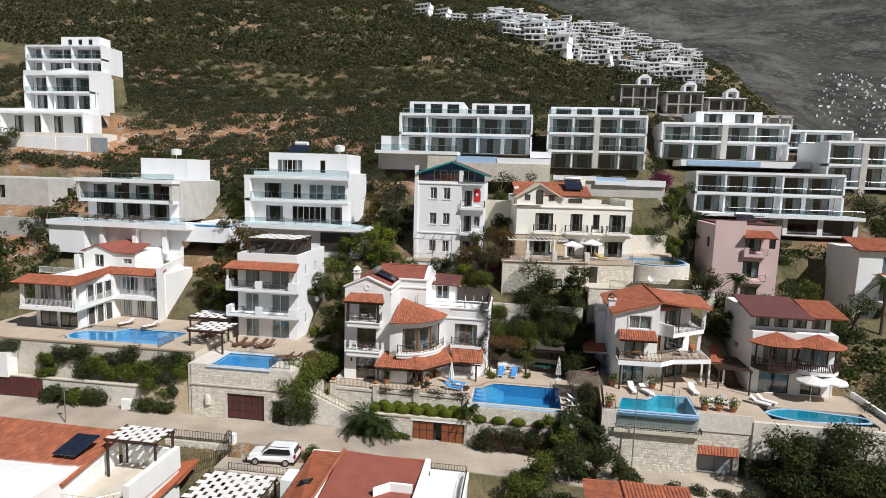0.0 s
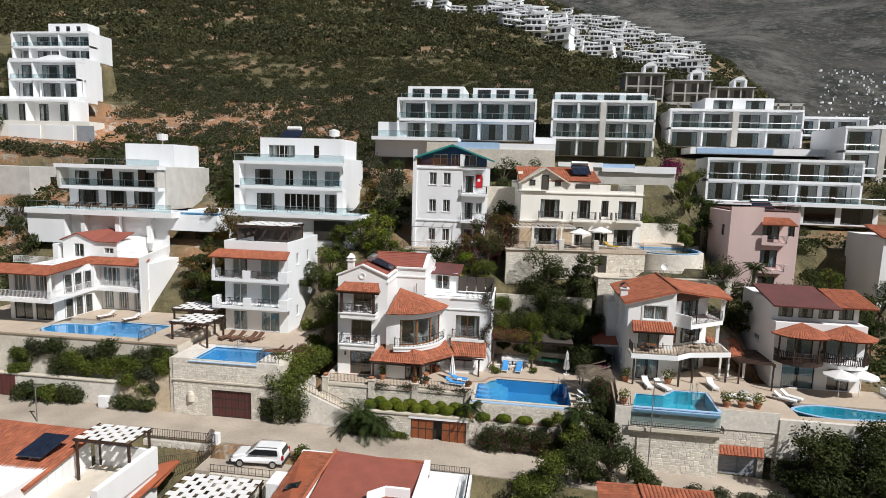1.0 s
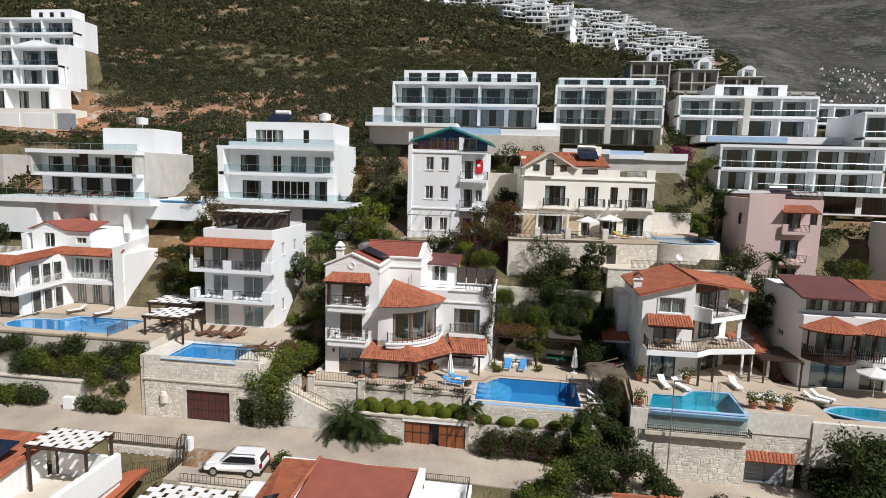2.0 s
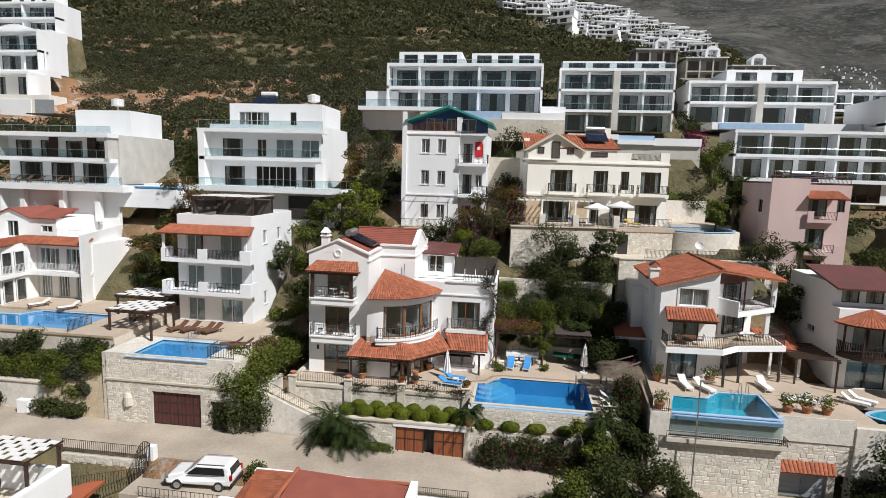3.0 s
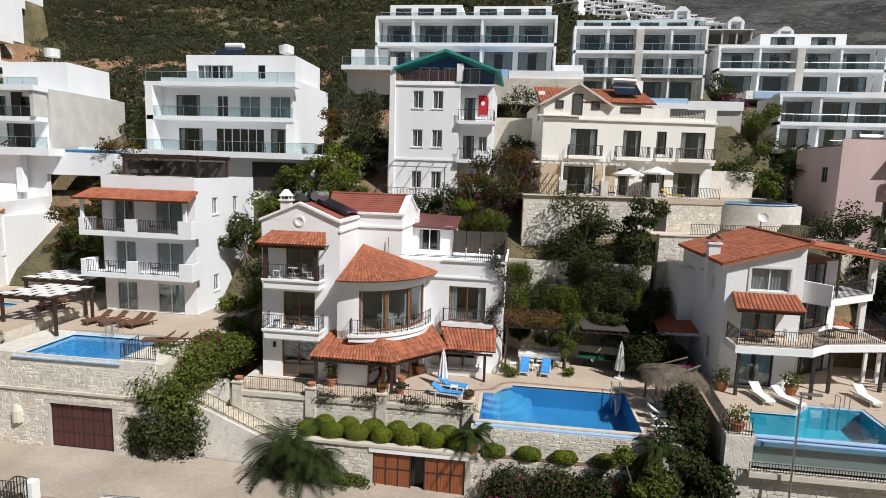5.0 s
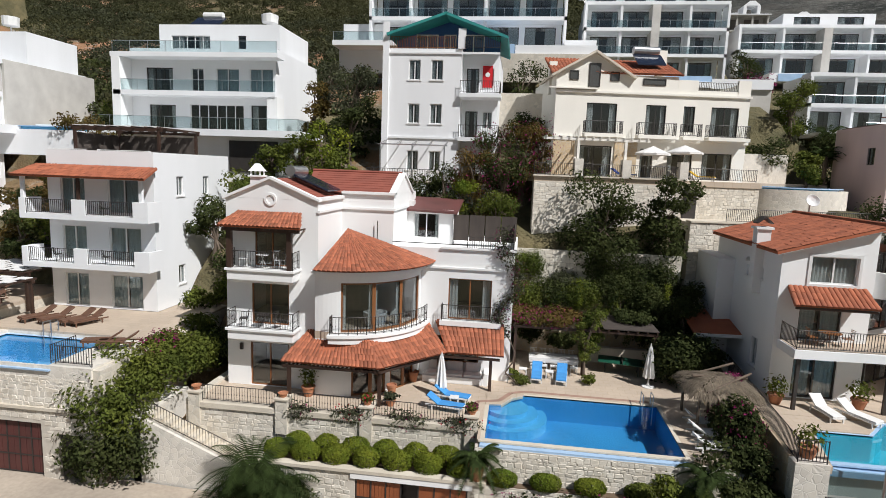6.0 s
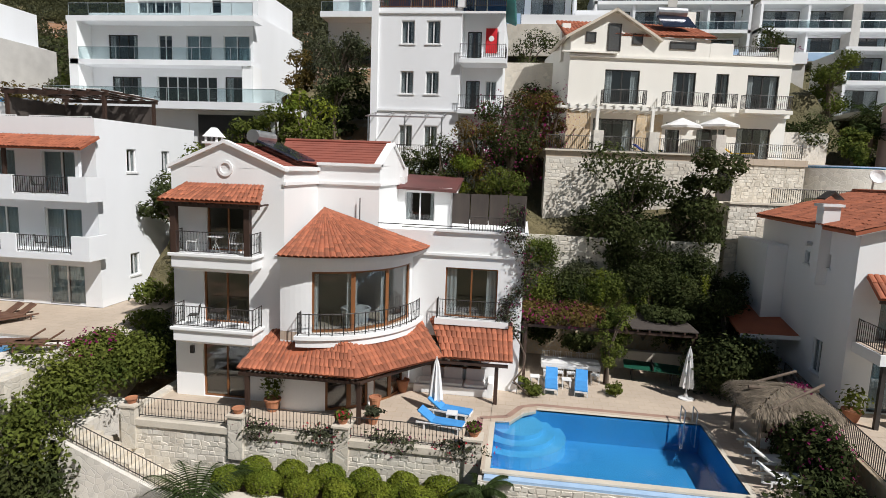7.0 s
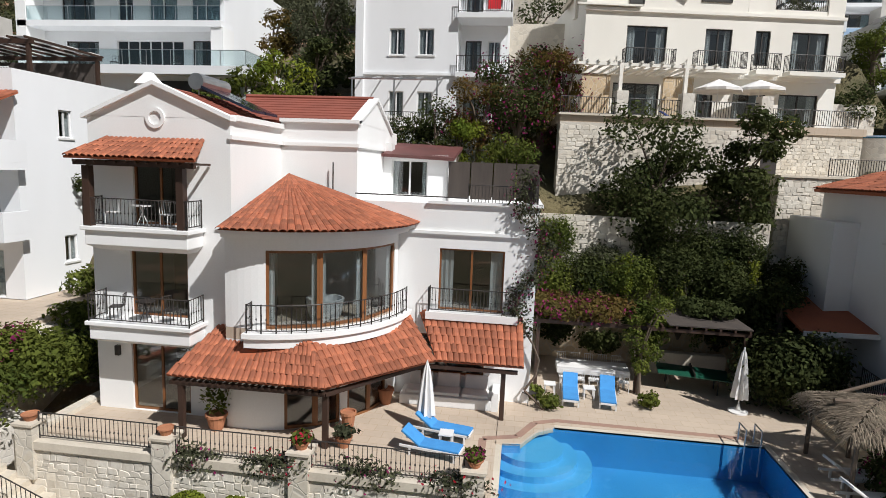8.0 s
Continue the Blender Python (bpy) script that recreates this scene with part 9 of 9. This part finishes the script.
for x in (11.6, 13.2, 17.0, 18.2):
    metal_chair((x, 59.5 if x < 15 else 61.6, 7.6), 90 if x in (11.6, 17.0) else -90, WOODFRAME if x < 15 else IRON, "balcony chair at a round table", "balcony chairs")
tub = thing("bathtub", "white freestanding tub behind the bay window", "bathtub", (-10.5, 59.5, 6.98))
part("tub_shell", Geo().lathe(-10.6, 59.6, 6.98, [(0.4, 0), (0.55, 0.1), (0.68, 0.75), (0.6, 0.76), (0.5, 0.2)], 18), WHITEPLASTIC, tub)
for x in (-33.5, -31.5, -29.5, -27):
    metal_chair((x, 76.9, 18.25), 20, IRON, "dark metal terrace chair", "terrace chairs")
for x in (-61, -59.4, -57.8, -55.5, -54, -52.4):
    lounger((x, 73.9, 18.0), -20, BROWNCLOTH, BROWNCLOTH, "brown sun lounger on a long terrace", "terrace loungers")

# ---- gardens ----
seed = 100
def ball_shrub(at, radii, mat, seed):
    """A clipped dome of small leaves on a twiggy frame."""
    dice = random.Random(seed)
    x, y, z = at
    t = thing("ball_shrub", "round clipped yellow-green shrub in a stone planter", "shrub", at, "clipped shrubs")
    stem, crown = Geo(), Geo()
    for i in range(5):
        a = 6.283 * i / 5
        stem.tube((x, y, z - 0.1), (x + radii[0] * 0.6 * math.cos(a), y + radii[1] * 0.6 * math.sin(a), z + radii[2] * 0.9), 0.03, 0.01, 5)
    part("stem", stem, BARK, t)
    for _ in range(3000):
        d = Vector((dice.gauss(0, 1), dice.gauss(0, 1), dice.gauss(0.25, 1))).normalized()
        r = (0.86 + 0.16 * dice.random()) * (1 + 0.05 * math.sin(5 * d.x + seed) * math.cos(4 * d.y + 3 * d.z))
        p = Vector((x + d.x * radii[0] * r, y + d.y * radii[1] * r, max(z - 0.05, z + radii[2] * 0.75 + d.z * radii[2] * r)))
        n = (d * 1.4 + Vector((dice.uniform(-1, 1), dice.uniform(-1, 1), dice.uniform(-1, 1)))).normalized()
        a = n.orthogonal().normalized()
        a.rotate(Matrix.Rotation(dice.uniform(0, 6.3), 3, n))
        b, w = n.cross(a), dice.uniform(0.03, 0.055)
        k = len(crown.v)
        crown.v += [tuple(p - a * w), tuple(p + b * w * 0.6), tuple(p + a * w), tuple(p - b * w * 0.6)]
        crown.f.append((k, k + 1, k + 2, k + 3))
    part("foliage", crown, mat, t)


for i in range(13):
    ball_shrub((-13.9 + 0.73 * i, 54.15 + 0.85 * (i % 2), 1.8), (0.62 + 0.05 * (i % 3), 0.55, 0.52), LIME, 60 + i)
for x in (-3.2, -1.3, 0.6, 2.7, 4.6):
    ball_shrub((x, 53.72, 1.8), (0.7, 0.36, 0.42), LIME if x < 2 else GREEN, 90 + int(x))
for i, (x, y, z, rx, ry, rz, mat) in enumerate(((-22.3, 53.4, 0.0, 2.4, 1.1, 1.8, DEEP), (-22.4, 53.7, 2.0, 2.5, 1.3, 1.7, GREEN), (-22.0, 55.8, 3.4, 2.3, 1.7, 1.6, GREEN), (-21.0, 58.6, 3.8, 1.7, 1.8, 1.4, GREEN), (-20.4, 61.2, 3.4, 1.2, 1.6, 1.2, DEEP), (-22.2, 58.0, 4.6, 1.0, 1.6, 0.9, GREEN))):
    shrub("creeper_bush", "large dense creeper bush tumbling over a terrace wall", (x, y, z), (rx, ry, rz), mat, 130 + i, 5200, 0.105, lumps=9, flowers=BLOSSOM if i == 5 else None)
for i, (x, y) in enumerate(((-20.6, 63.6), (-21.2, 66), (-20.6, 68.5), (-22.8, 70.5), (-20.8, 71.5))):
    tree("tree", "dense evergreen tree between two villas", (x, y, 3.4 if y < 67 else 6), 7.0 if y > 65 else 5.2, 1.9, DEEP if i % 2 else GREEN, 150 + i, 2600, 0.12, low=0.12)
palm((-14.6, 53.1, -0.4), 1.9, 2.9, 3, "bushy dragon-tree palm with drooping leaves", 46, 0.22)
palm((-13.2, 53.2, -0.4), 1.4, 2.4, 4, "bushy dragon-tree palm with drooping leaves", 40, 0.2)
shrub("trailing_shrub", "trailing green shrub spilling over the road wall", (-14.2, 53.1, -0.3), (2.4, 0.7, 0.8), DEEP, 170, 3400, 0.09, lumps=9)
shrub("trailing_shrub", "trailing leafy shrub along the foot of the wall", (-10.9, 53.2, -0.4), (1.4, 0.5, 0.35), GREEN, 171, 900, 0.09, lumps=6)
pot((-4.35, 53.8, 1.85), 0.36, 0.8, label="tall terracotta pot with small palm")
palm((-4.35, 53.8, 2.5), 0.5, 1.45, 9, "small palm with arching fronds in a pot", 20, 0.1)
for i, (x, z, rx, rz) in enumerate(((-2.4, -0.6, 1.5, 1.3), (0.0, -0.6, 1.7, 1.35), (2.2, -0.7, 1.4, 1.4), (4.6, -0.8, 1.5, 1.8))):
    shrub("bougainvillea", "dark bougainvillea mass with purple bracts on a road wall", (x, 53.0, z), (rx, 0.8, rz), DEEP, 180 + i, 3400, 0.085, lumps=9, flowers=BLOSSOM if i < 3 else None)
for i, (x, y, h, sp) in enumerate(((4.4, 52.6, 5.0, 1.6), (6.2, 53.1, 6.0, 1.8), (8.0, 53.0, 4.8, 1.5), (2.6, 48.6, 3.6, 1.9), (5.2, 49.2, 4.2, 2.1), (7.6, 49.5, 4.4, 2.0), (1.2, 45.6, 3.6, 2.0), (3.6, 45.0, 3.8, 2.0), (10.4, 50.6, 3.0, 1.5))):
    tree("tree", "dark leafy garden tree at the roadside", (x, y, road_z(x) - 0.6 if y > 48 else -2.4), h, sp, DEEP if i % 3 else GREEN, 200 + i, 3000, 0.11, low=0.1)
palm((5.2, 53.2, 1.0), 2.4, 1.6, 14, "slender yucca palm with narrow leaves", 26, 0.12)
for i, (x, y, h, sp) in enumerate(((24.4, 51.6, 5.6, 2.6), (27.4, 51.8, 6.2, 2.8), (30.6, 52.0, 6.2, 2.8), (34.0, 51.6, 6.5, 3.0), (26.0, 48.4, 4.4, 2.4), (30.0, 48.0, 4.6, 2.6), (34, 47.5, 5.0, 2.6), (38.2, 54.0, 8, 3.0), (37.6, 59.0, 9, 2.8), (40.5, 64, 9, 3.0))):
    tree("tree", "dark spreading tree with purple-tinged foliage", (x, y, road_z(x) - 0.8), h + 0.8, sp * 1.15, DEEP, 230 + i, 8000, 0.13, low=0.05, clumps=15)
for i, (x, z, rx, rz) in enumerate(((12.6, -1.8, 1.5, 1.2), (15.6, -1.8, 0.7, 2.0))):
    shrub("climbing_plant", "climbing plant on a stone wall", (x, 53.85, z), (rx, 0.4, rz), GREEN if i else DEEP, 250 + i, 1500, 0.1, lumps=7)
for i in range(5):
    shrub("climbing_plant", "dry leafy shrub beside the lower road", (14.5 + 2.2 * i, 50.0, road_z(16) - 0.3), (1.1, 0.8, 0.5), OLIVE, 260 + i, 700, 0.1)
# behind the main terrace
back = thing("terrace_wall", "low rubble terrace wall in the garden slope", "wall", (3, 68, 5), kind="structure")
part("wall_face", Geo().box(-3.0, 9.2, 68.2, 68.6, FLOOR - 0.2, 7.4), ORANGESTONE, back)
w = part("wall_face", Geo().box(-3.1, 7.8, 69.2, 69.6, 6.5, 10.4), MORTAR, back)
stones(w, Face("front", 69.2), -3.1, 7.8, 7.4, 10.4, 0.42, False, seed=51)
part("soil_bed", Geo().box(-3.0, 9.2, 68.6, 69.2, 6.6, 7.3), material("garden_soil", (0.17, 0.12, 0.08), (0.11, 0.08, 0.05), 0.95, 1.5, 10, 0.6), back)
for i, (x, y, z, rx, rz, mat) in enumerate(((-2.4, 67.6, 6.4, 1.0, 1.2, GREEN), (-0.6, 67.8, 6.6, 1.2, 1.2, DEEP), (1.4, 67.6, 6.8, 1.3, 1.1, GREEN), (3.4, 67.8, 6.6, 1.4, 1.5, DEEP), (5.6, 67.6, 6.2, 1.5, 1.6, DEEP), (-2.2, 68.9, 8.2, 1.1, 1.2, GREEN), (0.2, 68.9, 7.8, 1.0, 0.8, OLIVE), (2.6, 68.8, 8.2, 1.2, 1.3, DEEP), (4.6, 68.8, 8.0, 1.3, 1.3, DEEP), (6.6, 68.6, 7.8, 1.3, 1.3, DEEP))):
    shrub("climbing_plant", "dense green climber on garden terraces", (x, y, z), (rx, 0.8, rz), mat, 270 + i, 4200, 0.075, lumps=10)
for i, (x, y, h, sp) in enumerate(((7.6, 66.2, 5.2, 1.5), (8.3, 68.6, 5.6, 1.5), (8.6, 64.8, 3.0, 0.9))):
    tree("tree", "dark leafy tree filling the alley between two villas", (x, y, 3.4), h, sp, DEEP, 830 + i, 6000, 0.085, low=0.05, clumps=14)
# trails hanging down over the terrace walls
for i in range(16):
    dice = random.Random(800 + i)
    x, top = -2.6 + 0.62 * i, dice.uniform(7.4, 8.8)
    t = thing("hanging_vine", "thin leafy vine trailing down a garden wall", "vine", (x, 67.3, top))
    g, st = Geo(), Geo()
    long = dice.uniform(1.4, 2.6)
    st.tube((x, 67.6, top), (x + dice.uniform(-0.3, 0.3), 66.9, top - long), 0.02, 0.01, 5)
    for k in range(7):
        leaf_cloud(g, (x + dice.uniform(-0.18, 0.18), 67.5 - 0.6 * k / 6, top - long * k / 6), (0.26, 0.16, 0.3), 80, 0.055, dice, shell=0.1)
    part("stem", st, BARK, t), part("foliage", g, GREEN if i % 3 else LIME, t)
# Dark climbers added in place of the pergola's shade on the wall.
for i, (x, z, rx, rz) in enumerate(((-1.9, 4.4, 0.9, 0.9), (0.2, 4.0, 1.0, 0.7), (2.0, 4.9, 0.9, 0.8), (3.7, 5.0, 1.1, 0.9), (5.4, 4.6, 1.0, 1.1))):
    shrub("climbing_plant", "dark leafy climber added to darken the wall behind the pergola", (x, 67.75, z), (rx, 0.45, rz), DEEP, 340 + i, 1500, 0.1, lumps=7)
for i, (x, y, z, rx, ry, rz, mat, fl) in enumerate(((-2.4, 65.2, 6.3, 1.3, 1.6, 0.5, AUTUMN, BLOSSOM), (-0.3, 65.4, 6.3, 1.5, 1.6, 0.5, AUTUMN, BLOSSOM), (1.6, 64.8, 5.4, 0.8, 0.7, 0.9, GREEN, None), (4.4, 66.4, 6.5, 1.2, 1.4, 0.4, DEEP, None))):
    shrub("creeper", "creeper spreading over the timber pergola", (x, y, z), (rx, ry, rz), mat, 290 + i, 3600, 0.1, lumps=9, flowers=fl)
t = thing("creeper", "bougainvillea climbing the white villa's corner", "climber", (-3.5, 61.8, FLOOR))
g, fl, st = Geo(), Geo(), Geo()
dice = random.Random(17)
prev = Vector((-2.6, 61.5, FLOOR))
for i in range(14):
    nxt = Vector((-3.4 + 0.5 * math.sin(i * 0.9), 61.75, FLOOR + 0.62 * (i + 1)))
    st.tube(prev, nxt, 0.05 - 0.002 * i, 0.045 - 0.002 * i, 6)
    prev = nxt
    if i > 3:
        leaf_cloud(g, nxt, (0.62, 0.25, 0.45), 170, 0.075, dice, shell=0.1)
        leaf_cloud(fl, nxt, (0.7, 0.3, 0.45), 26, 0.06, dice, shell=0.5)
part("stem", st, BARK, t), part("foliage", g, OLIVE, t), part("blossom", fl, BLOSSOM, t)
tree("tree", "small gnarled tree growing through the pergola", (1.3, 63.9, FLOOR), 4.2, 1.0, GREEN, 301, 2200, 0.065, 0.09)
tree("olive_tree", "large grey-green olive tree below a stone wall", (2.4, 69.7, 9.6), 5.6, 3.0, DEEP, 302, 8000, 0.12, 0.14, low=0.12, clumps=14)
tree("olive_tree", "dark conifer beside an olive tree", (6.6, 69.7, 9.6), 5.8, 2.0, DEEP, 303, 6500, 0.12, 0.12, low=0.08, clumps=13)
shrub("shade_bush", "broad dark evergreen bush beside the terrace", (6.9, 63.6, FLOOR), (2.1, 1.5, 1.75), DEEP, 310, 9000, 0.1, lumps=12)
for i, (x, y, z, rx, rz) in enumerate(((6.4, 66.6, 5.0, 1.3, 1.6), (7.9, 67.4, 4.6, 1.3, 2.2), (5.4, 67.6, 7.0, 1.2, 0.9))):
    shrub("climbing_plant", "dark hanging creeper on the garden terrace", (x, y, z), (rx, 0.9, rz), DEEP, 312 + i, 3600, 0.1, lumps=9)
for i, (y, z, rz, fl) in enumerate(((53.7, 0.2, 1.5, None), (54.4, 1.6, 1.6, None), (55.4, 2.6, 1.7, BLOSSOM), (56.6, 2.8, 1.6, None), (57.6, 2.8, 1.3, BLOSSOM))):
    shrub("trailing_vine", "trailing vine spilling over the wall of the alley", (7.3, y, z), (0.85, 0.95, rz), DEEP, 316 + i, 3400, 0.09, flowers=fl, lumps=7)
for i in range(4):
    shrub("flowering_plant", "flowering creeper over the terrace railing", (-13.2 + 2.7 * i, 55.55, FLOOR - 0.4), (1.25, 0.35, 0.55), OLIVE, 320 + i, 700, 0.07, flowers=REDFLOWER if i % 2 else BLOSSOM, lumps=6)
for i, (x, y) in enumerate(((-2.4, 61.7), (1.5, 62.7), (-3.0, 62.6))):
    shrub("fern", "leafy fern at the edge of the terrace", (x, y, FLOOR), (0.5, 0.5, 0.32), GREEN, 330 + i, 420, 0.09)
# slope behind the main villa
for i, (x, y, h, sp, mat, fl) in enumerate(((-8.6, 71.6, 4.6, 2.2, DEEP, 0), (-6.4, 72.2, 5.2, 2.2, AUTUMN, 1), (-4.2, 71.8, 5.6, 2.1, DEEP, 1), (-3.0, 73.6, 6.4, 2.0, AUTUMN, 1), (-7.4, 70.6, 4.0, 1.3, LIME, 0), (-1.8, 74.2, 6.0, 1.5, AUTUMN, 1), (-5.4, 74.4, 5.4, 2.0, DEEP, 1), (-10.2, 72, 3.2, 1.6, DEEP, 0), (-4.8, 70.4, 3.2, 1.6, GREEN, 0))):
    z = down(x, y)
    tt = tree("tree", "leafy shrub tree on the slope behind the villa" if not fl else "bougainvillea tree with magenta blossom on the slope", (x, y, z), h, sp, mat, 340 + i, 2800, 0.1, low=0.1)
    if fl:
        g = Geo()
        leaf_cloud(g, (x, y, z + h * 0.6), (sp, sp, h * 0.42), 260, 0.09, random.Random(i), shell=0.75)
        part("blossom", g, BLOSSOM, tt)
for i, (x, y, h, sp, mat) in enumerate(((-18.5, 81, 6.6, 2.6, OLIVE), (-19.0, 74.6, 5.2, 2.2, LIME), (-17.0, 73.0, 4.2, 1.8, GREEN), (-17.6, 77.5, 4.8, 2.0, DEEP), (-21.5, 80, 5.5, 1.8, AUTUMN), (-3.4, 88, 5.5, 2.6, DEEP), (0.5, 90, 4.5, 2.0, DEEP), (-3.0, 79.5, 4.0, 1.6, DEEP),
                                      (16.5, 88, 5.0, 2.2, GREEN), (19.5, 87, 4.6, 2.0, DEEP), (22.5, 90, 5.5, 2.2, GREEN), (24.5, 95, 6.5, 2.4, DEEP), (22.5, 103, 6.0, 2.4, DEEP), (25.8, 90, 5.0, 2.2, DEEP), (21.0, 82.5, 3.5, 1.6, GREEN),
                                      (22.8, 73, 5.0, 2.2, DEEP), (25.4, 73.5, 4.4, 2.0, DEEP), (29.5, 73.5, 5.0, 2.3, DEEP), (33.5, 74.5, 6.5, 2.6, DEEP), (36.2, 77, 6.5, 2.4, GREEN), (36, 86, 7.5, 2.6, DEEP), (33.0, 69.5, 5.5, 2.3, DEEP), (36.5, 71, 6, 2.4, DEEP), (23.2, 68.6, 4.2, 1.9, DEEP), (40, 73, 6, 2.5, DEEP),
                                      (-38.6, 66.6, 3.6, 1.8, DEEP), (-36.0, 66.2, 3.8, 1.9, GREEN), (-39.8, 67.6, 4.4, 1.7, AUTUMN), (-34.9, 68.5, 4.6, 1.8, DEEP), (-37.2, 69.0, 4.8, 2.0, AUTUMN), (-23.8, 64.4, 4.0, 1.7, GREEN), (-24.2, 67.0, 4.6, 1.8, DEEP), (-23.0, 69.0, 5.0, 1.9, GREEN), (-22.6, 62.0, 3.0, 1.5, GREEN), (-20.8, 74.5, 4.6, 2.0, GREEN), (-23.6, 73.0, 4.0, 1.9, DEEP), (-17.8, 70.8, 3.4, 1.6, DEEP), (-14.0, 71.6, 2.8, 1.5, GREEN), (-37.5, 73.8, 5.8, 2.4, AUTUMN), (-35.5, 72.6, 4.8, 2.2, AUTUMN), (-40.5, 74.5, 5.2, 2.0, AUTUMN), (-39.0, 71, 3.6, 1.8, DEEP), (-36.8, 69.4, 2.8, 1.6, DEEP), (-40.6, 69.5, 3.0, 1.5, DEEP), (-23.8, 76, 4.0, 1.8, GREEN),
                                      (-44.5, 86, 3.4, 2.2, DEEP), (-41.5, 82, 3.4, 2.0, GREEN), (-44.0, 78.8, 3.0, 1.9, OLIVE), (-20.5, 90, 5.0, 2.6, DEEP), (-24.5, 92, 4.5, 2.4, OLIVE))):
    tree("tree", "leafy garden tree on the terraced slope", (x, y, down(x, y)), h, sp, mat, 400 + i, 2400, 0.13, low=0.1)
for i, (x, y, h, rch) in enumerate(((26.8, 92, 4.5, 2.4), (24.2, 86.5, 3.4, 2.2), (33.5, 97.5, 3.5, 2.2), (27.2, 75.5, 6.0, 2.3), (44.5, 75.5, 6.5, 2.3), (47.5, 108.0, 2.5, 2.2), (-9.8, 71.2, 1.0, 1.2))):
    palm((x, y, down(x, y)), h, rch, 500 + i, "fan of palm fronds on a rough trunk", 24, 0.2)
shrub("bougainvillea", "magenta bougainvillea beside a modern villa", (23.2, 101.5, down(23.2, 101.5)), (1.8, 1.5, 2.2), BLOSSOM, 520, 1500, 0.16, lumps=8)
# hedges along the western garden wall
for i, (x, z, rx, rz, mat) in enumerate(((-38.4, 2.2, 1.3, 0.8, GREEN), (-36.4, 2.9, 1.4, 0.8, OLIVE), (-34.6, 3.6, 1.2, 0.9, GREEN), (-35.6, 1.6, 0.7, 0.9, OLIVE))):
    shrub("creeper_bush", "creeper hanging over an ochre stone wall", (x, 53.6, z), (rx, 0.5, rz), mat, 710 + i, 2200, 0.085, lumps=8)
for i in range(9):
    shrub("hedge_shrub", "unkempt leafy shrub below a pool terrace", (-51.5 + 2.0 * i, 54.7, 3.4 + 0.6 * (i % 3)), (1.4, 0.6, 0.9 + 0.25 * (i % 2)), (GREEN, OLIVE, DEEP)[i % 3], 700 + i, 1700, 0.1, lumps=8)

for i, (x, y, z, rx, rz, mat) in enumerate(((-46.6, 54.6, 2.3, 1.7, 1.5, DEEP), (-43.8, 54.6, 2.3, 1.3, 1.3, GREEN), (-41.4, 54.6, 2.4, 1.5, 1.5, GREEN), (-38.2, 54.4, 2.6, 1.7, 1.4, GREEN), (-35.8, 54.4, 2.8, 1.5, 1.5, DEEP), (-34.6, 54.4, 3.6, 0.9, 1.2, GREEN), (-49.8, 53.2, 0.1, 1.6, 1.1, DEEP), (-47.0, 53.2, 0.1, 1.6, 1.0, GREEN), (-44.6, 53.2, 0.1, 1.3, 1.2, DEEP), (-38.6, 53.1, 0, 1.4, 0.8, DEEP), (-36.4, 53.2, 0, 1.1, 0.7, DEEP), (-51.5, 54.6, 2.3, 1.4, 0.7, GREEN), (-36.8, 54.0, 1.0, 1.3, 1.0, GREEN), (-56.0, 54.6, 4.9, 1.5, 0.7, OLIVE))):
    shrub("hedge_shrub", "leafy hedge shrub along a garden wall", (x, y, z), (rx, 0.9, rz), mat, 540 + i, 2400, 0.1, lumps=8)
for i, (x, y) in enumerate(((-57, 45.5), (-20.2, 44.0), (-17.8, 47.4), (-48, 46.2), (-60, 51), (0.5, 47.4))):
    shrub("roadside_shrub", "loose green roadside shrub", (x, y, down(x, y)), (0.8, 0.8, 0.9), GREEN, 570 + i, 900, 0.1)
palm((-47.8, 53.1, 0.3), 0.8, 1.6, 580, "agave-like palm by the road", 20, 0.14)
for i, (x, y) in enumerate(((-63.5, 67), (-66, 72), (-69, 66), (-70.5, 75), (-74, 70), (-110, 116), (-119, 112), (-103, 103))):
    tree("tree", "garden tree on the western slope", (x, y, down(x, y)), 5, 2.4, DEEP, 590 + i, 1800, 0.15, low=0.1)
